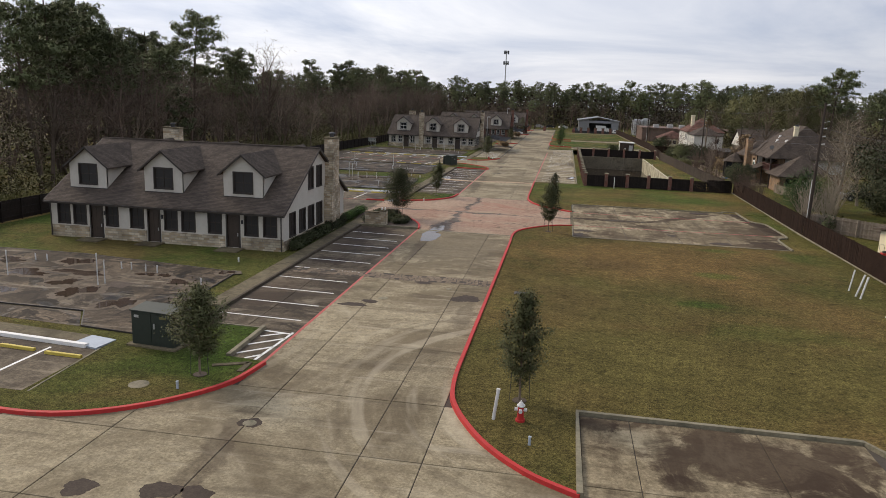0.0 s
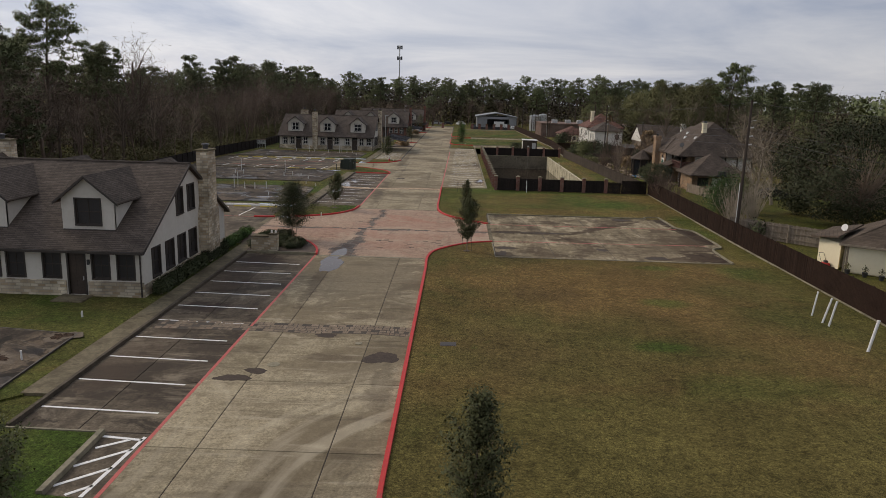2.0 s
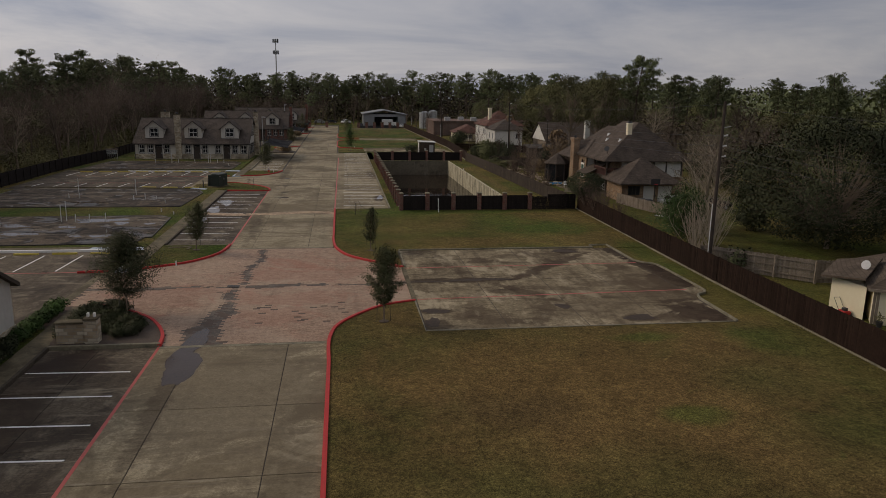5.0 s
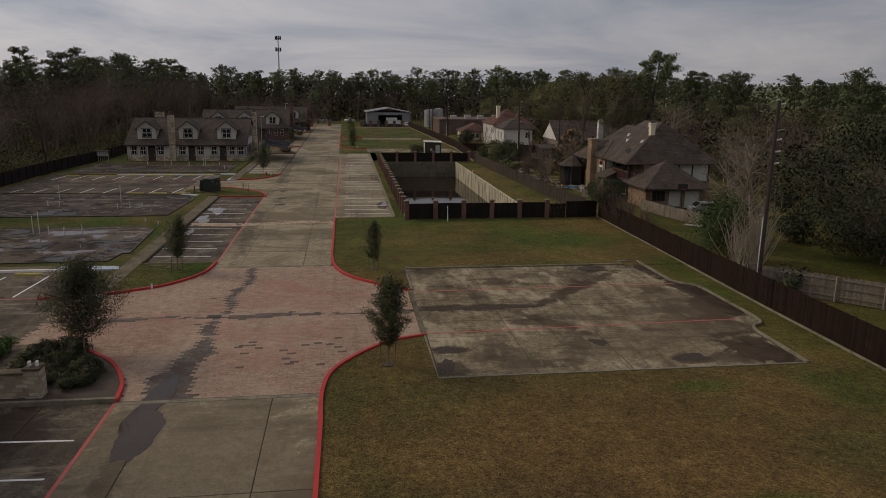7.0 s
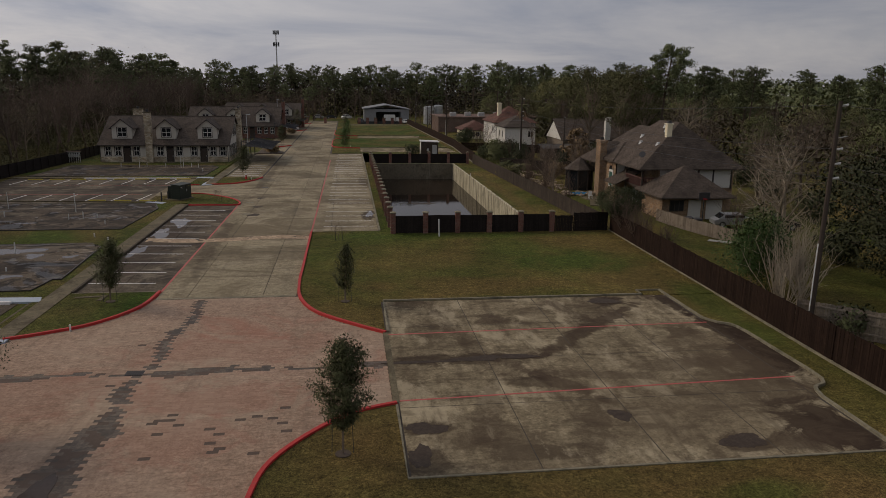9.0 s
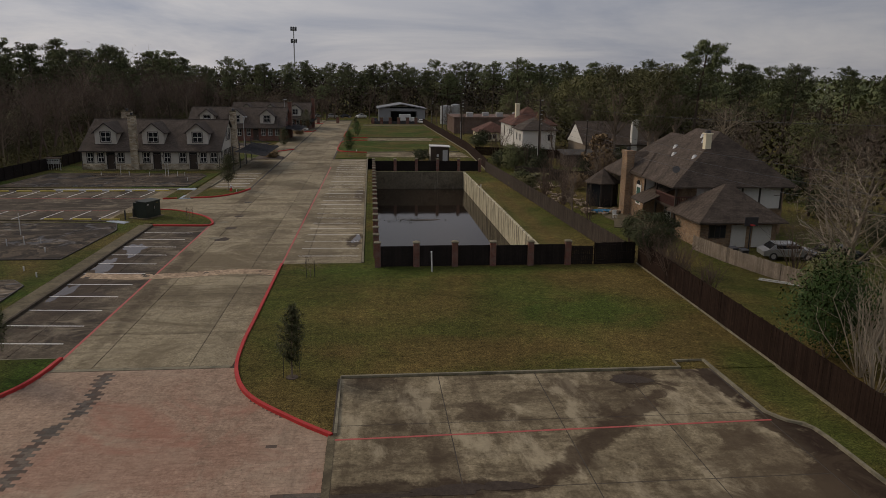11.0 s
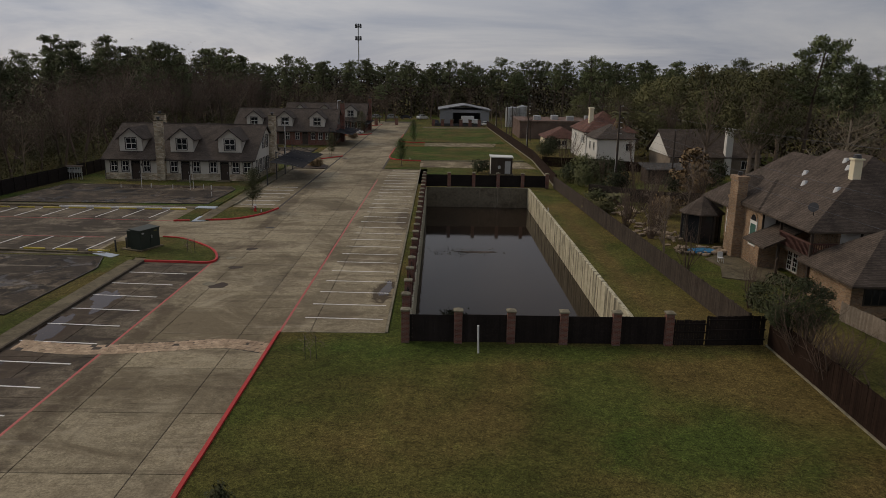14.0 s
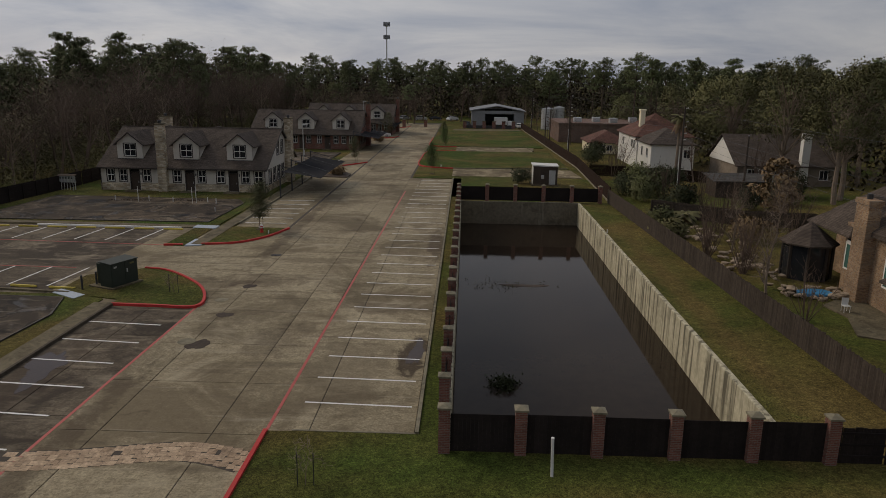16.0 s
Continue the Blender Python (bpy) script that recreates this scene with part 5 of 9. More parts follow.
def office(x0, x1, f, depth, wall_mat, base_mat, front, doors, dormers, end_wins, upper_wins, style, label, chimneys, front_chimney=None, dormer_mat=None, base_h=1.0):
    """A one-and-a-half-storey office house: a long gable roof with dormers on both slopes."""
    e = thing("office_house", label, "building", "office houses", at=((x0 + x1) / 2, f, 0))
    ox, oy = (x0 + x1) / 2, f
    L = lambda p: (p[0] - ox, p[1] - oy, p[2])
    H, R, T = 3.25, 7.6, 0.2
    ym = f + depth / 2
    dormer_mat = dormer_mat or wall_mat
    fn_front = lambda u, z, d: L((u, f - d, z))
    fn_end = lambda u, z, d: L((x1 + d, u, z))
    fn_endw = lambda u, z, d: L((x0 - d, u, z))
    fn_back = lambda u, z, d: L((u, f + depth + d, z))
    holes = [(a, b, 1.12, 2.85) for a, b in front] + [(a, b, 0.12, 2.85) for a, b in doors]
    ends = [(a, b, 0.9, 2.85) for a, b in end_wins]
    ups = [(a, b, 4.2, 6.1) for a, b in upper_wins]
    w = MB()
    wall_run(w, x0, x1, 0, H, holes, lambda a, b, c, d: rect(w, fn_front, a, b, c, d, -T, 0))
    part("front_wall", w, wall_mat, e)
    w = MB()
    rect(w, fn_back, x0, x1, 0, H, -T, 0)
    part("back_wall", w, wall_mat, e)
    slope = (R - H) / (depth / 2)
    for fn, hs, us, nm in ((fn_end, ends, ups, "end_wall"), (fn_endw, [], [], "end_wall")):
        w = MB()
        wall_run(w, f + T, f + depth - T, 0, H, hs, lambda a, b, c, d, w=w, fn=fn: rect(w, fn, a, b, c, d, -T, 0))
        # gable, in upright strips under the slope
        cuts = sorted({f + 0.05, ym, f + depth - 0.05, *[v for u in us for v in u[:2]], *np.linspace(f + 0.05, f + depth - 0.05, 9)})
        for a, b in zip(cuts[:-1], cuts[1:]):
            m = (a + b) / 2
            top = lambda y: H + slope * (depth / 2 - abs(y - ym)) - 0.12
            spans = [(H, None)]
            hole = [u for u in us if u[0] < m < u[1]]
            if hole:
                rect(w, fn, a, b, H, hole[0][2], -T, 0)
                base = hole[0][3]
            else:
                base = H
            p = [fn(a, base, -T), fn(b, base, -T), fn(b, max(top(b), base), -T), fn(a, max(top(a), base), -T), fn(a, base, 0), fn(b, base, 0), fn(b, max(top(b), base), 0), fn(a, max(top(a), base), 0)]
            n = len(w.v); w.v += p
            for q in ((3, 2, 1, 0), (4, 5, 6, 7), (0, 1, 5, 4), (1, 2, 6, 5), (2, 3, 7, 6), (3, 0, 4, 7)):
                w.f.append(tuple(n + i for i in q))
        part(nm, w, wall_mat, e)
    # stone skirt
    if base_mat:
        w = MB()
        dh = [(a - 0.1, b + 0.1, 0, 3) for a, b in doors]
        wall_run(w, x0 - 0.08, x1 + 0.08, 0, base_h, dh, lambda a, b, c, d: rect(w, fn_front, a, b, c, d, 0, 0.08))
        rect(w, fn_end, f, f + depth, 0, base_h * 0.8, 0, 0.08)
        part("stone_skirt", w, base_mat, e, "pale coursed limestone skirt")
    for a, b in front:
        window(e, fn_front, a + 0.08, b - 0.08, 1.2, 2.77, style)
    for a, b in doors:
        door(e, fn_front, a + 0.1, b - 0.1, 0.12, 2.75, style != "screen")
        lamp = MB(); rect(lamp, fn_front, b + 0.12, b + 0.24, 2.05, 2.35, 0, 0.14)
        part("wall_lamp", lamp, DARK_METAL, e, "small black wall lantern")
        st = MB(); st.box(*L((a - 0.35, f - 1.5, 0))[:2], -0.1, *L((b + 0.35, f - 0.1, 0))[:2], 0.14, 0.02)
        part("door_step", st, WALKWAY, e, "flat concrete door step")
    for a, b, c, d in ends:
        window(e, fn_end, a + 0.08, b - 0.08, c + 0.08, d - 0.08, style)
    for a, b, c, d in ups:
        window(e, fn_end, a + 0.08, b - 0.08, c + 0.08, d - 0.08, style)
    # main roof
    o, og = 0.42, 0.3
    ze = H - slope * o
    r = MB()
    r.slab([L(p) for p in ((x0 - og, f - o, ze), (x1 + og, f - o, ze), (x1 + og, ym, R), (x0 - og, ym, R))], 0.16)
    r.slab([L(p) for p in ((x1 + og, f + depth + o, ze), (x0 - og, f + depth + o, ze), (x0 - og, ym, R), (x1 + og, ym, R))], 0.16)
    rf = part("roof", r, SHINGLE, e)
    c = MB(); c.strip([L((x0 - og, ym, 0))[:2], L((x1 + og, ym, 0))[:2]], 0.14, R - 0.03, R + 0.05)
    part("ridge_cap", c, SHINGLE, rf)
    for y in (f - o - 0.1, f + depth + o):
        gut = MB()
        gut.box(*L((x0 - og, y, 0))[:2], ze - 0.19, *L((x1 + og, y + 0.1, 0))[:2], ze - 0.04)
        part("gutter", gut, TRIM, e, "dark brown eaves gutter")
    for xx in (x0 - og - 0.04, x1 + og):
        barge = MB()
        for s in (1, -1):
            a, b = L((xx, ym - s * (depth / 2 + o), ze - 0.2)), L((xx, ym, R - 0.2))
            n = len(barge.v)
            barge.v += [a, b, (b[0], b[1], b[2] + 0.22), (a[0], a[1], a[2] + 0.22)] + [(p[0] + 0.04, p[1], p[2]) for p in (a, b, (b[0], b[1], b[2] + 0.22), (a[0], a[1], a[2] + 0.22))]
            for q in ((0, 1, 2, 3), (7, 6, 5, 4), (0, 4, 5, 1), (1, 5, 6, 2), (2, 6, 7, 3), (3, 7, 4, 0)):
                barge.f.append(tuple(n + i for i in q))
        part("barge_board", barge, TRIM, e, "dark brown barge board")
    for xx in (x0 + 0.05, x1 - 0.05):
        part("downpipe", MB().tube(L((xx, f - 0.14, 0.1)), L((xx, f - 0.14, ze - 0.15)), 0.05, 0.05, 6), TRIM, e, "dark brown downpipe")
    # dormers on both slopes
    z_at = lambda y: H + slope * (y - f)
    for xc in dormers:
        for side in (1, -1):
            D = lambda x, y, z: L((x, y if side == 1 else 2 * ym - y, z))
            flip = side == -1
            yd, hw, zb, zs, za = f + 1.3, 1.65, 4.0, 6.0, 7.35
            fnd = lambda u, z, d: D(u, yd - d, z)
            dm = MB()
            wall_run(dm, xc - hw, xc + hw, zb - 0.3, zs, [(xc - 0.82, xc + 0.82, 4.22, 5.92)], lambda a, b, c, d: rect(dm, fnd, a, b, c, d, -0.15, 0))
            dm.poly([D(xc - hw, yd, zs), D(xc + hw, yd, zs), D(xc, yd, za - 0.12)])
            ybk = f + (zs - H) / slope
            for sx in (-1, 1):
                x = xc + sx * hw
                dm.poly([D(x, yd, zb - 0.3), D(x, ybk, zs), D(x, yd, zs)])
                dm.poly([D(x - sx * 0.02, yd, zb - 0.3), D(x - sx * 0.02, yd, zs), D(x - sx * 0.02, ybk, zs)])
            do = part("dormer", dm, dormer_mat, e)
            rr = MB()
            ov, dz = 0.38, (za - zs) / hw
            yr = f + (za - H) / slope
            yo = f + (zs - ov * dz - H) / slope
            for sx in (-1, 1):
                rr.slab([D(xc + sx * (hw + ov), yd - 0.35, zs - ov * dz), D(xc, yd - 0.35, za), D(xc, yr + 0.1, za), D(xc + sx * (hw + ov), yo + 0.1, zs - ov * dz)], 0.11)
            part("dormer_roof", rr, SHINGLE, do)
            bb = MB()
            for sx in (-1, 1):
                a, b = D(xc + sx * (hw + ov), yd - 0.37, zs - ov * dz), D(xc, yd - 0.37, za)
                bb.slab([a, b, (b[0], b[1] + 0.03, b[2]), (a[0], a[1] + 0.03, a[2])], 0.17)
            part("dormer_trim", bb, TRIM, do, "dark brown dormer trim")
            if side == 1:
                window(do, fnd, xc - 0.76, xc + 0.76, 4.28, 5.86, style)
                sl = MB(); rect(sl, fnd, xc - hw - 0.05, xc + hw + 0.05, zb - 0.2, zb - 0.02, 0, 0.08)
                part("dormer_sill", sl, TRIM, do)
    for cx, cy, hwx, hwy, top, wide in chimneys:
        cm = MB()
        a, b = L((cx - hwx, cy - hwy, 0)), L((cx + hwx, cy + hwy, 0))
        cm.box(a[0], a[1] - wide, 0, b[0], b[1] + wide, 3.6)
        n = len(cm.v)
        cm.v += [(a[0], a[1] - wide, 3.6), (b[0], a[1] - wide, 3.6), (b[0], b[1] + wide, 3.6), (a[0], b[1] + wide, 3.6), (a[0], a[1], 4.5), (b[0], a[1], 4.5), (b[0], b[1], 4.5), (a[0], b[1], 4.5)]
        for q in ((0, 1, 5, 4), (1, 2, 6, 5), (2, 3, 7, 6), (3, 0, 4, 7)):
            cm.f.append(tuple(n + i for i in q))
        cm.box(a[0], a[1], 4.5, b[0], b[1], top - 0.14)
        ch = part("chimney", cm, STONE if base_mat is STONE else BRICK, e, "tall masonry chimney")
        cp = MB(); cp.box(a[0] - 0.07, a[1] - 0.07, top - 0.14, b[0] + 0.07, b[1] + 0.07, top, 0.03)
        part("chimney_cap", cp, WALKWAY, ch)
        fl = MB(); mx, my = (a[0] + b[0]) / 2, (a[1] + b[1]) / 2
        fl.tube((mx, my, top), (mx, my, top + 0.3), 0.2, 0.2, 10).tube((mx, my, top + 0.3), (mx, my, top + 0.4), 0.3, 0.24, 10)
        part("flue", fl, DARK_METAL, ch, "black metal flue")
    return e


B1_WIN = [(-40.42, -39.29), (-39.01, -37.83), (-36.14, -35.01), (-34.0, -32.81), (-31.06, -29.91), (-29.59, -28.4), (-27.35, -26.18), (-24.32, -23.16), (-22.76, -21.62)]
B1_DOOR = [(-37.55, -36.36), (-32.51, -31.38), (-25.84, -24.65)]
ENDS = [(1.4, 2.75), (3.55, 5.0), (5.6, 7.1), (7.7, 9.2)]
UPS = [(5.65, 6.95), (7.7, 9.1)]
office(-41.0, -21.2, 51.7, 15.6, STUCCO, STONE, B1_WIN, B1_DOOR, (-38.4, -31.75, -24.95), [(51.7 + a, 51.7 + b) for a, b in ENDS], [(51.7 + a, 51.7 + b) for a, b in UPS], "screen",
       "cream stucco office house with brown shingle roof and dark window screens", [(-20.85, 62.6, 0.42, 0.85, 8.4, 0.35), (-38.6, 66.6, 0.85, 0.42, 8.4, 0.3)])
sh = 1.015
f2 = 172.2
B2 = [((a - 3.9) * sh + 3.9, (b - 3.9) * sh + 3.9) for a, b in [(-41.2, -40.12), (-39.61, -38.53), (-38.22, -36.95), (-36.63, -35.52), (-32.79, -31.65), (-31.21, -29.99), (-29.63, -28.53), (-27.27, -26.13), (-25.7, -24.48), (-24.09, -22.99), (-22.52, -21.34)]]
office(-42.6, -21.4, f2, 15.6, STUCCO, STONE, [B2[i] for i in (0, 1, 3, 4, 6, 7, 9, 10)], [B2[i] for i in (2, 5, 8)], (-39.2, -31.9, -25.0), [(f2 + a, f2 + b) for a, b in ENDS], [(f2 + a, f2 + b) for a, b in UPS], "white",
       "cream stucco office house with stone chimneys and white muntin windows", [(-34.4, f2 - 0.35, 0.55, 0.4, 8.6, 0.0), (-21.0, f2 + 11, 0.42, 0.85, 8.9, 0.35), (-40.0, f2 + 15, 0.85, 0.42, 8.6, 0.3)])


def fronts(x0, shift):
    ws = [(x0 + a, x0 + a + 1.1) for a in (0.6, 2.3, 5.6, 8.6, 11.4, 13.6, 17.0, 18.6, 20.2)]
    ds = [(x0 + a, x0 + a + 1.2) for a in (3.9, 10.0, 15.2)]
    return ws, ds


ws, ds = fronts(-40.2, 0)
office(-40.2, -17.9, 229.0, 15.6, BRICK, None, ws, ds, (-35.8, -29.0, -21.9), [(229 + a, 229 + b) for a, b in ENDS], [(229 + a, 229 + b) for a, b in UPS], "white",
       "red brown brick office house with stucco dormers", [(-17.5, 240.0, 0.42, 0.85, 8.9, 0.35)], dormer_mat=STUCCO)
ws, ds = fronts(-37.5, 0)
office(-37.5, -15.2, 268.0, 15.6, BRICK, None, ws, ds, (-33.0, -26.3, -19.2), [(268 + a, 268 + b) for a, b in ENDS], [(268 + a, 268 + b) for a, b in UPS], "white",
       "distant red brown brick office house with stucco dormers", [(-14.8, 279.0, 0.42, 0.85, 8.9, 0.35)], dormer_mat=STUCCO)


# ---- neighbouring houses ----
def hip(mb, x0, y0, x1, y1, ze, zr, inset, along="y", o=0.45, thick=0.14):
    """A hipped roof over a rectangle."""
    x0, y0, x1, y1 = x0 - o, y0 - o, x1 + o, y1 + o
    if along == "y":
        m = (x0 + x1) / 2
        a, b = (m, y0 + inset, zr), (m, y1 - inset, zr)
        c = [(x0, y0, ze), (x1, y0, ze), (x1, y1, ze), (x0, y1, ze)]
        for q in ([c[0], c[1], a], [c[1], c[2], b, a], [c[2], c[3], b], [c[3], c[0], a, b]):
            mb.slab(q, thick)
    else:
        m = (y0 + y1) / 2
        a, b = (x0 + inset, m, zr), (x1 - inset, m, zr)
        c = [(x0, y0, ze), (x1, y0, ze), (x1, y1, ze), (x0, y1, ze)]
        for q in ([c[0], c[1], b, a], [c[1], c[2], b], [c[2], c[3], a, b], [c[3], c[0], a]):
            mb.slab(q, thick)
    return mb


def house_window(parent, fn, ua, ub, za, zb, glass=None):
    fr = MB()
    for a, b, c, d in ((ua - 0.08, ub + 0.08, zb, zb + 0.08), (ua - 0.08, ub + 0.08, za - 0.08, za), (ua - 0.08, ua, za, zb), (ub, ub + 0.08, za, zb), ((ua + ub) / 2 - 0.03, (ua + ub) / 2 + 0.03, za, zb)):
        rect(fr, fn, a, b, c, d, 0, 0.06)
    w = part("window", fr, WHITE_TRIM, parent)
    p = MB(); rect(p, fn, ua, ub, za, zb, 0.004, 0.03)
    part("pane", p, glass or GLASS, w)
    return w



# ---- plants ----
def limb(mb, rng, p, d, length, r, segs, sides, bend, up):
    """A wandering tapered limb; gives back the points along it."""
    pts = [(p.copy(), d.copy(), r)]
    for i in range(segs):
        d = (d + Vector(rng.normal(0, bend, 3)) + Vector((0, 0, up))).normalized()
        q = p + d * (length / segs)
        r2 = r * (1 - 0.55 / segs * (1 + i * 0.3))
        mb.tube(p, q, r, max(r2, 0.006), sides, False)
        p, r = q, max(r2, 0.006)
        pts.append((p.copy(), d.copy(), r))
    return pts


def side_way(rng, d, spread):
    a = d.cross(Vector(rng.normal(size=3))).normalized()
    return (d * (1 - spread) + a * spread).normalized()


def bare_tree(h, seed, label, spread=0.62, twig_mat=None, trunk_mat=None, hair=1100, lean=0.06, r0=None, fork=0.3, prim=9, category="tree", name="bare_tree"):
    rng = np.random.default_rng(seed)
    e = thing(name, label, category, "bare winter trees")
    t, b, tips = MB(), MB(), []
    r0 = r0 or h * 0.016
    trunk = limb(t, rng, Vector((0, 0, -0.1)), Vector((rng.normal(0, lean), rng.normal(0, lean), 1)).normalized(), h * 0.72, r0, 7, 7, 0.07, 0.05)
    for i in range(prim):
        f = fork + (1 - fork) * (i + rng.uniform(0, 0.8)) / prim
        p, d, r = trunk[min(7, max(1, int(f * 7)))]
        pts = limb(b, rng, p, side_way(rng, d, spread), h * rng.uniform(0.26, 0.42) * (1.15 - 0.5 * f), r * 0.55, 4, 5, 0.16, 0.10)
        for j in range(6):
            p2, d2, r2 = pts[1 + j % 4]
            q = limb(b, rng, p2, side_way(rng, d2, 0.6), h * rng.uniform(0.1, 0.2), max(r2 * 0.5, 0.012), 2, 3, 0.2, 0.08)
            for k in range(3):
                p3, d3, r3 = q[1 + k % 2]
                w = limb(b, rng, p3, side_way(rng, d3, 0.6), h * rng.uniform(0.05, 0.11), max(r3 * 0.5, 0.008), 1, 3, 0.2, 0.05)
                tips.append(np.array(w[-1][0]))
    part("trunk", t, trunk_mat or BARK, e)
    tagged(part("branching", b, trunk_mat or BARK, e), kind="stuff")
    tips = np.array(tips)
    if hair:
        pos = tips[rng.integers(0, len(tips), hair)] + rng.normal(0, h * 0.028, (hair, 3))
        me = leaf_mesh("twigs", pos, h * 0.025, rng, tall=1.0)
        co = np.empty(len(me.vertices) * 3, np.float32); me.vertices.foreach_get("co", co)
        co = co.reshape(-1, 3, 3)
        mid = (co[:, 0] + co[:, 2]) / 2
        co[:, 0] = mid + (co[:, 0] - mid) * 0.1; co[:, 2] = mid + (co[:, 2] - mid) * 0.1
        me.vertices.foreach_set("co", co.ravel()); me.update()
        tagged(part("twig_haze", me, twig_mat or TWIG, e), kind="stuff")
    return e


def pine_tree(h, seed, label, crown=0.52, width=0.14, whorls=8, per=36, size=0.15):
    """A loblolly pine: a bare straight trunk, then ragged shelves of needles with gaps between them."""
    rng = np.random.default_rng(seed)
    e = thing("pine_tree", label, "tree", "pines")
    t, b = MB(), MB()
    trunk = limb(t, rng, Vector((0, 0, -0.1)), Vector((rng.normal(0, 0.03), rng.normal(0, 0.03), 1)).normalized(), h * 0.96, h * 0.0125, 9, 7, 0.03, 0.05)

    def on_trunk(f):
        k = min(8.999, f * 9)
        return trunk[int(k)][0].lerp(trunk[int(k) + 1][0], k % 1), trunk[int(k)][2]

    pos, mid = [], []
    for w in range(whorls):
        g = (w + rng.uniform(0.0, 0.6)) / whorls
        n = int(rng.integers(3, 6)) if w < whorls - 1 else 5
        start = rng.uniform(0, 6.28)
        for i in range(n):
            f = crown + (0.97 - crown) * min(1, g + rng.uniform(-0.04, 0.04))
            p, r = on_trunk(min(0.99, max(0.1, f)))
            reach = h * width * (0.55 + 0.55 * math.sin(math.pi * (0.18 + 0.62 * g))) * (1 - 0.45 * g ** 3) * rng.uniform(0.5, 1.2)
            a = start + i * 6.28 / n + rng.uniform(-0.5, 0.5)
            tip = p + Vector((math.cos(a) * reach, math.sin(a) * reach, reach * rng.uniform(0.10, 0.55)))
            b.tube(p, tip, max(r * 0.32, 0.04), 0.015, 3, False)
            for m in (0.5, 0.78, 1.0, 1.0):
                c = np.array(p.lerp(tip, m)) + rng.normal(0, 1, 3) * h * np.array([0.022, 0.022, 0.012])
                k = int(per * rng.uniform(0.7, 1.3))
                u = rng.normal(size=(k, 3)); u /= np.linalg.norm(u, axis=1)[:, None]
                pos.append(c + u * rng.uniform(0.3, 1.0, (k, 1)) * np.array([0.040, 0.040, 0.022]) * h * rng.uniform(0.6, 1.3))
                mid.append(np.tile(c - np.array([0, 0, 0.012 * h]), (k, 1)))
    for i in range(6):
        p, r = on_trunk(rng.uniform(0.3, crown))
        a = rng.uniform(0, 6.28)
        b.tube(p, p + Vector((math.cos(a), math.sin(a), 0.15)) * h * rng.uniform(0.04, 0.09), 0.05, 0.012, 3, False)
    part("trunk", t, PINE_BARK, e)
    tagged(part("branching", b, PINE_BARK, e), kind="stuff")
    part("crown", leaf_mesh("crown", np.concatenate(pos), size, rng, tall=1.5, centres=np.concatenate(mid)), PINE_LEAF, e)
    return e


def leafy_tree(h, width, seed, label, mat, clear=0.25, clumps=60, per=100, size=0.26, name="evergreen_tree", group="evergreen trees", shape=1.0):
    rng = np.random.default_rng(seed)
    e = thing(name, label, "tree", group)
    t, b = MB(), MB()
    trunk = limb(t, rng, Vector((0, 0, -0.1)), Vector((rng.normal(0, 0.05), 0, 1)).normalized(), h * (clear + 0.3), h * 0.022, 5, 7, 0.06, 0.05)
    pos, mid = [], []
    for i in range(clumps):
        u = rng.uniform(-1, 1)
        a = rng.uniform(0, 6.283)
        s = math.sqrt(1 - u * u) * rng.uniform(0.55, 1.05)
        zc = clear + (1 - clear) * (0.5 + 0.5 * u) * 0.95
        rad = width / 2 * s * (1.0 if u < 0.2 else 1.0 - (u - 0.2) * 0.45 * shape)
        c = np.array([math.cos(a) * rad, math.sin(a) * rad, h * zc])
        p, d, r = trunk[int(rng.integers(2, 6))]
        b.tube(p, Vector(c), max(r * 0.35, 0.03), 0.015, 4, False)
        w = rng.normal(size=(per, 3)); w /= np.linalg.norm(w, axis=1)[:, None]
        pos.append(c + w * rng.uniform(0.25, 1.0, (per, 1)) ** 0.6 * np.array([0.125, 0.125, 0.085]) * (width + h) / 2 * rng.uniform(0.7, 1.25))
        mid.append(np.tile(c * 0.75 + np.array([0, 0, h * (clear + (1 - clear) * 0.4)]) * 0.25, (per, 1)))
    part("trunk", t, BARK, e)
    tagged(part("branching", b, BARK, e), kind="stuff")
    part("crown", leaf_mesh("crown", np.concatenate(pos), size, rng, centres=np.concatenate(mid)), mat, e)
    return e


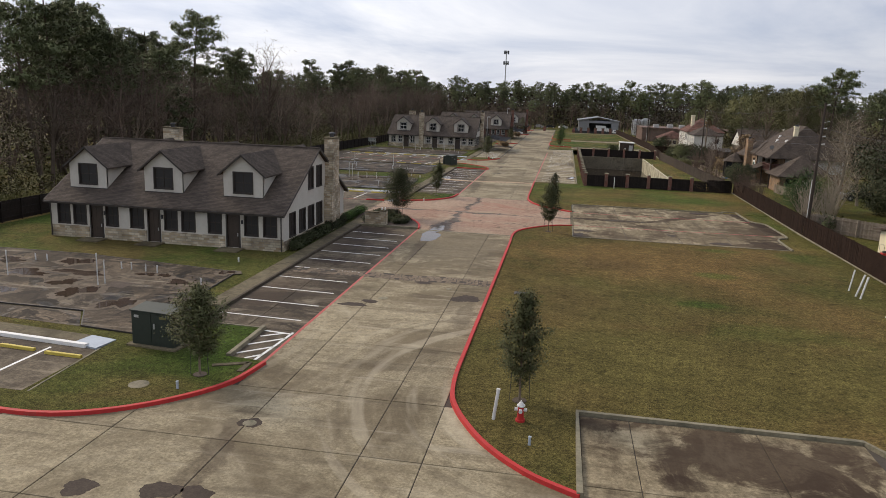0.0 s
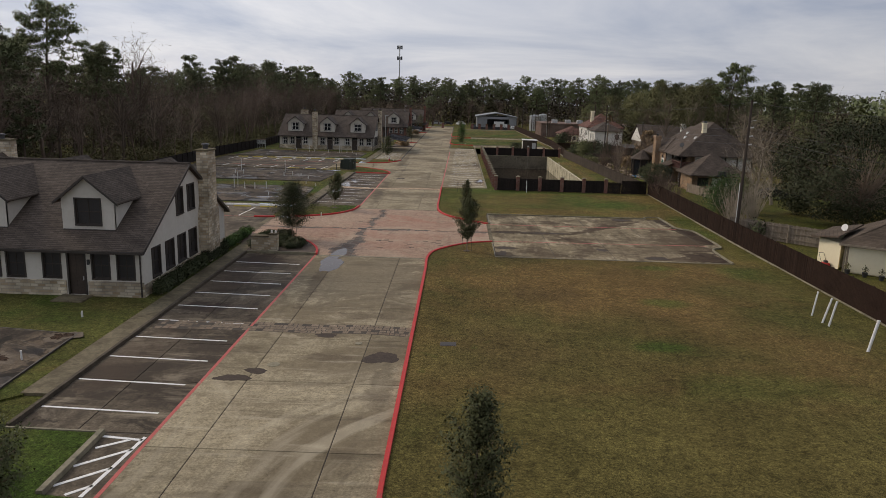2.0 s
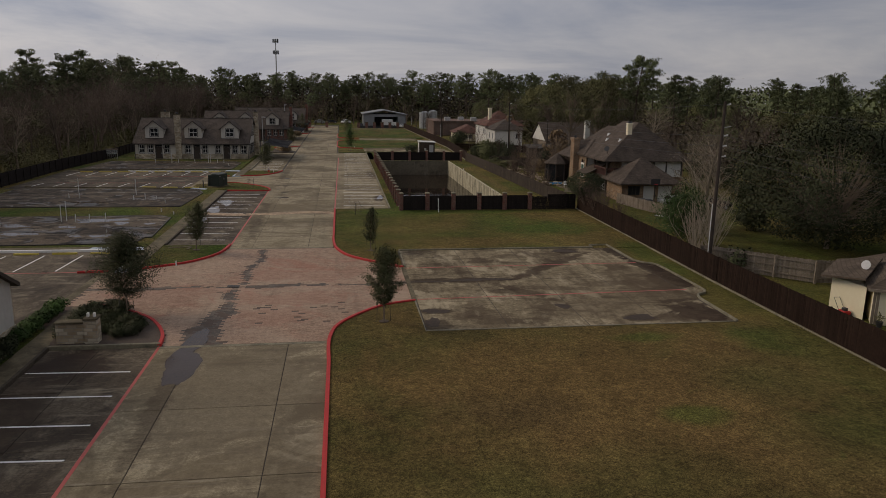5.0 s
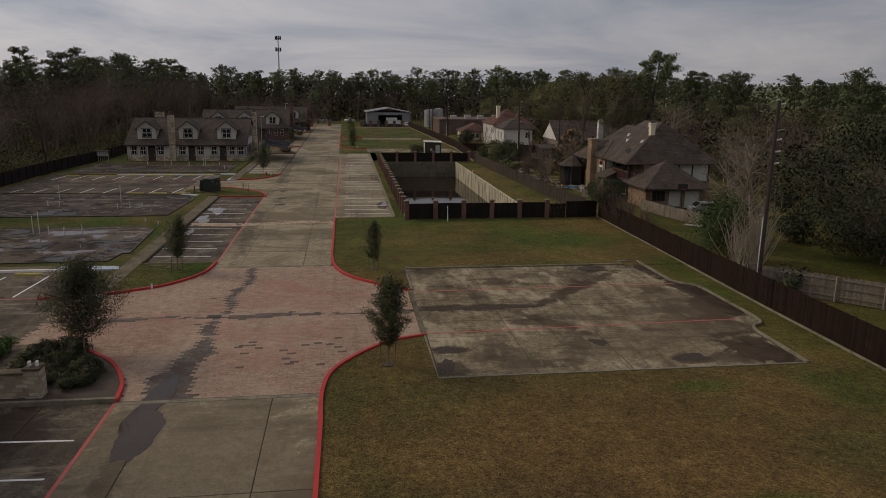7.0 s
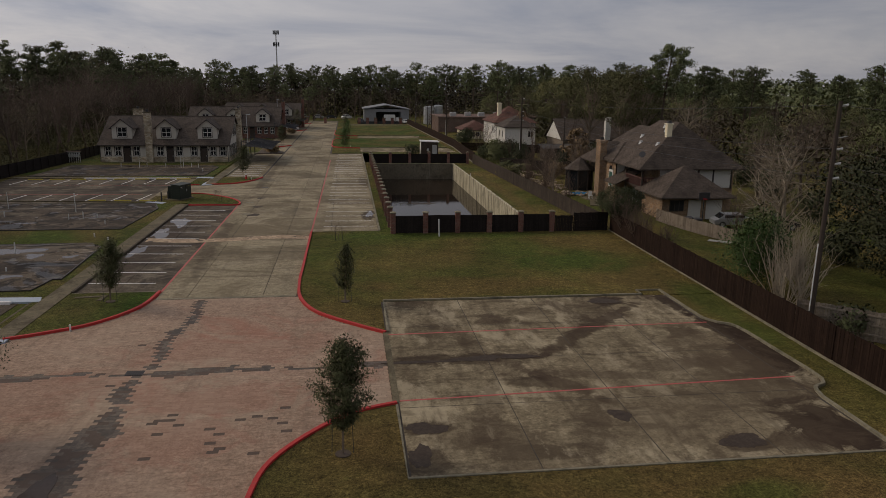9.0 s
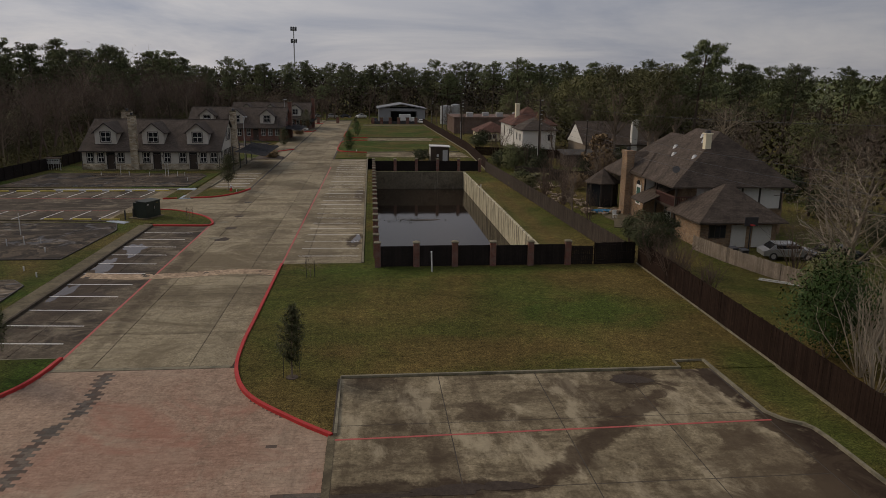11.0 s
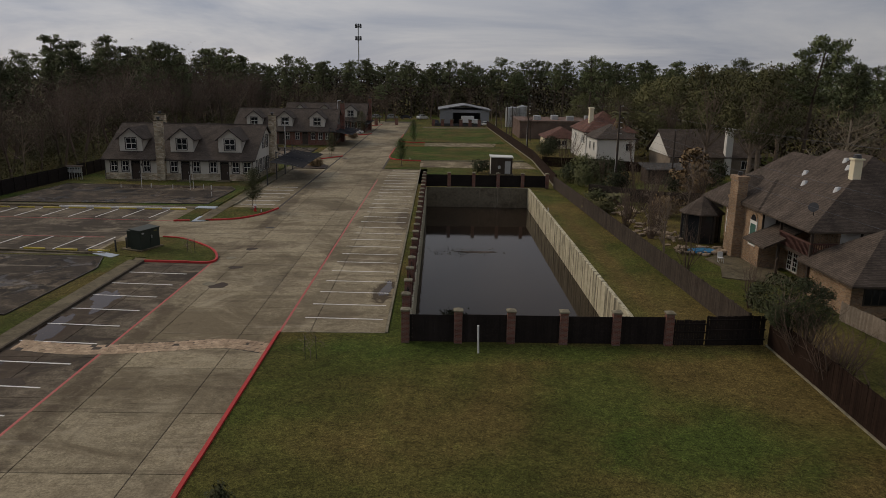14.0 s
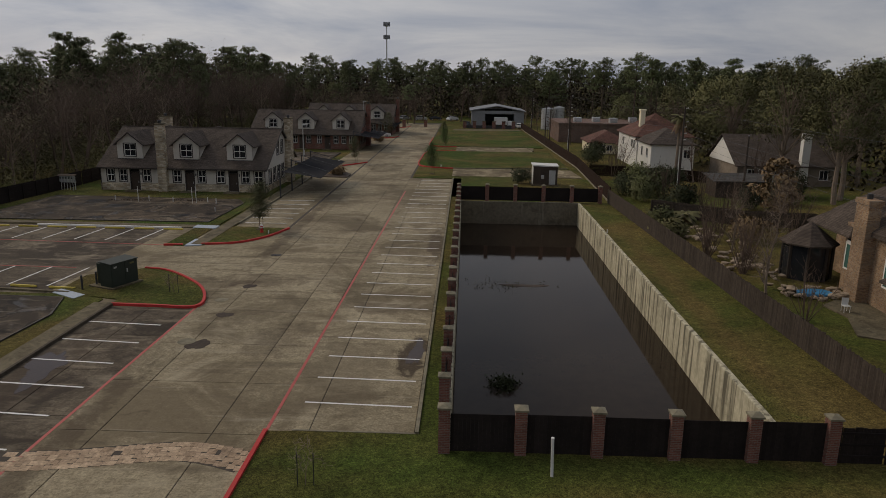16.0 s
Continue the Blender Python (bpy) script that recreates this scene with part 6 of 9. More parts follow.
def street_tree(h, width, seed, label, stakes=True, low=0.28, n=4200, mat=None, conic=0.6):
    """A young clipped street tree, tied to two stakes."""
    rng = np.random.default_rng(seed)
    e = thing("street_tree", label, "tree", "young street trees")
    t, b = MB(), MB()
    trunk = limb(t, rng, Vector((0, 0, -0.05)), Vector((0.01, 0.02, 1)).normalized(), h * 0.9, 0.05, 7, 7, 0.03, 0.03)
    pos, mid = [], []
    m = 46
    for i in range(m):
        f = low + (1 - low) * (i + 0.5) / m
        p, d, r = trunk[min(7, int(f * 7 / 0.95))]
        g = (f - low) / (1 - low)
        prof = math.sin(math.pi * (0.12 + 0.86 * g ** 0.8)) ** 0.7 * (1 - conic * 0.35 * g)
        a = i * 2.4 + rng.uniform(-0.4, 0.4)
        rad = width / 2 * prof * rng.uniform(0.6, 1.12)
        tip = Vector((p.x + math.cos(a) * rad, p.y + math.sin(a) * rad, f * h + rad * rng.uniform(0.1, 0.5)))
        start = Vector((p.x, p.y, min(p.z, f * h)))
        b.tube(start, tip, 0.016, 0.005, 4, False)
        k = int(n * 2.7) // m
        s = rng.uniform(0.15, 1.05, k)[:, None]
        pos.append(np.array(start) + (np.array(tip) - np.array(start)) * s + rng.normal(0, 1, (k, 3)) * width * 0.048)
        mid.append(np.tile(np.array(start) * 0.6 + np.array(tip) * 0.4 - np.array([0, 0, 0.1]), (k, 1)))
    part("trunk", t, BARK, e)
    tagged(part("branching", b, BARK, e), kind="stuff")
    part("crown", leaf_mesh("crown", np.concatenate(pos), 0.040, rng, centres=np.concatenate(mid)), mat or OAK_LEAF, e)
    if stakes:
        for dx in (-0.42, 0.40):
            part("stake", MB().tube((dx, 0.06 * dx, -0.1), (dx * 0.9, 0, 1.25), 0.014, 0.014, 6), DARK_METAL, e, "thin dark tree stake")
    part("mulch_ring", MB().prism([(0.3 * math.cos(a), 0.3 * math.sin(a)) for a in np.arange(0, 6.28, 0.5)], -0.02, 0.03), MULCH, e, "brown mulch ring")
    return e


def shrub(h, width, seed, label, mat, n=900, size=0.12, name="shrub", group="shrubs", stems=8):
    rng = np.random.default_rng(seed)
    e = thing(name, label, "shrub", group)
    b = MB()
    for i in range(stems):
        a = rng.uniform(0, 6.28)
        b.tube((0.1 * math.cos(a), 0.1 * math.sin(a), -0.05), (width * 0.35 * math.cos(a), width * 0.35 * math.sin(a), h * 0.75), 0.02, 0.008, 4, False)
    part("stem_growth", b, BARK, e)
    u = rng.normal(size=(n, 3)); u /= np.linalg.norm(u, axis=1)[:, None]
    u *= rng.uniform(0.45, 1.05, (n, 1)) * (1 + 0.18 * np.sin(5 * u[:, :1] + seed) + 0.15 * np.sin(7 * u[:, 1:2]))
    pos = u * np.array([width / 2, width / 2, h * 0.48]) + np.array([0, 0, h * 0.52])
    part("foliage", leaf_mesh("foliage", pos, size, rng, centres=np.tile(np.array([0, 0, h * 0.35]), (n, 1))), mat, e)
    return e


def bare_shrub(h, width, seed, label, mat=None, stems=22):
    rng = np.random.default_rng(seed)
    e = thing("bare_shrub", label, "shrub", "bare shrubs")
    b = MB()
    for i in range(stems):
        a = rng.uniform(0, 6.28)
        s = rng.uniform(0.1, 1)
        d = Vector((math.cos(a) * s * width / h * 0.6, math.sin(a) * s * width / h * 0.6, 1)).normalized()
        pts = limb(b, rng, Vector((0.25 * math.cos(a) * s, 0.25 * math.sin(a) * s, -0.05)), d, h * rng.uniform(0.7, 1.05), 0.035, 4, 4, 0.08, 0.04)
        for j in range(6):
            p, d2, r = pts[2 + j % 3]
            limb(b, rng, p, side_way(rng, d2, 0.5), h * rng.uniform(0.15, 0.35), 0.012, 2, 3, 0.12, 0.1)
    part("stem_growth", b, mat or BARK, e)
    return e


# masters stand among the rest; copies share their meshes
LOB = "tall loblolly pine with a ragged dark crown"
PINES = [pine_tree(23, 11, LOB), pine_tree(20, 12, LOB, 0.46, 0.15, 8), pine_tree(25, 13, LOB, 0.6, 0.16, 7)]
FINE, BROWN = "tall leafless winter tree with fine grey twigs", "tall leafless winter tree with brown twigs"
BARES = [bare_tree(18, 21, FINE, 0.5, TWIG, WOOD_BARK, 420, fork=0.35), bare_tree(16, 22, BROWN, 0.36, TWIG_DARK, WOOD_BARK, 360, fork=0.45),
         bare_tree(19, 23, BROWN, 0.42, TWIG_DARK, PINE_BARK, 360, fork=0.45), bare_tree(14, 24, FINE, 0.5, TWIG_DARK, BARK, 360, fork=0.35)]
OAKS = [leafy_tree(15, 12, 31, "broad evergreen oak with a dense dark crown", OAK_LEAF, 0.22, 60, 110, 0.16), leafy_tree(12, 11, 32, "broad evergreen oak with a dense dark crown", BRUSH_OAK, 0.15, 60, 110, 0.16)]
used = {}


def plant(masters, i, x, y, scale=1.0, turn=0.0, zs=1.0):
    m = masters[i % len(masters)]
    mat = Matrix.Translation((x, y, 0)) @ Matrix.Rotation(turn, 4, "Z")
    if m.name not in used:
        used[m.name] = 1
        m.matrix_basis = mat
        ob = m
    else:
        ob = copy_thing(m, mat)
    ob.scale = (scale, scale, scale * zs)
    return ob


rng = random.Random(77)


def wood(n, area, mix, edge=None, smin=0.8, smax=1.15, gap=3.0):
    placed = []
    tries = 0
    while len(placed) < n and tries < n * 60:
        tries += 1
        x, y = area(rng)
        if any((x - a) ** 2 + (y - b) ** 2 < gap * gap for a, b in placed):
            continue
        placed.append((x, y))
        k = rng.random()
        kind = PINES if k < mix[0] else BARES if k < mix[0] + mix[1] else OAKS
        plant(kind, rng.randrange(9), x, y, rng.uniform(smin, smax), rng.uniform(0, 6.28))
    return placed


# the wood beside the drive: bare trees before and between tall pines, lower toward the near end
def wood_rows(n, x0, x1, y0, y1, mix, gap, top):
    placed, tries = [], 0
    while len(placed) < n and tries < n * 60:
        tries += 1
        x, y = rng.uniform(x0, x1), rng.uniform(y0, y1)
        if any((x - a) ** 2 + (y - b) ** 2 < gap * gap for a, b in placed):
            continue
        placed.append((x, y))
        h = top(y - (abs(x) - 60) * 1.6) * rng.uniform(0.70, 1.08)
        if rng.random() < mix:
            k = rng.randrange(3)
            plant(PINES, k, x, y, h / (23, 20, 25)[k], rng.uniform(0, 6.28))
        else:
            k = rng.randrange(4)
            plant(BARES, k, x, y, 0.92 * h / (18, 16, 19, 14)[k], rng.uniform(0, 6.28))


rise = lambda y: 21.0 if y < 146 else 18.0 if y < 192 else 20.0 if y < 204 else 22.5
wood_rows(125, -64, -53, 60, 335, 0.02, 2.4, lambda y: 0.80 * rise(y))
wood_rows(105, -78, -62, 62, 345, 0.34, 2.8, rise)
wood_rows(66, -98, -76, 100, 350, 0.8, 3.4, lambda y: rise(y) + 1.0)
# beyond the end of the drive
wood(105, lambda r: (r.uniform(-90, 75), r.uniform(345, 415)), (0.62, 0.16), smin=0.72, smax=0.98, gap=4)
wood(40, lambda r: (r.uniform(-60, -10), r.uniform(310, 345)), (0.25, 0.75), smin=0.5, smax=0.8, gap=4)
# behind the neighbouring houses
wood(95, lambda r: (r.uniform(66, 165), r.uniform(150, 400)), (0.50, 0.22), smin=0.66, smax=0.90, gap=5)
wood(34, lambda r: (r.uniform(52, 100), r.uniform(60, 170)), (0.10, 0.55), smin=0.5, smax=0.7, gap=5)
wood(30, lambda r: (r.uniform(44, 70), r.uniform(225, 335)), (0.55, 0.25), smin=0.65, smax=0.9, gap=5)
wood(60, lambda r: (r.uniform(100, 330), r.uniform(160, 480)), (0.6, 0.1), smin=0.7, smax=0.95, gap=7)
tall_pine = pine_tree(24, 14, "lone tall pine with a broad layered crown", 0.56, 0.17, 9, 62, 0.125)
tall_pine.location = (58.0, 174.5, 0)
tall_pine.scale = (1.0, 1.0, 0.93)
for k, (x, y, sc) in enumerate(((-61.0, 80.0, 0.95), (-66.0, 88.0, 1.0), (-72.0, 95.0, 1.02), (-60.0, 87.0, 0.86), (-64.0, 96.0, 0.8), (-68.0, 106.0, 0.85), (-66.0, 114.0, 0.84), (-67.0, 123.0, 1.1), (-63.0, 128.0, 0.86), (-75.0, 118.0, 0.95), (-80.0, 104.0, 1.0), (-58.0, 72.0, 0.9))):
    copy_thing(tall_pine, pose(x, y, 0, 0, 0, 57 * k)).scale = (sc, sc, sc)
plant(BARES, 0, -60.0, 143.0, 1.35, 1.0)
plant(BARES, 2, -59.0, 137.0, 1.1, 2.0)
plant(BARES, 3, -60.5, 150.0, 1.2, 2.6)


for k, (x, y, sc) in enumerate(((24.5, 292.0, 0.45), (28.0, 286.0, 0.5), (33.0, 290.0, 0.5), (24.0, 330.0, 0.8), (2.0, 332.0, 0.8), (-20.0, 318.0, 0.55), (-28.0, 325.0, 0.7), (40.0, 240.0, 0.55), (45.0, 226.0, 0.6), (38.0, 190.0, 0.5), (28.0, 250.0, 0.45), (8.0, 340.0, 0.8), (16.0, 336.0, 0.75), (24.0, 262.0, 0.4))):
    plant(BARES, k, x, y, sc, k * 1.3)


def thicket(name, label, pts_fn, n, size, mat, seed):
    r = np.random.default_rng(seed)
    pos = pts_fn(r, n)
    low = pos.copy(); low[:, 2] -= 1.0; low[:, :2] += r.normal(0, 0.7, (n, 2))
    ob = part(name, leaf_mesh(name, pos, size, r, centres=low), mat)
    return tagged(ob, label, "undergrowth", kind="stuff")


def edge_points(x0, x1, y0, y1, hmax):
    def fn(r, n):
        x, y = r.uniform(x0, x1, n), r.uniform(y0, y1, n)
        hh = hmax * (0.35 + 0.4 * np.abs(np.sin(y * 0.11 + 1.3 * np.sin(x * 0.2))) + 0.35 * np.abs(np.sin(y * 0.037)))
        return np.stack([x, y, hh * r.uniform(0, 1, n) ** 0.9], 1)
    return fn


thicket("undergrowth", "dense brown winter undergrowth along the wood edge", edge_points(-66, -51.5, 40, 330, 3.4), 90000, 0.11, BRUSH_LEAF, 1)
# tall brown fill behind the trunks; the wood's inner shade is in its leaf colour
thicket("undergrowth", "dense brown undergrowth darkened as the wood's shaded inside", edge_points(-110, -68, 40, 330, 13.0), 80000, 0.26, BROWN_LEAF, 2)
thicket("undergrowth", "dense brown undergrowth darkened as the wood's shaded inside", edge_points(-90, 80, 352, 400, 15.0), 34000, 0.42, BROWN_LEAF, 3)
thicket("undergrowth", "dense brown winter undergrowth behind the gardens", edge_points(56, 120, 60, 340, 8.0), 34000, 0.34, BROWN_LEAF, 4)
thicket("distant_woods", "dark pine woods along the far skyline", lambda r, n: np.stack([r.uniform(-420, 460, n), r.uniform(430, 470, n), (14 + 6 * np.abs(np.sin(r.uniform(0, 6, n)))) * r.uniform(0, 1, n) ** 0.6], 1), 34000, 0.8, PINE_LEAF, 6)
thicket("distant_woods", "dark pine woods along the far skyline", lambda r, n: np.stack([r.uniform(150, 420, n), r.uniform(60, 440, n), (11 + 6 * np.abs(np.sin(r.uniform(0, 6, n)))) * r.uniform(0, 1, n) ** 0.7], 1), 36000, 0.8, PINE_LEAF, 7)
thicket("undergrowth", "dense brown winter undergrowth behind the gardens", edge_points(46, 62, 205, 340, 6.0), 7000, 0.4, BRUSH_LEAF, 5)



def clump_points(x0, x1, y0, y1, hmax, count):
    """Loose leaf clumps of an understorey, lower ones more often."""
    def fn(r, n):
        c = np.stack([r.uniform(x0, x1, count), r.uniform(y0, y1, count), hmax * r.uniform(0.03, 1, count) ** 1.5], 1)
        k = r.integers(0, count, n)
        d = r.normal(0, 1, (n, 3))
        d /= np.linalg.norm(d, axis=1)[:, None]
        out = c[k] + d * (r.uniform(0, 1, n) ** 0.5 * (0.7 + 1.1 * (k % 7) / 7))[:, None] * np.array([1.0, 1.0, 0.8])
        out[:, 2] = np.abs(out[:, 2])
        return out
    return fn


thicket("understorey", "olive green understorey bushes along the wood edge", clump_points(-65, -54, 62, 330, 9.0, 900), 110000, 0.115, OLIVE_LEAF, 8)

# young street trees
ST = "young evergreen street tree with a dense dark crown"
for seed, x, y, h, w, low, n in ((51, -15.2, 27.5, 3.9, 3.1, 0.3, 4600), (52, -1.35, 28.2, 4.7, 2.4, 0.24, 4200), (53, -1.15, 68.2, 4.5, 2.5, 0.3, 5200), (54, -16.5, 71.2, 4.8, 4.7, 0.28, 9000),
                                 (55, -15.8, 89.0, 4.0, 2.4, 0.3, 3600), (56, -1.1, 87.7, 3.7, 1.7, 0.25, 1900), (57, -16.0, 150.2, 4.6, 3.2, 0.28, 3600), (58, -1.3, 194.0, 4.6, 3.2, 0.28, 3200),
                                 (59, -1.4, 253.2, 4.6, 3.0, 0.25, 2400), (60, -15.2, 206.0, 4.4, 3.0, 0.28, 2400), (61, -15.6, 262.0, 6.0, 4.4, 0.2, 2600), (62, -0.6, 236.5, 4.2, 2.6, 0.25, 2000)):
    st = street_tree(h, w, seed, ST, True, low, n, mat=GREEN_LEAF if seed in (58, 62) else STREET_LEAF)
    st.location = (x, y, LAWN)
sap = bare_tree(2.2, 63, "thin bare sapling tied to metal stakes", hair=0, prim=4, r0=0.015, name="sapling")
sap.location = (-1.7, 106.2, LAWN)
sap2 = bare_tree(2.0, 64, "thin bare sapling tied to metal stakes", hair=0, prim=4, r0=0.015, name="sapling")
sap2.location = (-15.9, 129.2, LAWN)
for s in (sap, sap2):
    for dx in (-0.3, 0.3):
        part("stake", MB().tube((dx, 0, -0.1), (dx, 0, 1.3), 0.02, 0.02, 6), DARK_METAL, s, "thin dark tree stake")

# hedges and beds
hedge_master = shrub(0.8, 1.1, 71, "clipped bright green shrub in a low hedge", GREEN_LEAF, 2000, 0.042, "hedge_shrub", "hedge by the walkway")
for k in range(7):
    m = pose(-20.75, 66.5 + 0.95 * k, 0.05, 0, 0, 50 * k)
    if k == 0:
        hedge_master.matrix_basis = m
    else:
        copy_thing(hedge_master, m)
dark_master = shrub(0.9, 1.0, 72, "dark evergreen shrub planted along the house wall", DARK_LEAF, 1800, 0.05, "foundation_shrub", "shrubs along the house wall")
for k in range(14):
    m = pose(-20.55, 52.6 + 0.95 * k, 0.05, 0, 0, 70 * k)
    if k == 0:
        dark_master.matrix_basis = m
    else:
        copy_thing(dark_master, m)
bed = structure("planting_bed", MB().prism([(-18.7, 65.2), (-13.4, 65.4)] + KERB_L1[1:] + [(-19.6, 73.0), (-19.0, 66.0)], -0.2, 0.1), MULCH, "mulched planting bed inside a red kerb", "planting bed")
bedm = shrub(0.55, 1.05, 73, "low dark shrub in the mulched bed", DARK_LEAF, 1500, 0.04, "bed_shrub", "shrubs in the sign bed")
r7 = random.Random(9)
for k in range(34):
    m = pose(-18.6 + 0.86 * (k % 5) + r7.uniform(-0.3, 0.3), 67.0 + 0.86 * (k // 5) + r7.uniform(-0.3, 0.3), 0.1, 0, 0, 40 * k)
    if m.translation.x > -14.6 - 0.62 * max(0.0, m.translation.y - 68.2):
        continue
    if k == 0:
        bedm.matrix_basis = m
    else:
        copy_thing(bedm, m)

# trees in the gardens
SPREAD = "broad dark live oak spreading over a garden"
oak = leafy_tree(11.6, 17, 81, SPREAD, DARK_LEAF, 0.1, 200, 190, 0.105, "live_oak", "evergreen trees", 0.6)
oak.location = (40.5, 86, 0)
o2 = leafy_tree(10.0, 15, 82, SPREAD, DARK_LEAF, 0.06, 150, 150, 0.115, "live_oak", "evergreen trees", 0.6)
o2.location = (49, 76, 0)
o3 = leafy_tree(11.5, 16, 83, SPREAD, OAK_LEAF, 0.1, 120, 130, 0.13, "live_oak", "evergreen trees", 0.6)
o3.location = (54, 94, 0)
o5 = leafy_tree(16, 14, 94, "tall olive green evergreen oak behind the houses", BRUSH_OAK, 0.3, 100, 180, 0.15, "live_oak", "evergreen trees", 0.3)
o5.location = (50, 212, 0)
o6 = leafy_tree(17, 13, 95, "tall olive green evergreen oak behind the houses", BRUSH_OAK, 0.35, 70, 180, 0.15, "live_oak", "evergreen trees", 0.3)
o6.location = (58, 200, 0)
o4 = leafy_tree(14.5, 13, 84, "tall olive green evergreen oak behind the houses", BRUSH_OAK, 0.2, 90, 150, 0.17, "live_oak", "evergreen trees", 0.5)
o4.location = (66, 205, 0)
thin = leafy_tree(17.5, 10, 96, "tall open crowned oak with thin olive leaves", BRUSH_OAK, 0.42, 44, 110, 0.14, "thin_oak", "evergreen trees", 0.2)
thin.location = (46.5, 181.0, 0)
for x, y, sc, a in ((52.5, 176.0, 1.0, 80), (50.0, 172.5, 0.92, 200), (62.0, 190.0, 1.05, 140), (41.0, 214.0, 0.8, 30)):
    copy_thing(thin, pose(x, y, 0, 0, 0, a)).scale = (sc, sc, sc)
pecan = bare_tree(12.5, 85, "large pale leafless pecan tree over a garden", 0.6, TWIG, BARK_PALE, 1500, 0.12, 0.24, 0.18, 14)
pecan.location = (34.5, 98.5, 0)
pecan2 = bare_tree(11.5, 86, "large pale leafless pecan tree over a garden", 0.6, TWIG, BARK_PALE, 1300, 0.12, 0.22, 0.18, 14)
pecan2.location = (39.0, 103, 0)
pecan3 = bare_tree(15, 87, "tall leafless tree behind the houses", 0.6, TWIG, BARK_PALE, 1200, 0.1, 0.26, 0.2, 13)
pecan3.location = (56, 160, 0)
g1 = bare_tree(6.5, 88, "slender leafless garden tree with upright limbs", 0.4, TWIG_DARK, BARK, 500, 0.05, 0.11, 0.08, 10)
g1.location = (25.6, 132.5, 0)
g2 = bare_tree(6.0, 89, "slender leafless garden tree with upright limbs", 0.45, TWIG_DARK, BARK, 700, 0.05, 0.1, 0.1, 10)
g2.location = (28.0, 146.0, 0)
g3 = bare_tree(7.0, 90, "slender leafless garden tree with upright limbs", 0.5, TWIG_DARK, BARK, 900, 0.05, 0.1, 0.1, 10)
g3.location = (33.5, 150.0, 0)
willow = leafy_tree(7.0, 4.5, 91, "golden dry weeping tree in a garden", DRY_LEAF, 0.15, 40, 45, 0.2, "weeping_tree", "garden trees")
willow.location = (37.5, 160.0, 0)
for seed, x, y, h, w, mat, n, size, lab in ((101, 27.4, 88.6, 5.4, 4.4, GREEN_LEAF, 9000, 0.07, "large bright green bamboo like shrub"), (102, 31.6, 95.0, 4.2, 4.0, OAK_LEAF, 7000, 0.08, "large green garden shrub"),
                                            (104, 27.6, 78.8, 1.8, 2.6, DARK_LEAF, 1500, 0.1, "dark green shrub by a board fence"),
                                            (105, 26.5, 172.0, 3.6, 4.6, OAK_LEAF, 2400, 0.13, "large green garden shrub"), (106, 30.0, 168.0, 3.0, 3.6, DARK_LEAF, 1800, 0.13, "large dark evergreen shrub"),
                                            (107, 24.3, 152.0, 1.6, 3.6, BRUSH_LEAF, 1500, 0.13, "straggling garden shrub over a fence"), (108, 24.8, 158.0, 1.8, 3.0, OAK_LEAF, 1200, 0.12, "large green garden shrub"),
                                            (109, 29.0, 187.0, 3.2, 4.5, OAK_LEAF, 1800, 0.13, "large green garden shrub"), (110, 31.0, 150.0, 2.4, 4.0, DRY_LEAF, 1400, 0.13, "dry brown garden shrub"), (111, 12.0, 185.8, 2.2, 3.0, DARK_LEAF, 1800, 0.1, "dark evergreen shrub beside the utility hut")):
    if n:
        s = shrub(h, w, seed, lab, mat, n, size)
        s.location = (x, y, 0)
ph = leafy_tree(4.6, 4.4, 112, "multi stemmed evergreen bush with bare lower stems", DARK_LEAF, 0.4, 80, 220, 0.048, "photinia_bush", "garden trees", 0.3)
ph.location = (24.9, 108.0, 0)
for seed, x, y, h, w in ((121, 27.6, 86.0, 4.4, 3.6), (122, 26.4, 83.4, 3.4, 3.2), (113, 25.0, 106.0, 3.3, 3.6), (114, 24.9, 102.8, 3.1, 3.2), (115, 25.4, 99.0, 2.6, 2.0), (116, 30.5, 88.0, 4.2, 4.4), (117, 29.0, 85.5, 3.6, 4.0), (118, 32.0, 91.0, 4.6, 4.0), (119, 26.0, 138.0, 3.6, 2.4), (120, 24.8, 143.0, 3.2, 2.2)):
    s = bare_shrub(h, w, seed, "leafless multi stemmed shrub with pale upright stems", BARK_PALE if seed in (116, 117, 118, 121, 122) else TWIG_DARK, 44 if seed in (113, 114) else 22)
    s.location = (x, y, 0)

# further growth in the gardens
dark_bush = shrub(2.2, 3.0, 141, "dark evergreen bush in a garden", DARK_LEAF, 3200, 0.075)
dark_bush.location = (26.0, 183.0, 0)
for k, (x, y, sc) in enumerate(((27.5, 178.0, 1.4), (25.0, 176.5, 1.1), (30.5, 182.0, 1.5), (34.0, 186.0, 1.2), (27.0, 165.0, 0.8), (38.0, 168.0, 1.3), (43.0, 172.0, 1.4), (47.0, 178.0, 1.5), (40.0, 148.0, 1.1), (52.0, 150.0, 1.6), (56.0, 140.0, 1.7), (53.0, 128.0, 1.6), (26.5, 212.0, 1.4), (29.0, 222.0, 1.5), (48.0, 112.0, 1.4), (45.0, 96.0, 1.5), (52.0, 104.0, 1.7), (38.5, 95.0, 1.2))):
    copy_thing(dark_bush, pose(x, y, 0, 0, 0, 71 * k)).scale = (sc, sc, sc)
myrtle = bare_shrub(4.2, 3.2, 142, "leafless multi stemmed garden tree with brown twigs", TWIG_DARK, 16)
myrtle.location = (27.4, 141.0, 0)
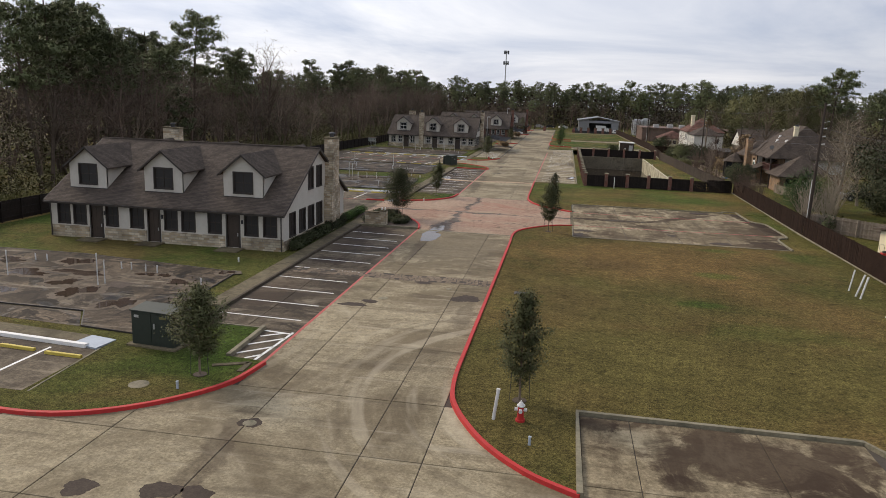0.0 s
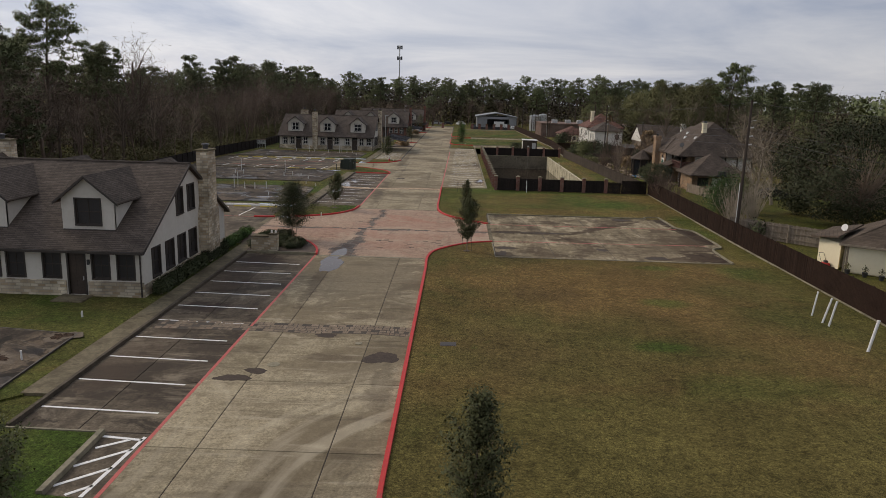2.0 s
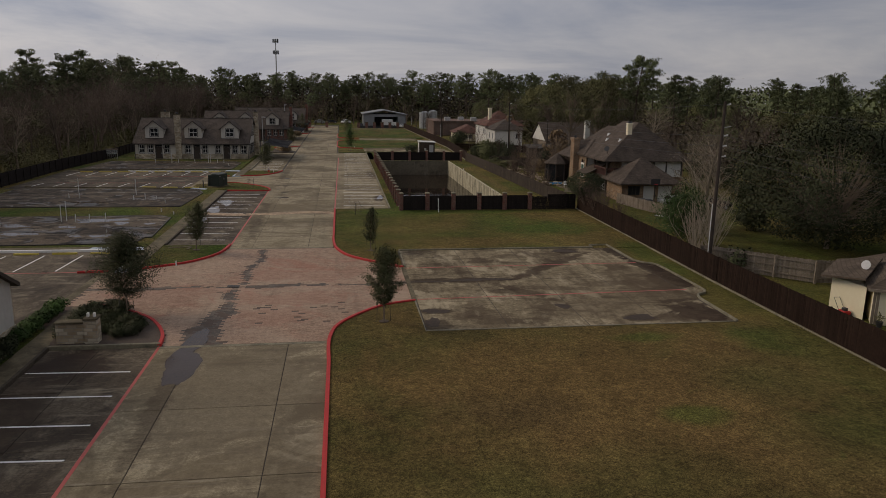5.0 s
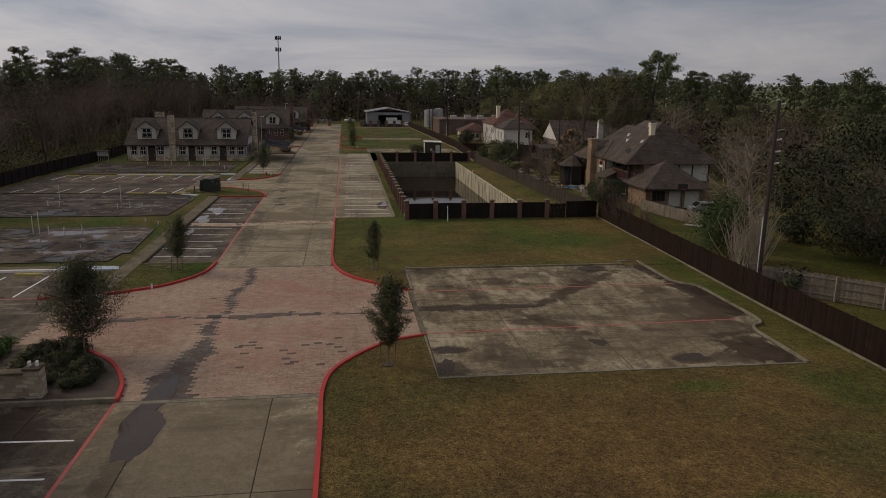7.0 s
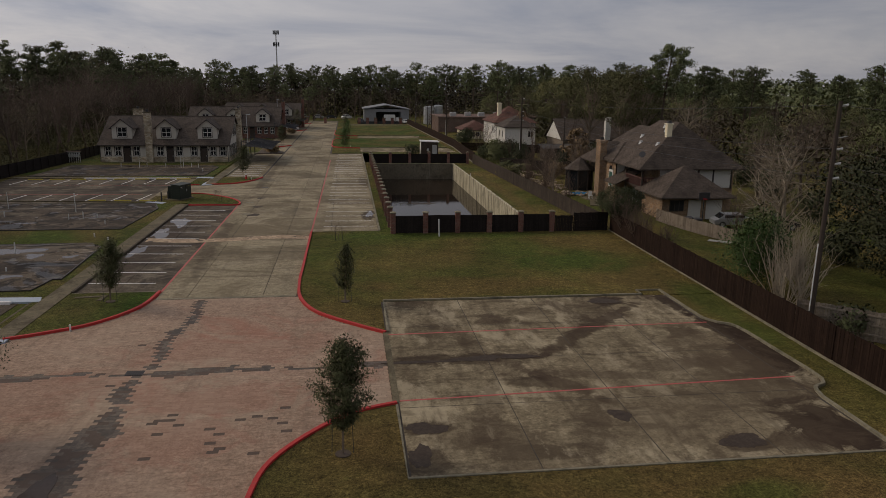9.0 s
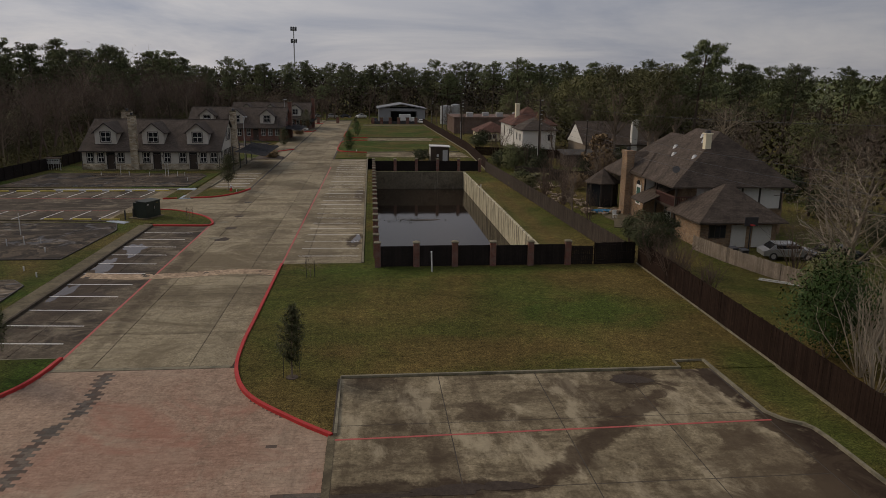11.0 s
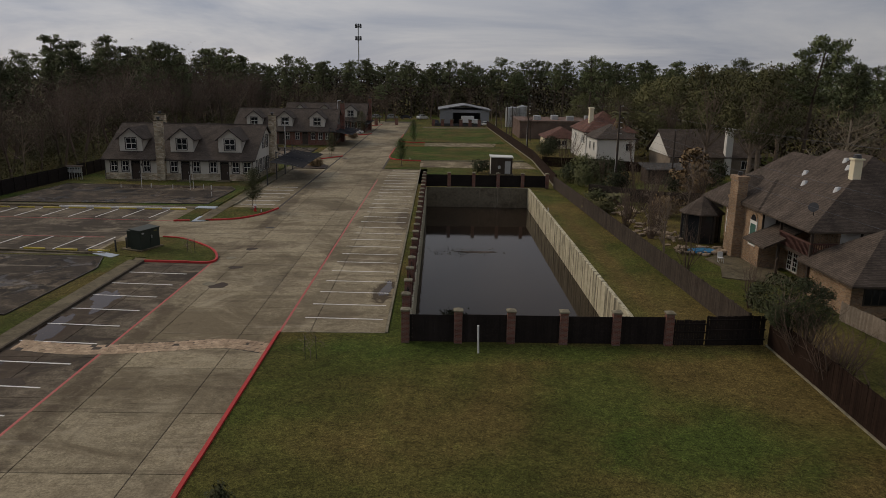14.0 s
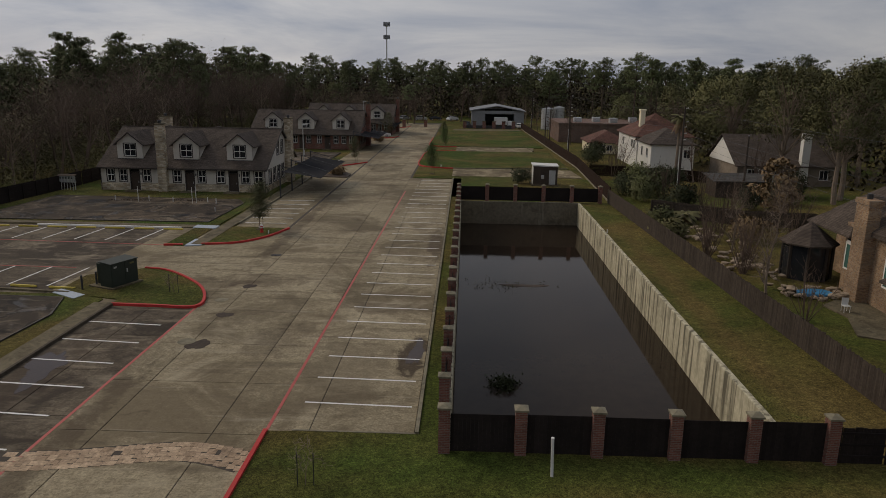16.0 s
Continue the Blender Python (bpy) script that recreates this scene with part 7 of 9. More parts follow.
for k, (x, y, sc) in enumerate(((26.0, 146.5, 1.1), (29.5, 153.5, 1.2), (33.0, 160.0, 1.1), (31.5, 166.0, 1.2), (25.6, 126.5, 0.8), (36.0, 152.0, 1.3), (28.4, 171.0, 1.1), (40.0, 163.0, 1.4), (27.0, 195.0, 1.2), (30.0, 203.0, 1.3), (26.5, 116.5, 0.8), (44.0, 182.0, 1.6), (35.5, 105.0, 1.0))):
    copy_thing(myrtle, pose(x, y, 0, 0, 0, 47 * k)).scale = (sc, sc, sc)

# ---- the brick and timber house by the basin ----
def local(ox, oy):
    return lambda u, z, d: (u - ox, oy - d, z)


big = thing("brick_house", "large two storey tan brick house with sprawling brown hip roof", "house", at=(0, 0, 0))
# walls: main block, garage wing, chimney bay
w = MB(); w.box(33.9, 119.9, 0, 43.0, 140.0, 4.9)
part("main_wall", w, TAN_BRICK, big)
w = MB(); w.box(32.1, 114.3, 0, 39.3, 119.9, 2.5)
part("garage_wall", w, TAN_BRICK, big)
w = MB(); w.box(31.7, 127.2, 0, 33.9, 134.5, 5.0)
part("bay_wall", w, TAN_BRICK, big)
r = MB(); hip(r, 31.8, 119.5, 43.4, 132.5, 4.85, 9.8, 4.3, "y", 0.5)
main_roof = part("main_roof", r, SHINGLE_DARK, big)
r = MB(); hip(r, 34.0, 129.5, 43.0, 140.0, 4.9, 8.75, 3.3, "y", 0.5)
part("rear_roof", r, SHINGLE_DARK, big)
r = MB(); hip(r, 32.0, 113.8, 39.3, 120.2, 2.5, 5.5, 4.0, "x", 0.5)
part("garage_roof", r, SHINGLE_DARK, big)
r = MB(); hip(r, 31.7, 127.6, 38.5, 132.4, 5.0, 7.0, 2.4, "x", 0.4)
part("bay_roof", r, SHINGLE_DARK, big)
r = MB(); hip(r, 31.5, 133.4, 37.5, 139.0, 4.2, 6.6, 2.6, "x", 0.4)
part("bay_roof", r, SHINGLE_DARK, big)
r = MB(); r.slab([(30.3, 123.4, 2.6), (33.9, 123.4, 4.3), (33.9, 127.3, 4.3), (30.3, 127.3, 2.6)], 0.14)
part("porch_roof", r, SHINGLE_DARK, big)
fn_w = lambda u, z, d: (33.9 - d, u, z)
fn_bay = lambda u, z, d: (31.7 - d, u, z)
fn_bs = lambda u, z, d: (u, 127.2 - d, z)
fn_s = lambda u, z, d: (u, 119.9 - d, z)
fn_g = lambda u, z, d: (u, 114.3 - d, z)
# white timbered panels under the eaves, between dark studs
for a, b in ((34.1, 35.5), (35.7, 37.0), (37.2, 38.6), (38.8, 40.4), (40.6, 42.6)):
    q = MB(); rect(q, fn_s, a, b, 2.6, 4.75, 0.01, 0.05)
    part("panel", q, WHITE_SIDING, big, "white painted timber panel")
    q = MB(); rect(q, fn_s, b, b + 0.2, 2.5, 4.8, 0.0, 0.07)
    part("stud", q, TRIM, big, "dark timber stud")
for a, b in ((31.85, 32.8), (33.0, 33.8)):
    q = MB(); rect(q, fn_bs, a, b, 2.9, 4.9, 0.01, 0.05)
    part("panel", q, WHITE_SIDING, big, "white painted timber panel")
    q = MB(); rect(q, fn_bs, a - 0.15, a, 2.6, 4.95, 0.0, 0.07)
    part("stud", q, TRIM, big, "dark timber stud")
for a, b in ((35.0, 36.4), (37.0, 38.8)):
    d = MB(); rect(d, fn_g, a, b, 0.05, 2.1, 0.0, 0.05)
    gd = part("garage_door", d, WHITE_SIDING, big, "white panelled garage door")
    for k in range(4):
        q = MB(); rect(q, fn_g, a + 0.06, b - 0.06, 0.1 + 0.5 * k, 0.55 + 0.5 * k, 0.05, 0.065)
        part("door_panel", q, WHITE_SIDING, gd)
q = MB(); rect(q, fn_g, 32.9, 34.5, 0.9, 2.1, 0.0, 0.05)
wo = part("window", q, TRIM, big, "dark framed garage window")
for k in range(3):
    q = MB(); rect(q, fn_g, 33.0 + 0.5 * k, 33.42 + 0.5 * k, 1.0, 2.0, 0.05, 0.06)
    part("pane", q, GLASS, wo)
TEAL = material("teal_glass", (0.05, 0.12, 0.10), (0.08, 0.17, 0.14), 1.0, 0.15, 0.0)
for yc in (128.6, 133.6):
    fr = MB(); rect(fr, fn_bay, yc - 0.65, yc + 0.65, 1.6, 4.0, 0.0, 0.06)
    fo = part("window", fr, WHITE_TRIM, big, "tall arched window with teal blinds")
    pn = MB(); rect(pn, fn_bay, yc - 0.5, yc + 0.5, 1.75, 3.45, 0.06, 0.075)
    part("pane", pn, TEAL, fo)
    ar = MB()
    pts = [fn_bay(yc + 0.52 * math.cos(a), 3.75 + 0.52 * math.sin(a), 0.08) for a in np.linspace(0, math.pi, 9)]
    ar.poly(pts)
    part("arch_pane", ar, GLASS, fo)
    tr = MB()
    for a in np.linspace(0.0, math.pi, 10)[:-1]:
        b = a + math.pi / 9
        tr.poly([fn_bay(yc + r_ * math.cos(c), 3.75 + r_ * math.sin(c), 0.09) for r_, c in ((0.52, a), (0.52, b), (0.72, b), (0.72, a))])
    part("arch_trim", tr, TAN_BRICK, fo)
c = MB(); c.box(30.9, 130.7, 0, 31.75, 132.3, 6.8).box(30.8, 130.6, 6.8, 31.85, 132.4, 7.15, 0.04)
ch = part("chimney", c, TAN_BRICK, big, "wide tan brick chimney")
part("chimney_pot", MB().tube((31.3, 131.5, 7.1), (31.3, 131.5, 7.5), 0.2, 0.2, 8), DARK_METAL, ch)
c = MB(); c.box(35.5, 121.9, 7.6, 36.1, 122.5, 9.6).box(35.4, 121.8, 9.6, 36.2, 122.6, 9.72, 0.03)
rc = part("roof_chimney", c, SIDING, main_roof, "pale boxed roof chimney with dark cap")
part("cap", MB().tube((35.8, 122.2, 9.72), (35.8, 122.2, 10.0), 0.3, 0.24, 10), DARK_METAL, rc)
for x, y in ((34.6, 122.0), (36.9, 125.4), (36.4, 124.0), (35.2, 128.0), (34.4, 126.4)):
    zz = 4.85 + (x - 31.3) * 0.786
    part("roof_vent", MB().tube((x, y, zz - 0.25), (x, y, zz + 0.15), 0.34, 0.2, 10), GALV, main_roof, "round metal roof vent")
part("satellite_dish", MB().tube((32.3, 120.6, 5.7), (32.1, 120.3, 6.3), 0.03, 0.03, 5).tube((32.1, 120.3, 6.3), (31.95, 120.1, 6.4), 0.08, 0.36, 12), DARK_METAL, main_roof, "dark satellite dish")
# balcony
BALCONY = material("red_brown_stained_rail", (0.075, 0.030, 0.024), (0.12, 0.050, 0.038), 2.0, 0.7, 0.1, 20.0, 0.5)
bal = MB(); bal.box(31.9, 119.7, 2.55, 33.9, 124.6, 2.8)
bo = part("balcony", bal, DOOR, big, "red brown timber balcony with turned balusters")
rl = MB(); rl.box(31.9, 119.7, 3.7, 33.9, 119.8, 3.82).box(31.9, 119.8, 3.7, 32.0, 124.6, 3.82)
part("rail", rl, BALCONY, bo)
bm_ = boxes_mesh("baluster", [(-0.03, -0.03, 0.03, 0.03, 2.8, 3.7)]); bm_.materials.append(BALCONY)
for i in range(11):
    ob = new("baluster", bm_); ob.location = (32.05 + 0.17 * i, 119.75, 0); ob.parent = bo
for i in range(26):
    ob = new("baluster", bm_); ob.location = (31.95, 119.95 + 0.18 * i, 0); ob.parent = bo
for x, y in ((32.0, 119.8), (32.0, 124.5)):
    part("post", MB().box(x - 0.09, y - 0.09, 0, x + 0.09, y + 0.09, 4.8), DOOR, big, "dark timber balcony post")
for y in (124.9, 125.8):
    q = MB(); rect(q, fn_w, y, y + 0.8, 0.1, 2.2, 0.0, 0.05)
    fo = part("french_door", q, WHITE_TRIM, big, "white french door with small panes")
    for i in range(2):
        for k in range(5):
            q = MB(); rect(q, fn_w, y + 0.1 + 0.32 * i, y + 0.36 + 0.32 * i, 0.25 + 0.38 * k, 0.56 + 0.38 * k, 0.05, 0.058)
            part("pane", q, GLASS, fo)
# octagonal sun room
s8 = [(30.6 + 1.75 * math.cos(a), 137.6 + 1.75 * math.sin(a)) for a in np.arange(math.pi / 8, 6.28, math.pi / 4)]
room = part("sun_room", MB().prism(s8, 0, 2.9), GLASS, big, "glazed octagonal sun room")
r = MB()
for i in range(8):
    a, b = s8[i], s8[(i + 1) % 8]
    k = 1.22
    pa, pb = (30.6 + (a[0] - 30.6) * k, 137.6 + (a[1] - 137.6) * k, 2.8), (30.6 + (b[0] - 30.6) * k, 137.6 + (b[1] - 137.6) * k, 2.8)
    part("roof_facet", MB().slab([pa, pb, (30.6, 137.6, 4.4)], 0.1), SHINGLE_DARK, room)
for a in s8:
    part("mullion", MB().box(a[0] - 0.09, a[1] - 0.09, 0, a[0] + 0.09, a[1] + 0.09, 2.9), TRIM, room)
structure("patio", MB().prism([(27.6, 124.0), (31.7, 122.0), (33.0, 122.0), (33.0, 131.0), (30.0, 131.4), (28.4, 130.0), (28.8, 127.5)], -0.05, 0.05), WALKWAY, "curved grey concrete garden patio", "patio")
pool = thing("rock_pool", "small blue garden pool ringed with loose tan rocks", "pool", at=(29.0, 132.6, 0))
POOL_BLUE = material("pool_water", (0.05, 0.22, 0.42), (0.08, 0.30, 0.52), 1.0, 0.06, 0.05, 3.0)
part("water", MB().prism([(1.25 * math.cos(a), 0.75 * math.sin(a) * (1 + 0.2 * math.cos(a))) for a in np.arange(0, 6.28, 0.35)], 0.0, 0.22), POOL_BLUE, pool)
ROCK = material("tan_garden_rock", (0.20, 0.15, 0.10), (0.40, 0.31, 0.22), 2.0, 0.9, 0.5, 12.0, 0.8)


def rock_mesh(seed, s):
    q = random.Random(seed)
    bm = bmesh.new()
    bmesh.ops.create_icosphere(bm, subdivisions=1, radius=s)
    for v in bm.verts:
        v.co = Vector((v.co.x * q.uniform(0.7, 1.4), v.co.y * q.uniform(0.7, 1.3), v.co.z * q.uniform(0.4, 0.7)))
    me = bpy.data.meshes.new("rock"); bm.to_mesh(me); bm.free()
    me.materials.append(ROCK)
    return me


rocks = [rock_mesh(i, 0.3) for i in range(5)]
rr = random.Random(8)
for i in range(46):
    a = rr.uniform(0, 6.28); k = rr.uniform(1.0, 1.7)
    ob = new("rock", rocks[i % 5]); ob.parent = pool
    ob.location = (1.45 * k * math.cos(a), 0.95 * k * math.sin(a), rr.uniform(0.05, 0.3)); ob.rotation_euler = (0, 0, a * 3); ob.scale = (rr.uniform(0.6, 1.3),) * 3
pile = thing("rock_pile", "heap of loose tan garden rocks and branches", "rock pile", at=(27.2, 141.5, 0))
for i in range(60):
    ob = new("rock", rocks[i % 5]); ob.parent = pile
    ob.location = (rr.gauss(0, 1.3), rr.gauss(0, 3.2), rr.uniform(0.05, 0.45)); ob.rotation_euler = (0, 0, i); ob.scale = (rr.uniform(0.6, 1.4),) * 3
pile2 = thing("rock_pile", "heap of loose tan garden rocks and branches", "rock pile", at=(27.0, 152.0, 0))
for i in range(40):
    ob = new("rock", rocks[i % 5]); ob.parent = pile2
    ob.location = (rr.gauss(0, 1.4), rr.gauss(0, 1.8), rr.uniform(0.05, 0.5)); ob.rotation_euler = (0, 0, i); ob.scale = (rr.uniform(0.6, 1.4),) * 3

# ---- cream garage house, standing aslant to the drive ----
tan = thing("garage_house", "low cream sided garage with brown hip roof", "house", at=(28.4, 65.1, 0))
tan.rotation_euler = (0, 0, radians(-33))
tan_inv = (Matrix.Translation((28.4, 65.1, 0)) @ Matrix.Rotation(radians(-33), 4, "Z")).inverted()
at_tan = lambda x, y, z: tuple(tan_inv @ Vector((x, y, z)))
part("wall", MB().box(0, 0, 0, 3.4, 8.4, 2.35), SIDING, tan)
part("wing_wall", MB().box(3.4, 1.3, 0, 8.4, 8.4, 2.35), SIDING, tan)
part("shed_wall", MB().prism([at_tan(*p, 0)[:2] for p in ((28.15, 68.6), (28.5, 65.9), (31.4, 69.5), (30.6, 71.4))], 0, 2.1), SIDING, tan)
r = MB(); hip(r, 0.0, 0.0, 8.4, 8.4, 2.3, 4.75, 4.7, "y", 0.4)
rf = part("roof", r, SHINGLE_TAN, tan)
r = MB(); r.slab([at_tan(27.6, 69.0, 2.15), at_tan(28.0, 65.5, 2.75), at_tan(31.6, 68.6, 3.3), at_tan(30.8, 71.8, 2.5)], 0.12)
part("shed_roof", r, SHINGLE_TAN, tan)
r = MB(); r.slab([at_tan(31.2, 63.9, 2.42), at_tan(31.5, 54.6, 2.42), at_tan(34.5, 54.6, 3.25), at_tan(34.0, 64.0, 3.25)], 0.12)
part("porch_roof", r, SHINGLE_TAN, tan)
part("porch_fascia", MB().slab([at_tan(31.12, 63.9, 2.42), at_tan(31.42, 54.6, 2.42), at_tan(31.5, 54.6, 2.42), at_tan(31.2, 63.9, 2.42)], 0.16), TIMBER, tan, "pale timber fascia")
for x, y in ((31.4, 57.4), (32.2, 57.2), (31.5, 54.9)):
    q = at_tan(x, y, 0)
    part("porch_post", MB().box(q[0] - 0.08, q[1] - 0.08, 0, q[0] + 0.08, q[1] + 0.08, 2.35), TIMBER, tan)
fn_t = lambda u, z, d: (u, -d, z)
fn_v = lambda u, z, d: (u, 1.3 - d, z)
for fn, a, b, lab in ((fn_t, 0.3, 3.1, "wide cream garage door"), (fn_v, 4.2, 5.2, "cream plank door")):
    q = MB(); rect(q, fn, a, b, 0.05, 2.05, 0.0, 0.04)
    d = part("door", q, SIDING, tan, lab)
    if b - a > 2:
        for k in range(4):
            pq = MB(); rect(pq, fn, a + 0.04, b - 0.04, 0.08 + 0.5 * k, 0.55 + 0.5 * k, 0.04, 0.055)
            part("door_panel", pq, SIDING, d)
    for ua, ub, za, zb in ((a - 0.14, a, 0, 2.18), (b, b + 0.14, 0, 2.18), (a, b, 2.05, 2.18)):
        tm = MB(); rect(tm, fn, ua, ub, za, zb, 0, 0.06)
        part("trim", tm, TIMBER, d)
    hd = MB(); rect(hd, fn, b - 0.2, b - 0.13, 0.95, 1.05, 0.04, 0.09)
    part("handle", hd, DARK_METAL, d)
part("fascia", MB().box(-0.4, -0.45, 2.14, 3.4, -0.4, 2.3), TIMBER, tan, "pale timber fascia")
part("corner_board", MB().box(-0.03, -0.03, 0, 0.12, 0.0, 2.3), TIMBER, tan)
part("satellite_dish", MB().tube((-0.2, 2.6, 2.6), (-0.3, 2.4, 3.15), 0.03, 0.03, 6).tube((-0.3, 2.4, 3.15), (-0.4, 2.25, 3.2), 0.06, 0.3, 12), GALV, rf, "pale satellite dish")
structure("pavement", MB().prism([(31.0, 61.9), (29.8, 57.6), (29.0, 53.5), (34.5, 53.5), (34.5, 60.8)], -0.05, 0.03), WALKWAY, "pale concrete garden path beside a porch", "path")
gate = thing("iron_gate", "black iron garden gate beside a garage", "gate", at=(32.6, 60.6, 0))
gate.rotation_euler = (0, 0, radians(32))
for i in range(14):
    part("bar", MB().box(-0.012, -1.0 + 0.14 * i, 0, 0.012, -0.98 + 0.14 * i, 1.25), DARK_METAL, gate)
for z in (0.14, 1.17):
    part("rail", MB().box(-0.015, -1.02, z - 0.02, 0.015, 0.9, z + 0.02), DARK_METAL, gate)
gh = thing("neighbour_house", "neighbouring house with grey shingle hip roof and brick wall", "house")
part("wall", MB().box(38.6, 56.0, 0, 48.0, 66.6, 2.7), TAN_BRICK, gh)
part("roof", hip(MB(), 38.6, 56.0, 48.0, 66.6, 2.7, 6.4, 4.5, "x", 0.5), SHINGLE_GREY, gh)
mower = thing("lawn_mower", "small red and black push mower by a door", "mower", at=(28.0, 66.9, 0))
part("deck", MB().box(-0.25, -0.3, 0.12, 0.25, 0.3, 0.32, 0.04), RED, mower)
part("engine", MB().box(-0.13, -0.15, 0.32, 0.13, 0.15, 0.5, 0.03), DARK_METAL, mower)
part("handle_bar", MB().tube((-0.2, 0.3, 0.3), (-0.2, 0.85, 0.95), 0.015, 0.015, 6).tube((0.2, 0.3, 0.3), (0.2, 0.85, 0.95), 0.015, 0.015, 6).tube((-0.2, 0.85, 0.95), (0.2, 0.85, 0.95), 0.015, 0.015, 6), DARK_METAL, mower)
for dx, dy in ((-0.27, -0.22), (0.27, -0.22), (-0.27, 0.22), (0.27, 0.22)):
    part("wheel", MB().tube((dx - 0.03, dy, 0.11), (dx + 0.03, dy, 0.11), 0.11, 0.11, 10), DARK_METAL, mower)
pot = thing("flower_pot", "dark garden pot with a bare plant by the garage wall", "flower pot", "pots by the garage", at=(28.5, 64.5, 0))
part("pot", MB().tube((0, 0, 0), (0, 0, 0.35), 0.15, 0.22, 10), DARK_METAL, pot)
part("plant", leaf_mesh("plant", np.random.default_rng(4).normal(0, 0.12, (60, 3)) + np.array([0, 0, 0.6]), 0.06, np.random.default_rng(4)), BRUSH_LEAF, pot)
for x, y in ((29.3, 63.5), (30.0, 62.5)):
    copy_thing(pot, pose(x, y, 0))

# ---- further houses ----
wh = thing("white_house", "two storey white sided house with brown hip roof and tall chimney", "house")
part("wall", MB().box(33.4, 198.0, 0, 40.2, 207.0, 4.9), WHITE_SIDING, wh)
part("rear_wall", MB().box(33.2, 207.0, 0, 42.5, 222.0, 5.4), WHITE_SIDING, wh)
part("roof", hip(MB(), 33.4, 198.0, 40.2, 207.4, 4.9, 7.2, 4.2, "y", 0.4), SHINGLE, wh)
part("rear_roof", hip(MB(), 33.2, 207.0, 42.5, 222.0, 5.4, 9.0, 5.0, "x", 0.45), SHINGLE_RED, wh)
c = part("chimney", MB().box(34.6, 211.6, 4.0, 35.4, 212.8, 9.5).box(34.5, 211.5, 9.5, 35.5, 212.9, 9.75, 0.03), SIDING, wh, "tall cream boxed chimney")
fnw = lambda u, z, d: (33.4 - d, u, z)
for y in (200.0, 203.4):
    house_window(wh, fnw, y, y + 0.9, 2.6, 4.0)
fnw2 = lambda u, z, d: (33.2 - d, u, z)
for y in (208.4, 210.2, 217.0):
    house_window(wh, fnw2, y, y + 0.9, 3.2, 4.6)
fns = lambda u, z, d: (u, 198.0 - d, z)
house_window(wh, fns, 38.6, 39.6, 2.8, 4.0)
rh = thing("bungalow", "low tan bungalow with red brown hip roof", "house")
part("wall", MB().box(29.2, 230.0, 0, 37.0, 240.0, 2.3), SIDING, rh)
part("roof", hip(MB(), 29.2, 230.0, 37.0, 240.0, 2.3, 4.5, 3.8, "y", 0.5), SHINGLE_RED, rh)
part("porch_roof", hip(MB(), 34.4, 226.6, 38.0, 230.4, 2.2, 3.4, 1.6, "y", 0.3), SHINGLE_RED, rh)
fnr = lambda u, z, d: (u, 230.0 - d, z)
for x in (29.9, 31.3, 32.7):
    house_window(rh, fnr, x, x + 0.9, 0.7, 1.7)
gb = thing("gabled_house", "long brown roofed house with white gable and pale chimney", "house")
part("wall", MB().box(43.5, 188.0, 0, 58.0, 200.0, 3.0), FENCE_PALE, gb)
r = MB(); r.slab([(43.0, 187.5, 2.9), (58.5, 187.5, 2.9), (58.5, 194.5, 7.0), (43.0, 194.5, 7.0)], 0.14)
r.slab([(58.5, 201.0, 2.9), (43.0, 201.0, 2.9), (43.0, 194.5, 7.0), (58.5, 194.5, 7.0)], 0.14)
part("roof", r, SHINGLE_DARK, gb)
gm = MB()
for xx in (43.3, 43.5):
    gm.poly([(xx, 188.2, 2.9), (xx, 200.2, 2.9), (xx, 194.5, 6.7)] if xx > 43.4 else [(xx, 200.2, 2.9), (xx, 188.2, 2.9), (xx, 194.5, 6.7)])
for a, b in (((188.2, 2.9), (194.5, 6.7)), ((194.5, 6.7), (200.2, 2.9)), ((200.2, 2.9), (188.2, 2.9))):
    gm.poly([(43.3, *a), (43.5, *a), (43.5, *b), (43.3, *b)])
part("gable", gm, WHITE_SIDING, gb)
part("chimney", MB().box(52.4, 187.6, 0, 53.5, 188.6, 7.4).box(52.3, 187.5, 7.4, 53.6, 188.7, 7.6, 0.03), WHITE_SIDING, gb, "pale boxed chimney")
fng = lambda u, z, d: (u, 188.0 - d, z)
for x in (45.0, 46.6, 49.0, 55.4):
    house_window(gb, fng, x, x + 1.1, 1.0, 2.3)
sd = thing("garden_shed", "low grey garden shed behind a board fence", "shed")
part("wall", MB().box(36.5, 176.0, 0, 46.0, 180.0, 2.2), FENCE_GREY, sd)
part("roof", MB().slab([(36.0, 175.6, 2.2), (46.5, 175.6, 2.2), (46.5, 180.4, 2.7), (36.0, 180.4, 2.7)], 0.12), SHINGLE_GREY, sd)
bk = thing("commercial_building", "low tan flat roofed commercial building with rooftop units", "building")
part("wall", MB().box(26.0, 256.0, 0, 60.0, 276.0, 4.2), DARK_BRICK, bk)
part("parapet", MB().box(25.8, 255.8, 4.2, 60.2, 276.2, 4.6), DARK_BRICK, bk)
for i, x in enumerate((30.0, 35.0, 38.6, 44.0, 50.0)):
    part("rooftop_unit", MB().box(x, 259 + i % 2 * 3, 4.6, x + 1.8, 261 + i % 2 * 3, 5.7, 0.05), GALV, bk, "grey rooftop air unit")
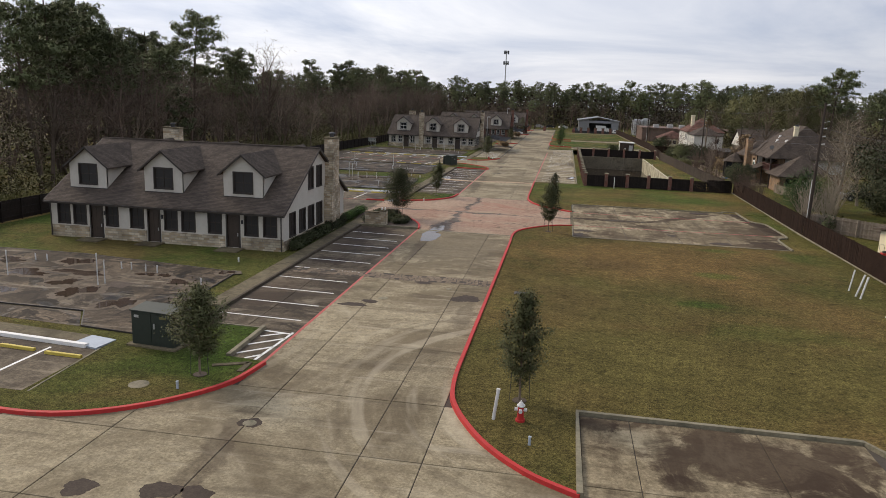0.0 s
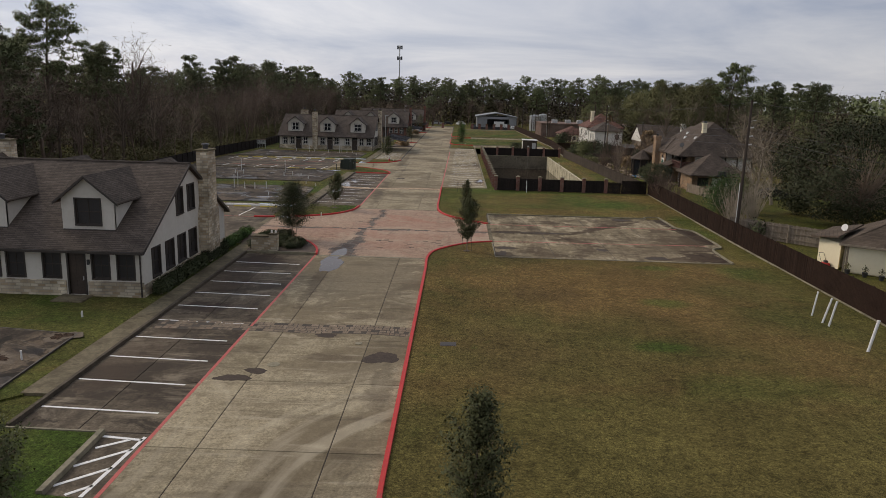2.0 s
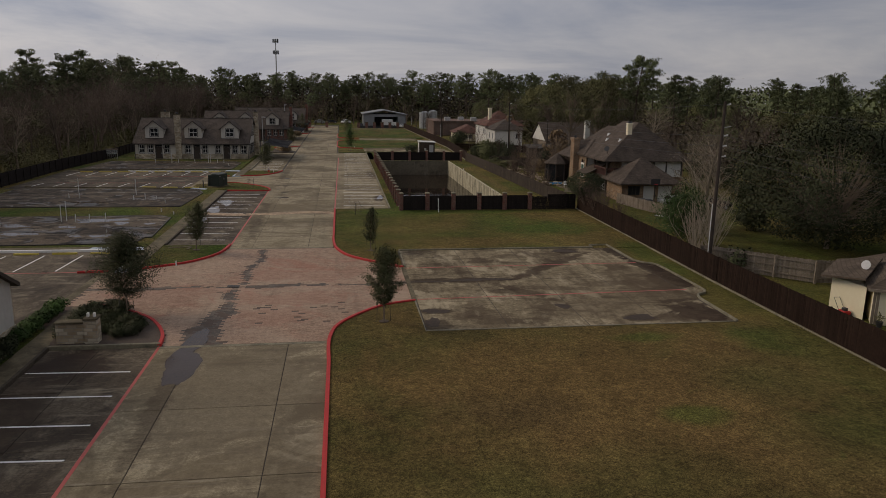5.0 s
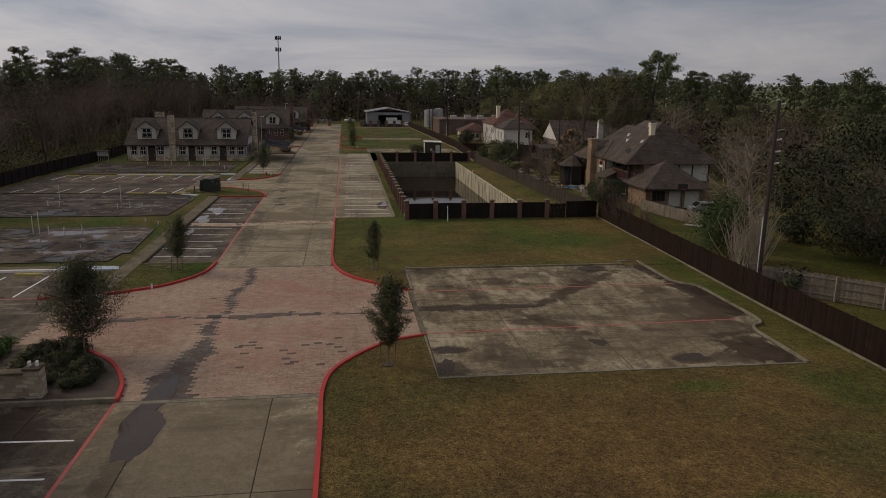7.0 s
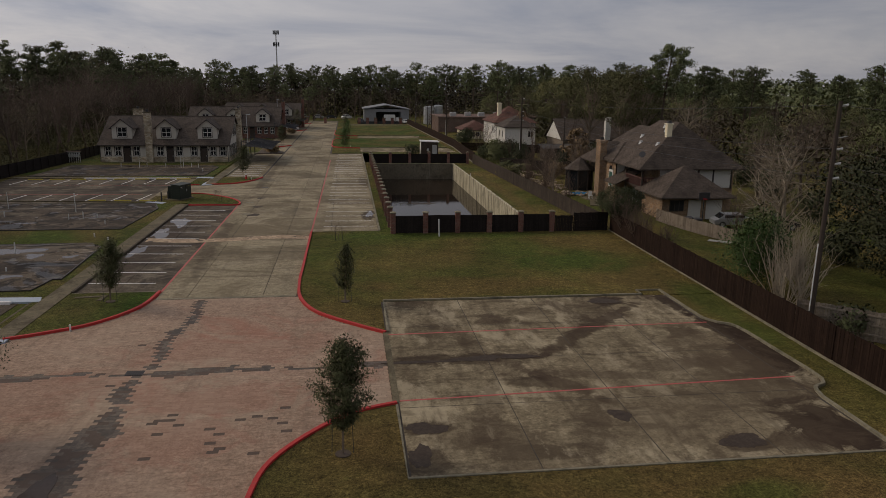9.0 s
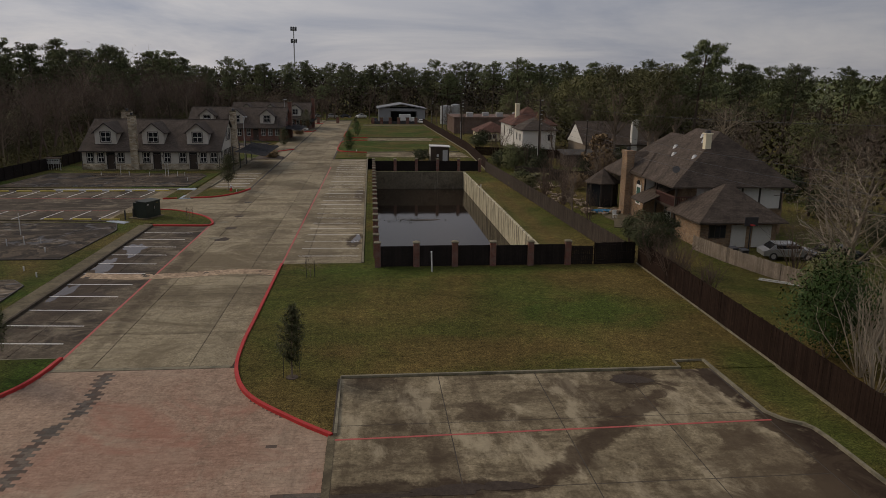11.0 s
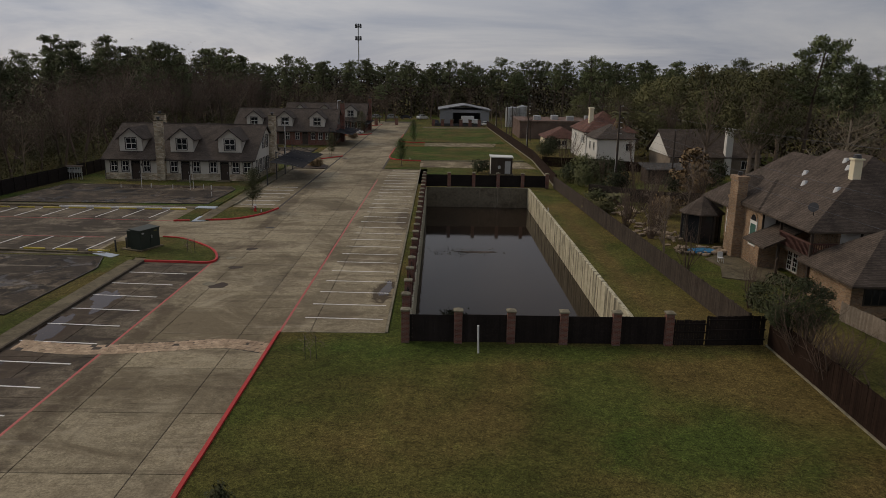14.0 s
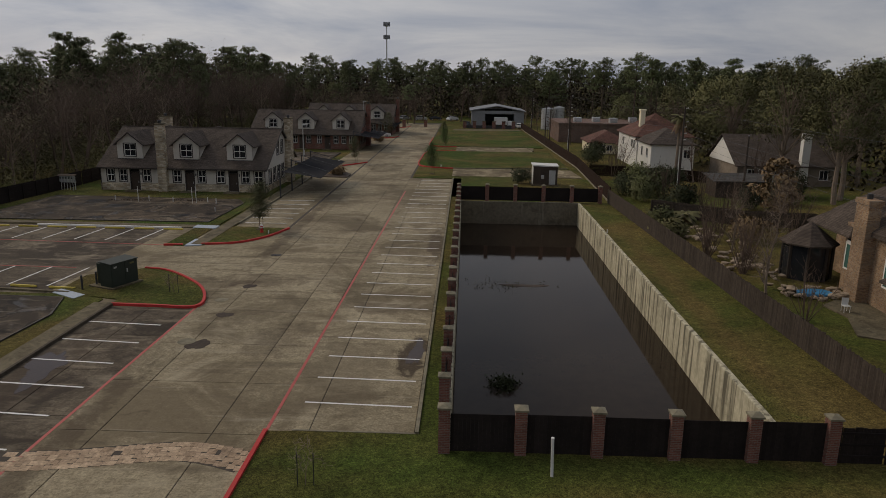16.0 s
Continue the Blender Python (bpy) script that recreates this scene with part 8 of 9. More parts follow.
# metal building and tanks at the end
mb_ = thing("metal_building", "wide low grey metal shed with a shallow pitched roof", "building")
ROOF_METAL = material("pale_roof_metal", (0.20, 0.21, 0.22), (0.30, 0.31, 0.32), 1.0, 0.45, 0.05, 10.0, 0.3, metal=0.2)
part("side_wall", MB().box(5.4, 307.2, 0, 9.6, 325.0, 4.9), ROOF_METAL, mb_)
part("side_wall", MB().box(18.6, 307.2, 0, 21.6, 325.0, 4.9), ROOF_METAL, mb_)
part("back_wall", MB().box(9.6, 318.0, 0, 18.6, 325.0, 4.9), DARK_METAL, mb_)
part("lintel", MB().box(9.6, 307.2, 3.9, 18.6, 307.5, 4.9), ROOF_METAL, mb_)
r = MB(); r.slab([(4.8, 306.4, 5.0), (13.4, 306.4, 6.5), (13.4, 326.0, 6.5), (4.8, 326.0, 5.0)], 0.25); r.slab([(22.2, 306.4, 4.9), (22.2, 326.0, 4.9), (13.4, 326.0, 6.5), (13.4, 306.4, 6.5)], 0.25)
part("roof", r, ROOF_METAL, mb_)
for x, y, rr_, h in ((28.4, 301.0, 2.1, 6.0), (31.8, 303.0, 1.6, 6.4)):
    tk = thing("water_tank", "tall ribbed galvanised water tank", "tank", "water tanks", at=(x, y, 0))
    part("shell", MB().tube((0, 0, 0), (0, 0, h), rr_, rr_, 20), GALV, tk)
    part("lid", MB().tube((0, 0, h), (0, 0, h + 0.4), rr_ + 0.05, 0.2, 20), ROOF_METAL, tk)
    for k in range(5):
        part("rib", MB().tube((0, 0, 0.9 + k * 1.1), (0, 0, 0.98 + k * 1.1), rr_ + 0.03, rr_ + 0.03, 20), GALV, tk)
trk = thing("box_truck", "white box truck parked before the metal shed", "truck", at=(14.8, 305.0, 0))
part("box", MB().box(-2.4, -1.1, 0.9, 1.6, 1.1, 3.0, 0.05), PVC, trk)
part("cab", MB().box(1.7, -1.0, 0.5, 3.2, 1.0, 2.0, 0.15), PVC, trk)
part("windscreen", MB().box(2.6, -0.85, 1.3, 3.22, 0.85, 1.85), GLASS, trk)
for dx in (-1.5, 2.3):
    for dy in (-1.0, 0.85):
        part("wheel", MB().tube((dx, dy, 0.45), (dx, dy + 0.2, 0.45), 0.45, 0.45, 12), DARK_METAL, trk)
# gate piers at the end of the drive
pier = thing("gate_pier", "square brick pier at the end of the drive", "pier", "brick piers at the drive's end", at=(-14.8, 300.0, 0))
part("shaft", MB().box(-0.5, -0.5, 0, 0.5, 0.5, 2.0), BRICK, pier)
part("cap", MB().box(-0.6, -0.6, 2.0, 0.6, 0.6, 2.2, 0.06), WALKWAY, pier)
copy_thing(pier, pose(-8.4, 301.0, 0))
for k in range(6):
    copy_thing(pier, pose(3.4 + 2.9 * k, 299.0, 0) )
structure("end_wall", MB().box(3.4, 298.9, 0, 18.0, 299.1, 0.9), DARK_METAL, "low dark railing between brick piers", "railing")

# ---- vehicles ----
def car(label, paint, m, name="car", high=False):
    e = thing(name, label, "car", "parked cars")
    h = 0.25 if high else 0.0
    prof = [(-2.2, 0.35), (-2.25, 0.75), (-1.75, 0.9 + h), (-1.25, 1.38 + h), (0.5, 1.42 + h), (1.2, 0.95 + h), (2.1, 0.82 + h * 0.7), (2.25, 0.6), (2.2, 0.35)]
    b = MB()
    n = len(prof)
    for yy, k in ((-0.86, 1), (0.86, 1)):
        b.v += [(x, yy * (0.82 if z > 1.0 + h else 1), z) for x, z in prof]
    b.f.append(tuple(range(n))[::-1] if False else tuple(range(n - 1, -1, -1)))
    b.f.append(tuple(range(n, 2 * n)))
    for i in range(n):
        j = (i + 1) % n
        b.f.append((i, j, n + j, n + i))
    part("body", b, paint, e)
    g_ = MB(); g_.poly([(-1.72, -0.79, 0.95 + h), (-1.27, -0.73, 1.35 + h), (-1.27, 0.73, 1.35 + h), (-1.72, 0.79, 0.95 + h)]); g_.poly([(0.53, -0.73, 1.39 + h), (1.15, -0.79, 0.99 + h), (1.15, 0.79, 0.99 + h), (0.53, 0.73, 1.39 + h)])
    for v in range(len(g_.v)):
        g_.v[v] = (g_.v[v][0] * 1.012, g_.v[v][1], g_.v[v][2] + 0.012)
    part("windscreen", g_, GLASS, e)
    for sy in (-1, 1):
        s = MB(); s.box(-1.2, sy * 0.80 - 0.03, 0.95 + h, 0.75, sy * 0.80 + 0.03, 1.3 + h)
        part("side_window", s, GLASS, e)
    for dx in (-1.4, 1.4):
        for sy in (-0.88, 0.70):
            w_ = part("wheel", MB().tube((dx, sy, 0.33), (dx, sy + 0.18, 0.33), 0.33, 0.33, 14), DARK_METAL, e)
            part("rim", MB().tube((dx, sy - 0.005, 0.33), (dx, sy + 0.185, 0.33), 0.2, 0.2, 10), GALV, w_)
    for sy in (-0.65, 0.65):
        part("headlight", MB().box(2.12, sy - 0.15, 0.58, 2.25, sy + 0.15, 0.72, 0.02), PVC, e)
    e.matrix_basis = m
    return e


SILVER = material("silver_car_paint", (0.32, 0.33, 0.34), (0.38, 0.39, 0.40), 1.0, 0.3, 0.0, metal=0.4)
BLACKP = material("dark_car_paint", (0.02, 0.022, 0.026), (0.03, 0.032, 0.036), 1.0, 0.25, 0.0)
car("silver saloon car parked by a garage", SILVER, pose(38.0, 110.2, 0, 0, 0, -10))
car("dark grey saloon car parked by a garage", BLACKP, pose(41.6, 108.8, 0, 0, 0, -10))
car("white saloon car parked under a shade canopy", PVC, pose(-17.2, 262.0, 0, 0, 0, 0))
for i, (x, y) in enumerate(((-12, 334), (-7, 337), (-1, 335), (-18, 338), (4, 305), (20, 303), (-24, 340))):
    car("parked car at the far end of the drive", (SILVER, BLACKP, PVC)[i % 3], pose(x, y, 0, 0, 0, 20 * i), high=i % 2 == 0)

# ---- fences ----
def fence(name, label, line, h, bw, mat, parts=(0, 0), post_gap=2.44, post_mat=None, base=None, cap=False, jitter=0.02, rails=True, posts=True):
    """Upright boards along a line; those between parts[0] and parts[1] metres are single pieces."""
    e = thing(name, label, "fence", "board fences")
    post_mat = post_mat or mat
    q = random.Random(len(line) * 7 + int(line[0][1]))
    masters = []
    for k in range(3):
        me = boxes_mesh("board", [(-bw / 2 + 0.006, -0.012, bw / 2 - 0.006, 0.012, 0.04, h + (k - 1) * jitter)])
        me.materials.append(mat)
        masters.append(me)
    rest, s, rail_list, posts_at = MB(), 0.0, [], []
    for (ax, ay), (bx, by) in zip(line[:-1], line[1:]):
        d = Vector((bx - ax, by - ay)); L_ = d.length; d.normalize()
        ang = math.atan2(d.y, d.x)
        n = int(L_ / bw)
        for i in range(n):
            u = (i + 0.5) * bw
            x, y_ = ax + d.x * u, ay + d.y * u
            if parts[0] <= s + u <= parts[1]:
                ob = new("board", masters[q.randrange(3)])
                ob.location = (x, y_, 0); ob.rotation_euler = (q.uniform(-0.008, 0.008), 0, ang); ob.parent = e
            else:
                hx, hy = d.x * (bw / 2 - 0.006), d.y * (bw / 2 - 0.006)
                nx, ny = -d.y * 0.012, d.x * 0.012
                rest.prism([(x - hx - nx, y_ - hy - ny), (x + hx - nx, y_ + hy - ny), (x + hx + nx, y_ + hy + ny), (x - hx + nx, y_ - hy + ny)][::-1], h + q.uniform(-jitter, jitter), 0.04)
        nx, ny = -d.y, d.x
        if rails:
            for z in (0.35, h * 0.52, h - 0.28):
                o0, o1 = 0.014, 0.06
                rail = MB(); rail_list.append(rail)
                rail.prism([(ax - nx * o1, ay - ny * o1), (bx - nx * o1, by - ny * o1), (bx - nx * o0, by - ny * o0), (ax - nx * o0, ay - ny * o0)], z, z + 0.09)
        m = max(1, round(L_ / post_gap))
        for i in range(m + 1):
            posts_at.append((ax + d.x * L_ * i / m - nx * 0.09, ay + d.y * L_ * i / m - ny * 0.09))
        if base:
            bb = MB(); bb.strip([(ax, ay), (bx, by)], 0.12, -0.05, 0.14)
            part("mow_strip", bb, base, e, "pale concrete strip under the boards")
        if cap:
            cc = MB(); cc.strip([(ax, ay), (bx, by)], 0.07, h + 0.01, h + 0.05)
            part("cap_rail", cc, mat, e)
        s += L_
    if rest.v:
        tagged(part("board_run", rest, mat, e), kind="stuff")
    if rails:
        for i_, ra in enumerate(rail_list):
            part("rail", ra, mat, e)
    if posts:
        pm = boxes_mesh("post", [(-0.05, -0.05, 0.05, 0.05, 0, h)]); pm.materials.append(post_mat)
        for x, y_ in posts_at:
            ob = new("post", pm); ob.location = (x, y_, 0); ob.parent = e
    return e


fence("board_fence", "tall dark stained board fence on a concrete strip", [(23.3, 8.0), (23.7, 75.0), (24.4, 109.0)], 2.0, 0.15, FENCE, (52, 96), base=KERB, jitter=0.004)
fence("board_fence", "weathered grey board fence along the grass verge", [(23.6, 110.0), (21.4, 170.0)], 1.75, 0.145, FENCE_GREY, (0, 42), jitter=0.03)
fence("board_fence", "dark brown board fence along the lawn plots", [(21.8, 171.0), (22.9, 205.0), (20.3, 300.0)], 1.9, 0.16, FENCE, jitter=0.004, base=KERB)
fence("board_fence", "black brown board fence before the wood", [(-48.6, 38.0), (-49.0, 150.0), (-47.2, 176.0), (-47.6, 200.0)], 1.9, 0.16, FENCE_BLACK)
fence("board_fence", "weathered grey board fence behind a garage", [(25.2, 80.4), (31.2, 74.4), (46.0, 73.0)], 1.75, 0.145, FENCE_PALE, (0, 20), jitter=0.03)
fence("board_fence", "weathered grey board fence across a garden", [(31.3, 113.9), (32.0, 109.0), (33.4, 103.4), (34.6, 99.6)][::-1], 1.3, 0.15, FENCE_PALE, (0, 18), jitter=0.03)
fence("board_fence", "weathered dark board fence across a garden", [(25.0, 163.0), (33.0, 157.0), (40.0, 156.0)], 1.7, 0.15, FENCE_GREY, jitter=0.04)
fence("board_fence", "dark board fence behind the neighbouring gardens", [(23.5, 196.0), (33.0, 193.0), (46.0, 186.0)], 1.7, 0.15, FENCE, jitter=0.03)

# the basin's fence between brick piers
basin = thing("basin_fence", "dark board fence between red brick piers round the basin", "fence", at=(0, 0, 0))
pm = MB(); pm.box(-0.23, -0.23, -0.1, 0.23, 0.23, 1.98)
pier_mesh = pm.mesh("pier"); pier_mesh.materials.append(BRICK)
cm = MB(); cm.box(-0.28, -0.28, 1.98, 0.28, 0.28, 2.05)
n_ = len(cm.v); cm.v += [(-0.28, -0.28, 2.05), (0.28, -0.28, 2.05), (0.28, 0.28, 2.05), (-0.28, 0.28, 2.05), (0, 0, 2.17)]
for a in range(4):
    cm.f.append((n_ + a, n_ + (a + 1) % 4, n_ + 4))
cap_mesh = cm.mesh("pier_cap"); cap_mesh.materials.append(KERB)
bd = [boxes_mesh("board", [(-0.079, -0.012, 0.079, 0.012, 0.08, 1.72 + 0.02 * k)]) for k in range(3)]
for me in bd:
    me.materials.append(FENCE_BLACK)


def pier_row(p, d, n, gap, single, h=1.0):
    joined = MB()
    for i in range(n):
        x, y_ = p[0] + d[0] * gap * i, p[1] + d[1] * gap * i
        ob = new("pier", pier_mesh); ob.location = (x, y_, 0); ob.parent = basin
        c_ = new("pier_cap", cap_mesh); c_.parent = ob
        if i == n - 1:
            break
        m = int((gap - 0.46) / 0.155)
        for k in range(m):
            u = 0.24 + (k + 0.5) * (gap - 0.48) / m
            bx, by = x + d[0] * u, y_ + d[1] * u
            if single:
                b_ = new("board", bd[(i * 5 + k * 3) % 3]); b_.location = (bx, by, 0); b_.rotation_euler = (0, 0, math.atan2(d[1], d[0])); b_.parent = basin
            else:
                hx, hy = abs(d[0]) * 0.079 + abs(d[1]) * 0.012, abs(d[1]) * 0.079 + abs(d[0]) * 0.012
                joined.box(bx - hx, by - hy, 0.08, bx + hx, by + hy, 1.72 + 0.02 * ((i + k) % 3))
        for z in (0.4, 1.4):
            rl_ = MB()
            ex, ey = d[0] * (gap - 0.46), d[1] * (gap - 0.46)
            ox_, oy_ = (0, 0.02) if d[0] else (0.02, 0)
            a0 = (x + d[0] * 0.23 + ox_, y_ + d[1] * 0.23 + oy_)
            rl_.box(a0[0], a0[1], z, a0[0] + ex + (0 if d[0] else 0.04), a0[1] + ey + (0.04 if d[0] else 0), z + 0.09)
            part("rail", rl_, FENCE_BLACK, basin)
    if joined.v:
        tagged(part("board_run", joined, FENCE_BLACK, basin), kind="stuff")


pier_row((3.3, 108.95), (1, 0), 6, 3.05, True)
pier_row((3.2, 112.0), (0, 1), 20, 3.05, False)
pier_row((3.2, 169.9), (1, 0), 6, 3.45, False)
fence("board_fence", "black brown board fence joining the basin piers", [(18.8, 108.95), (20.7, 108.95)], 1.6, 0.155, FENCE_BLACK, (0, 9), posts=False)
fence("board_fence", "black brown board fence joining the basin piers", [(20.7, 108.9), (24.3, 109.2)], 1.85, 0.155, FENCE_BLACK, (0, 9), posts=False)

# ---- small things along the drive ----
def transformer(m, label):
    e = thing("transformer_box", label, "transformer", "ground transformers")
    part("pad", MB().box(-1.35, -1.15, -0.1, 1.35, 1.15, 0.1, 0.02), WALKWAY, e, "concrete pad")
    part("cabinet", MB().box(-1.15, -0.95, 0.1, 1.15, 0.2, 1.75, 0.03), GREEN_BOX, e)
    part("tank", MB().box(-0.75, 0.2, 0.1, 0.95, 0.95, 1.6, 0.04), GREEN_BOX, e)
    part("lid", MB().slab([(-1.2, -1.0, 1.78), (1.2, -1.0, 1.78), (1.2, 0.25, 1.86), (-1.2, 0.25, 1.86)], 0.06), GREEN_BOX, e, "pale green faded lid")
    for x in (-1.1, 0.02):
        part("door", MB().box(x, -0.975, 0.2, x + 1.06, -0.95, 1.68), GREEN_BOX, e)
    part("handle", MB().box(0.12, -1.02, 0.95, 0.2, -0.97, 1.2), GALV, e)
    part("warning_label", MB().box(-0.95, -0.985, 1.42, -0.7, -0.974, 1.55), GALV, e, "faded warning label")
    part("warning_label", MB().box(0.45, -0.985, 1.46, 0.8, -0.974, 1.58), BRUSH_LEAF, e, "rusty yellow label")
    e.matrix_basis = m
    return e


transformer(pose(-18.85, 30.95, LAWN, 0, 0, -6), "large dark green steel transformer box on a concrete pad")
transformer(pose(-20.8, 131.0, LAWN, 0, 0, 68), "large dark green steel transformer box on a concrete pad")

hyd = thing("fire_hydrant", "red fire hydrant with a white bonnet in grass", "fire hydrant", at=(-1.2, 26.3, LAWN))
part("barrel", MB().tube((0, 0, 0), (0, 0, 0.08), 0.19, 0.19, 14).tube((0, 0, 0.08), (0, 0, 0.22), 0.15, 0.13, 14).tube((0, 0, 0.22), (0, 0, 0.62), 0.125, 0.125, 14), RED, hyd)
part("bonnet", MB().tube((0, 0, 0.62), (0, 0, 0.67), 0.165, 0.165, 14).tube((0, 0, 0.67), (0, 0, 0.78), 0.14, 0.07, 14).tube((0, 0, 0.78), (0, 0, 0.85), 0.035, 0.03, 6), PVC, hyd, "white painted bonnet")
for a in ((0.24, 0), (-0.24, 0), (0, -0.25)):
    part("outlet", MB().tube((a[0] * 0.4, a[1] * 0.4, 0.48), (a[0], a[1], 0.48), 0.065, 0.075, 10), PVC, hyd, "white outlet cap")
h2 = copy_thing(hyd, pose(-15.4, 148.9, LAWN))
h3 = copy_thing(hyd, pose(-17.6, 203.6, -0.03))


def post(name, label, x, y, r, h, mat, z=LAWN, lean=(0.0, 0.0), group="", cat="post"):
    e = thing(name, label, cat, group, at=(x, y, z))
    part("pipe", MB().tube((0, 0, -0.1), (lean[0], lean[1], h), r, r, 10), mat, e)
    part("rim", MB().tube((lean[0] * 0.97, lean[1] * 0.97, h * 0.97), (lean[0], lean[1], h + 0.01), r * 1.15, r * 1.15, 10), mat, e)
    return e


PIPE = "leaning white plastic pipe marker standing in grass"
post("marker_pipe", PIPE, -2.25, 26.2, 0.07, 1.25, PVC, lean=(0.15, 0.05), group="marker pipes")
post("marker_pipe", PIPE, 20.0, 52.5, 0.05, 1.5, PVC, lean=(0.25, 0.1), group="marker pipes")
post("marker_pipe", PIPE, 19.92, 51.06, 0.06, 1.5, PVC, lean=(0.45, 0.1), group="marker pipes")
post("marker_pipe", PIPE, 19.98, 50.4, 0.06, 1.5, PVC, lean=(0.35, 0.1), group="marker pipes")
post("marker_pipe", PIPE, 19.88, 46.1, 0.08, 1.7, PVC, lean=(0.42, 0.15), group="marker pipes")
post("marker_pipe", PIPE, 7.45, 107.3, 0.06, 1.6, PVC, lean=(-0.05, 0.0), group="marker pipes")
CLEAN = "short pale green cleanout pipe in grass"
for x, y in ((-0.75, 24.4), (-15.35, 25.9), (-16.3, 83.6), (-23.3, 109.2), (-21.6, 107.4), (-14.6, 148.4), (-22.9, 47.6), (18.0, 152.0), (-0.2, 203.0)):
    post("cleanout_pipe", CLEAN, x, y, 0.055, 0.32, BLUE_PAINT if y < 30 else PVC, group="cleanout pipes", cat="pipe")
STUB = "white plastic plumbing stub rising from a foundation pad"
for x, y, h in ((-29.2, 43.1, 0.45), (-28.4, 43.0, 0.5), (-27.3, 42.9, 0.5), (-26.4, 42.8, 0.5), (-22.2, 40.8, 0.45), (-36.1, 43.6, 0.45), (-35.2, 43.6, 0.45), (-28.1, 39.0, 2.0), (-27.9, 39.4, 1.5), (-34.8, 39.5, 1.6),
                (-31.5, 103.0, 1.7), (-31.2, 103.6, 2.0), (-30.0, 102.6, 0.8), (-28.6, 102.4, 0.8), (-27.2, 102.8, 0.9), (-38.0, 100.0, 1.2), (-36.4, 101.0, 0.8), (-25.4, 97.0, 0.3),
                (-36.5, 119.6, 0.6), (-35.2, 119.4, 0.6), (-28.4, 117.5, 0.6), (-27.2, 118.0, 0.7), (-26.0, 118.4, 0.4), (-29.3, 122.0, 2.0), (-37.0, 124.5, 1.8), (-24.2, 115.0, 0.4),
                (-34.0, 163.6, 1.8), (-27.5, 163.2, 1.9), (-27.2, 163.6, 1.9), (-30.0, 163.8, 0.6), (-33.0, 164.2, 0.6), (-26.0, 164.0, 0.6), (-24.8, 163.4, 0.6), (-37.0, 164.2, 0.6), (-23.2, 158.4, 0.5),
                (-30.0, 216.0, 1.0), (-26.5, 217.0, 0.8), (-34.0, 216.0, 1.2)):
    post("pipe_stub", STUB, x, y, 0.045 if h < 1.3 else 0.035, h, PVC, 0.12, group="plumbing stubs", cat="pipe")
for x in (-22.6, -22.1):
    post("bollard", "rusty steel bollard on the lawn island", x + 0.2, 130.6 + (x + 22) * 2, 0.07, 1.0, DARK_METAL, group="bollards", cat="bollard")
# drain grates
for x, y, z in ((-2.35, 45.1, LAWN + 0.01), (-11.1, 77.1, 0.012), (-11.8, 140.4, 0.012), (-12.4, 203.6, 0.012)):
    gr = thing("drain_grate", "dark iron drain grate set flush", "drain grate", "drain grates", at=(x, y, z))
    part("frame", MB().box(-0.42, -0.3, -0.05, 0.42, 0.3, 0.0), TRIM, gr)
    for k in range(7):
        part("bar", MB().box(-0.36 + 0.11 * k, -0.26, 0, -0.31 + 0.11 * k, 0.26, 0.02), TRIM, gr)
# boxes in the lawn
for pts in ([(-15.2, 28.6), (-13.75, 29.3)], [(-13.7, 28.2), (-13.75, 29.35)], [(-18.3, 90.0), (-16.6, 90.2)], [(-16.6, 89.2), (-16.5, 90.3)]):
    structure("mow_strip", MB().strip(pts, 0.16, 0.0, LAWN + 0.04), WALKWAY, "narrow concrete strip set in grass", "strip")

# stone entrance sign
sg = thing("stone_sign", "low limestone entrance wall with a stepped pier", "sign wall", at=(-17.55, 66.1, 0.1))
part("wall", MB().box(-1.05, -0.25, 0, 0.4, 0.25, 1.1), STONE, sg)
part("coping", MB().box(-1.1, -0.31, 1.1, 0.42, 0.31, 1.19, 0.03), WALKWAY, sg)
part("pier", MB().box(0.4, -0.33, 0, 1.05, 0.33, 1.3), STONE, sg)
part("pier_cap", MB().box(0.35, -0.39, 1.3, 1.1, 0.39, 1.4, 0.04), WALKWAY, sg)
for dx in (0.5, 0.82):
    part("finial", MB().box(dx, -0.1, 1.4, dx + 0.12, 0.1, 1.62, 0.03), WHITE_TRIM, sg, "small white stone block")

# meter banks on the fence
for x, y in ((-46.0, 48.0), (-46.6, 171.4)):
    mt = thing("meter_bank", "grey electric meter bank on a steel frame", "meter bank", at=(x, y, 0))
    part("frame", MB().box(-1.0, -0.05, 0, -0.92, 0.05, 1.9).box(0.92, -0.05, 0, 1.0, 0.05, 1.9).box(-1.1, -0.06, 1.0, 1.1, 0.06, 1.08), GALV, mt)
    part("hood", MB().slab([(-1.15, -0.35, 1.9), (1.15, -0.35, 1.9), (1.15, 0.2, 2.05), (-1.15, 0.2, 2.05)], 0.06), FENCE_GREY, mt)
    for k in range(5):
        bx = part("meter_box", MB().box(-0.9 + 0.37 * k, -0.25, 1.1, -0.6 + 0.37 * k, -0.05, 1.85, 0.02), GALV, mt)
        part("dial", MB().tube((-0.75 + 0.37 * k, -0.25, 1.6), (-0.75 + 0.37 * k, -0.32, 1.6), 0.09, 0.09, 10), GLASS, bx)
    for k in range(5):
        part("conduit", MB().tube((-0.75 + 0.37 * k, -0.14, 0), (-0.75 + 0.37 * k, -0.14, 1.1), 0.03, 0.03, 6), GALV, mt)

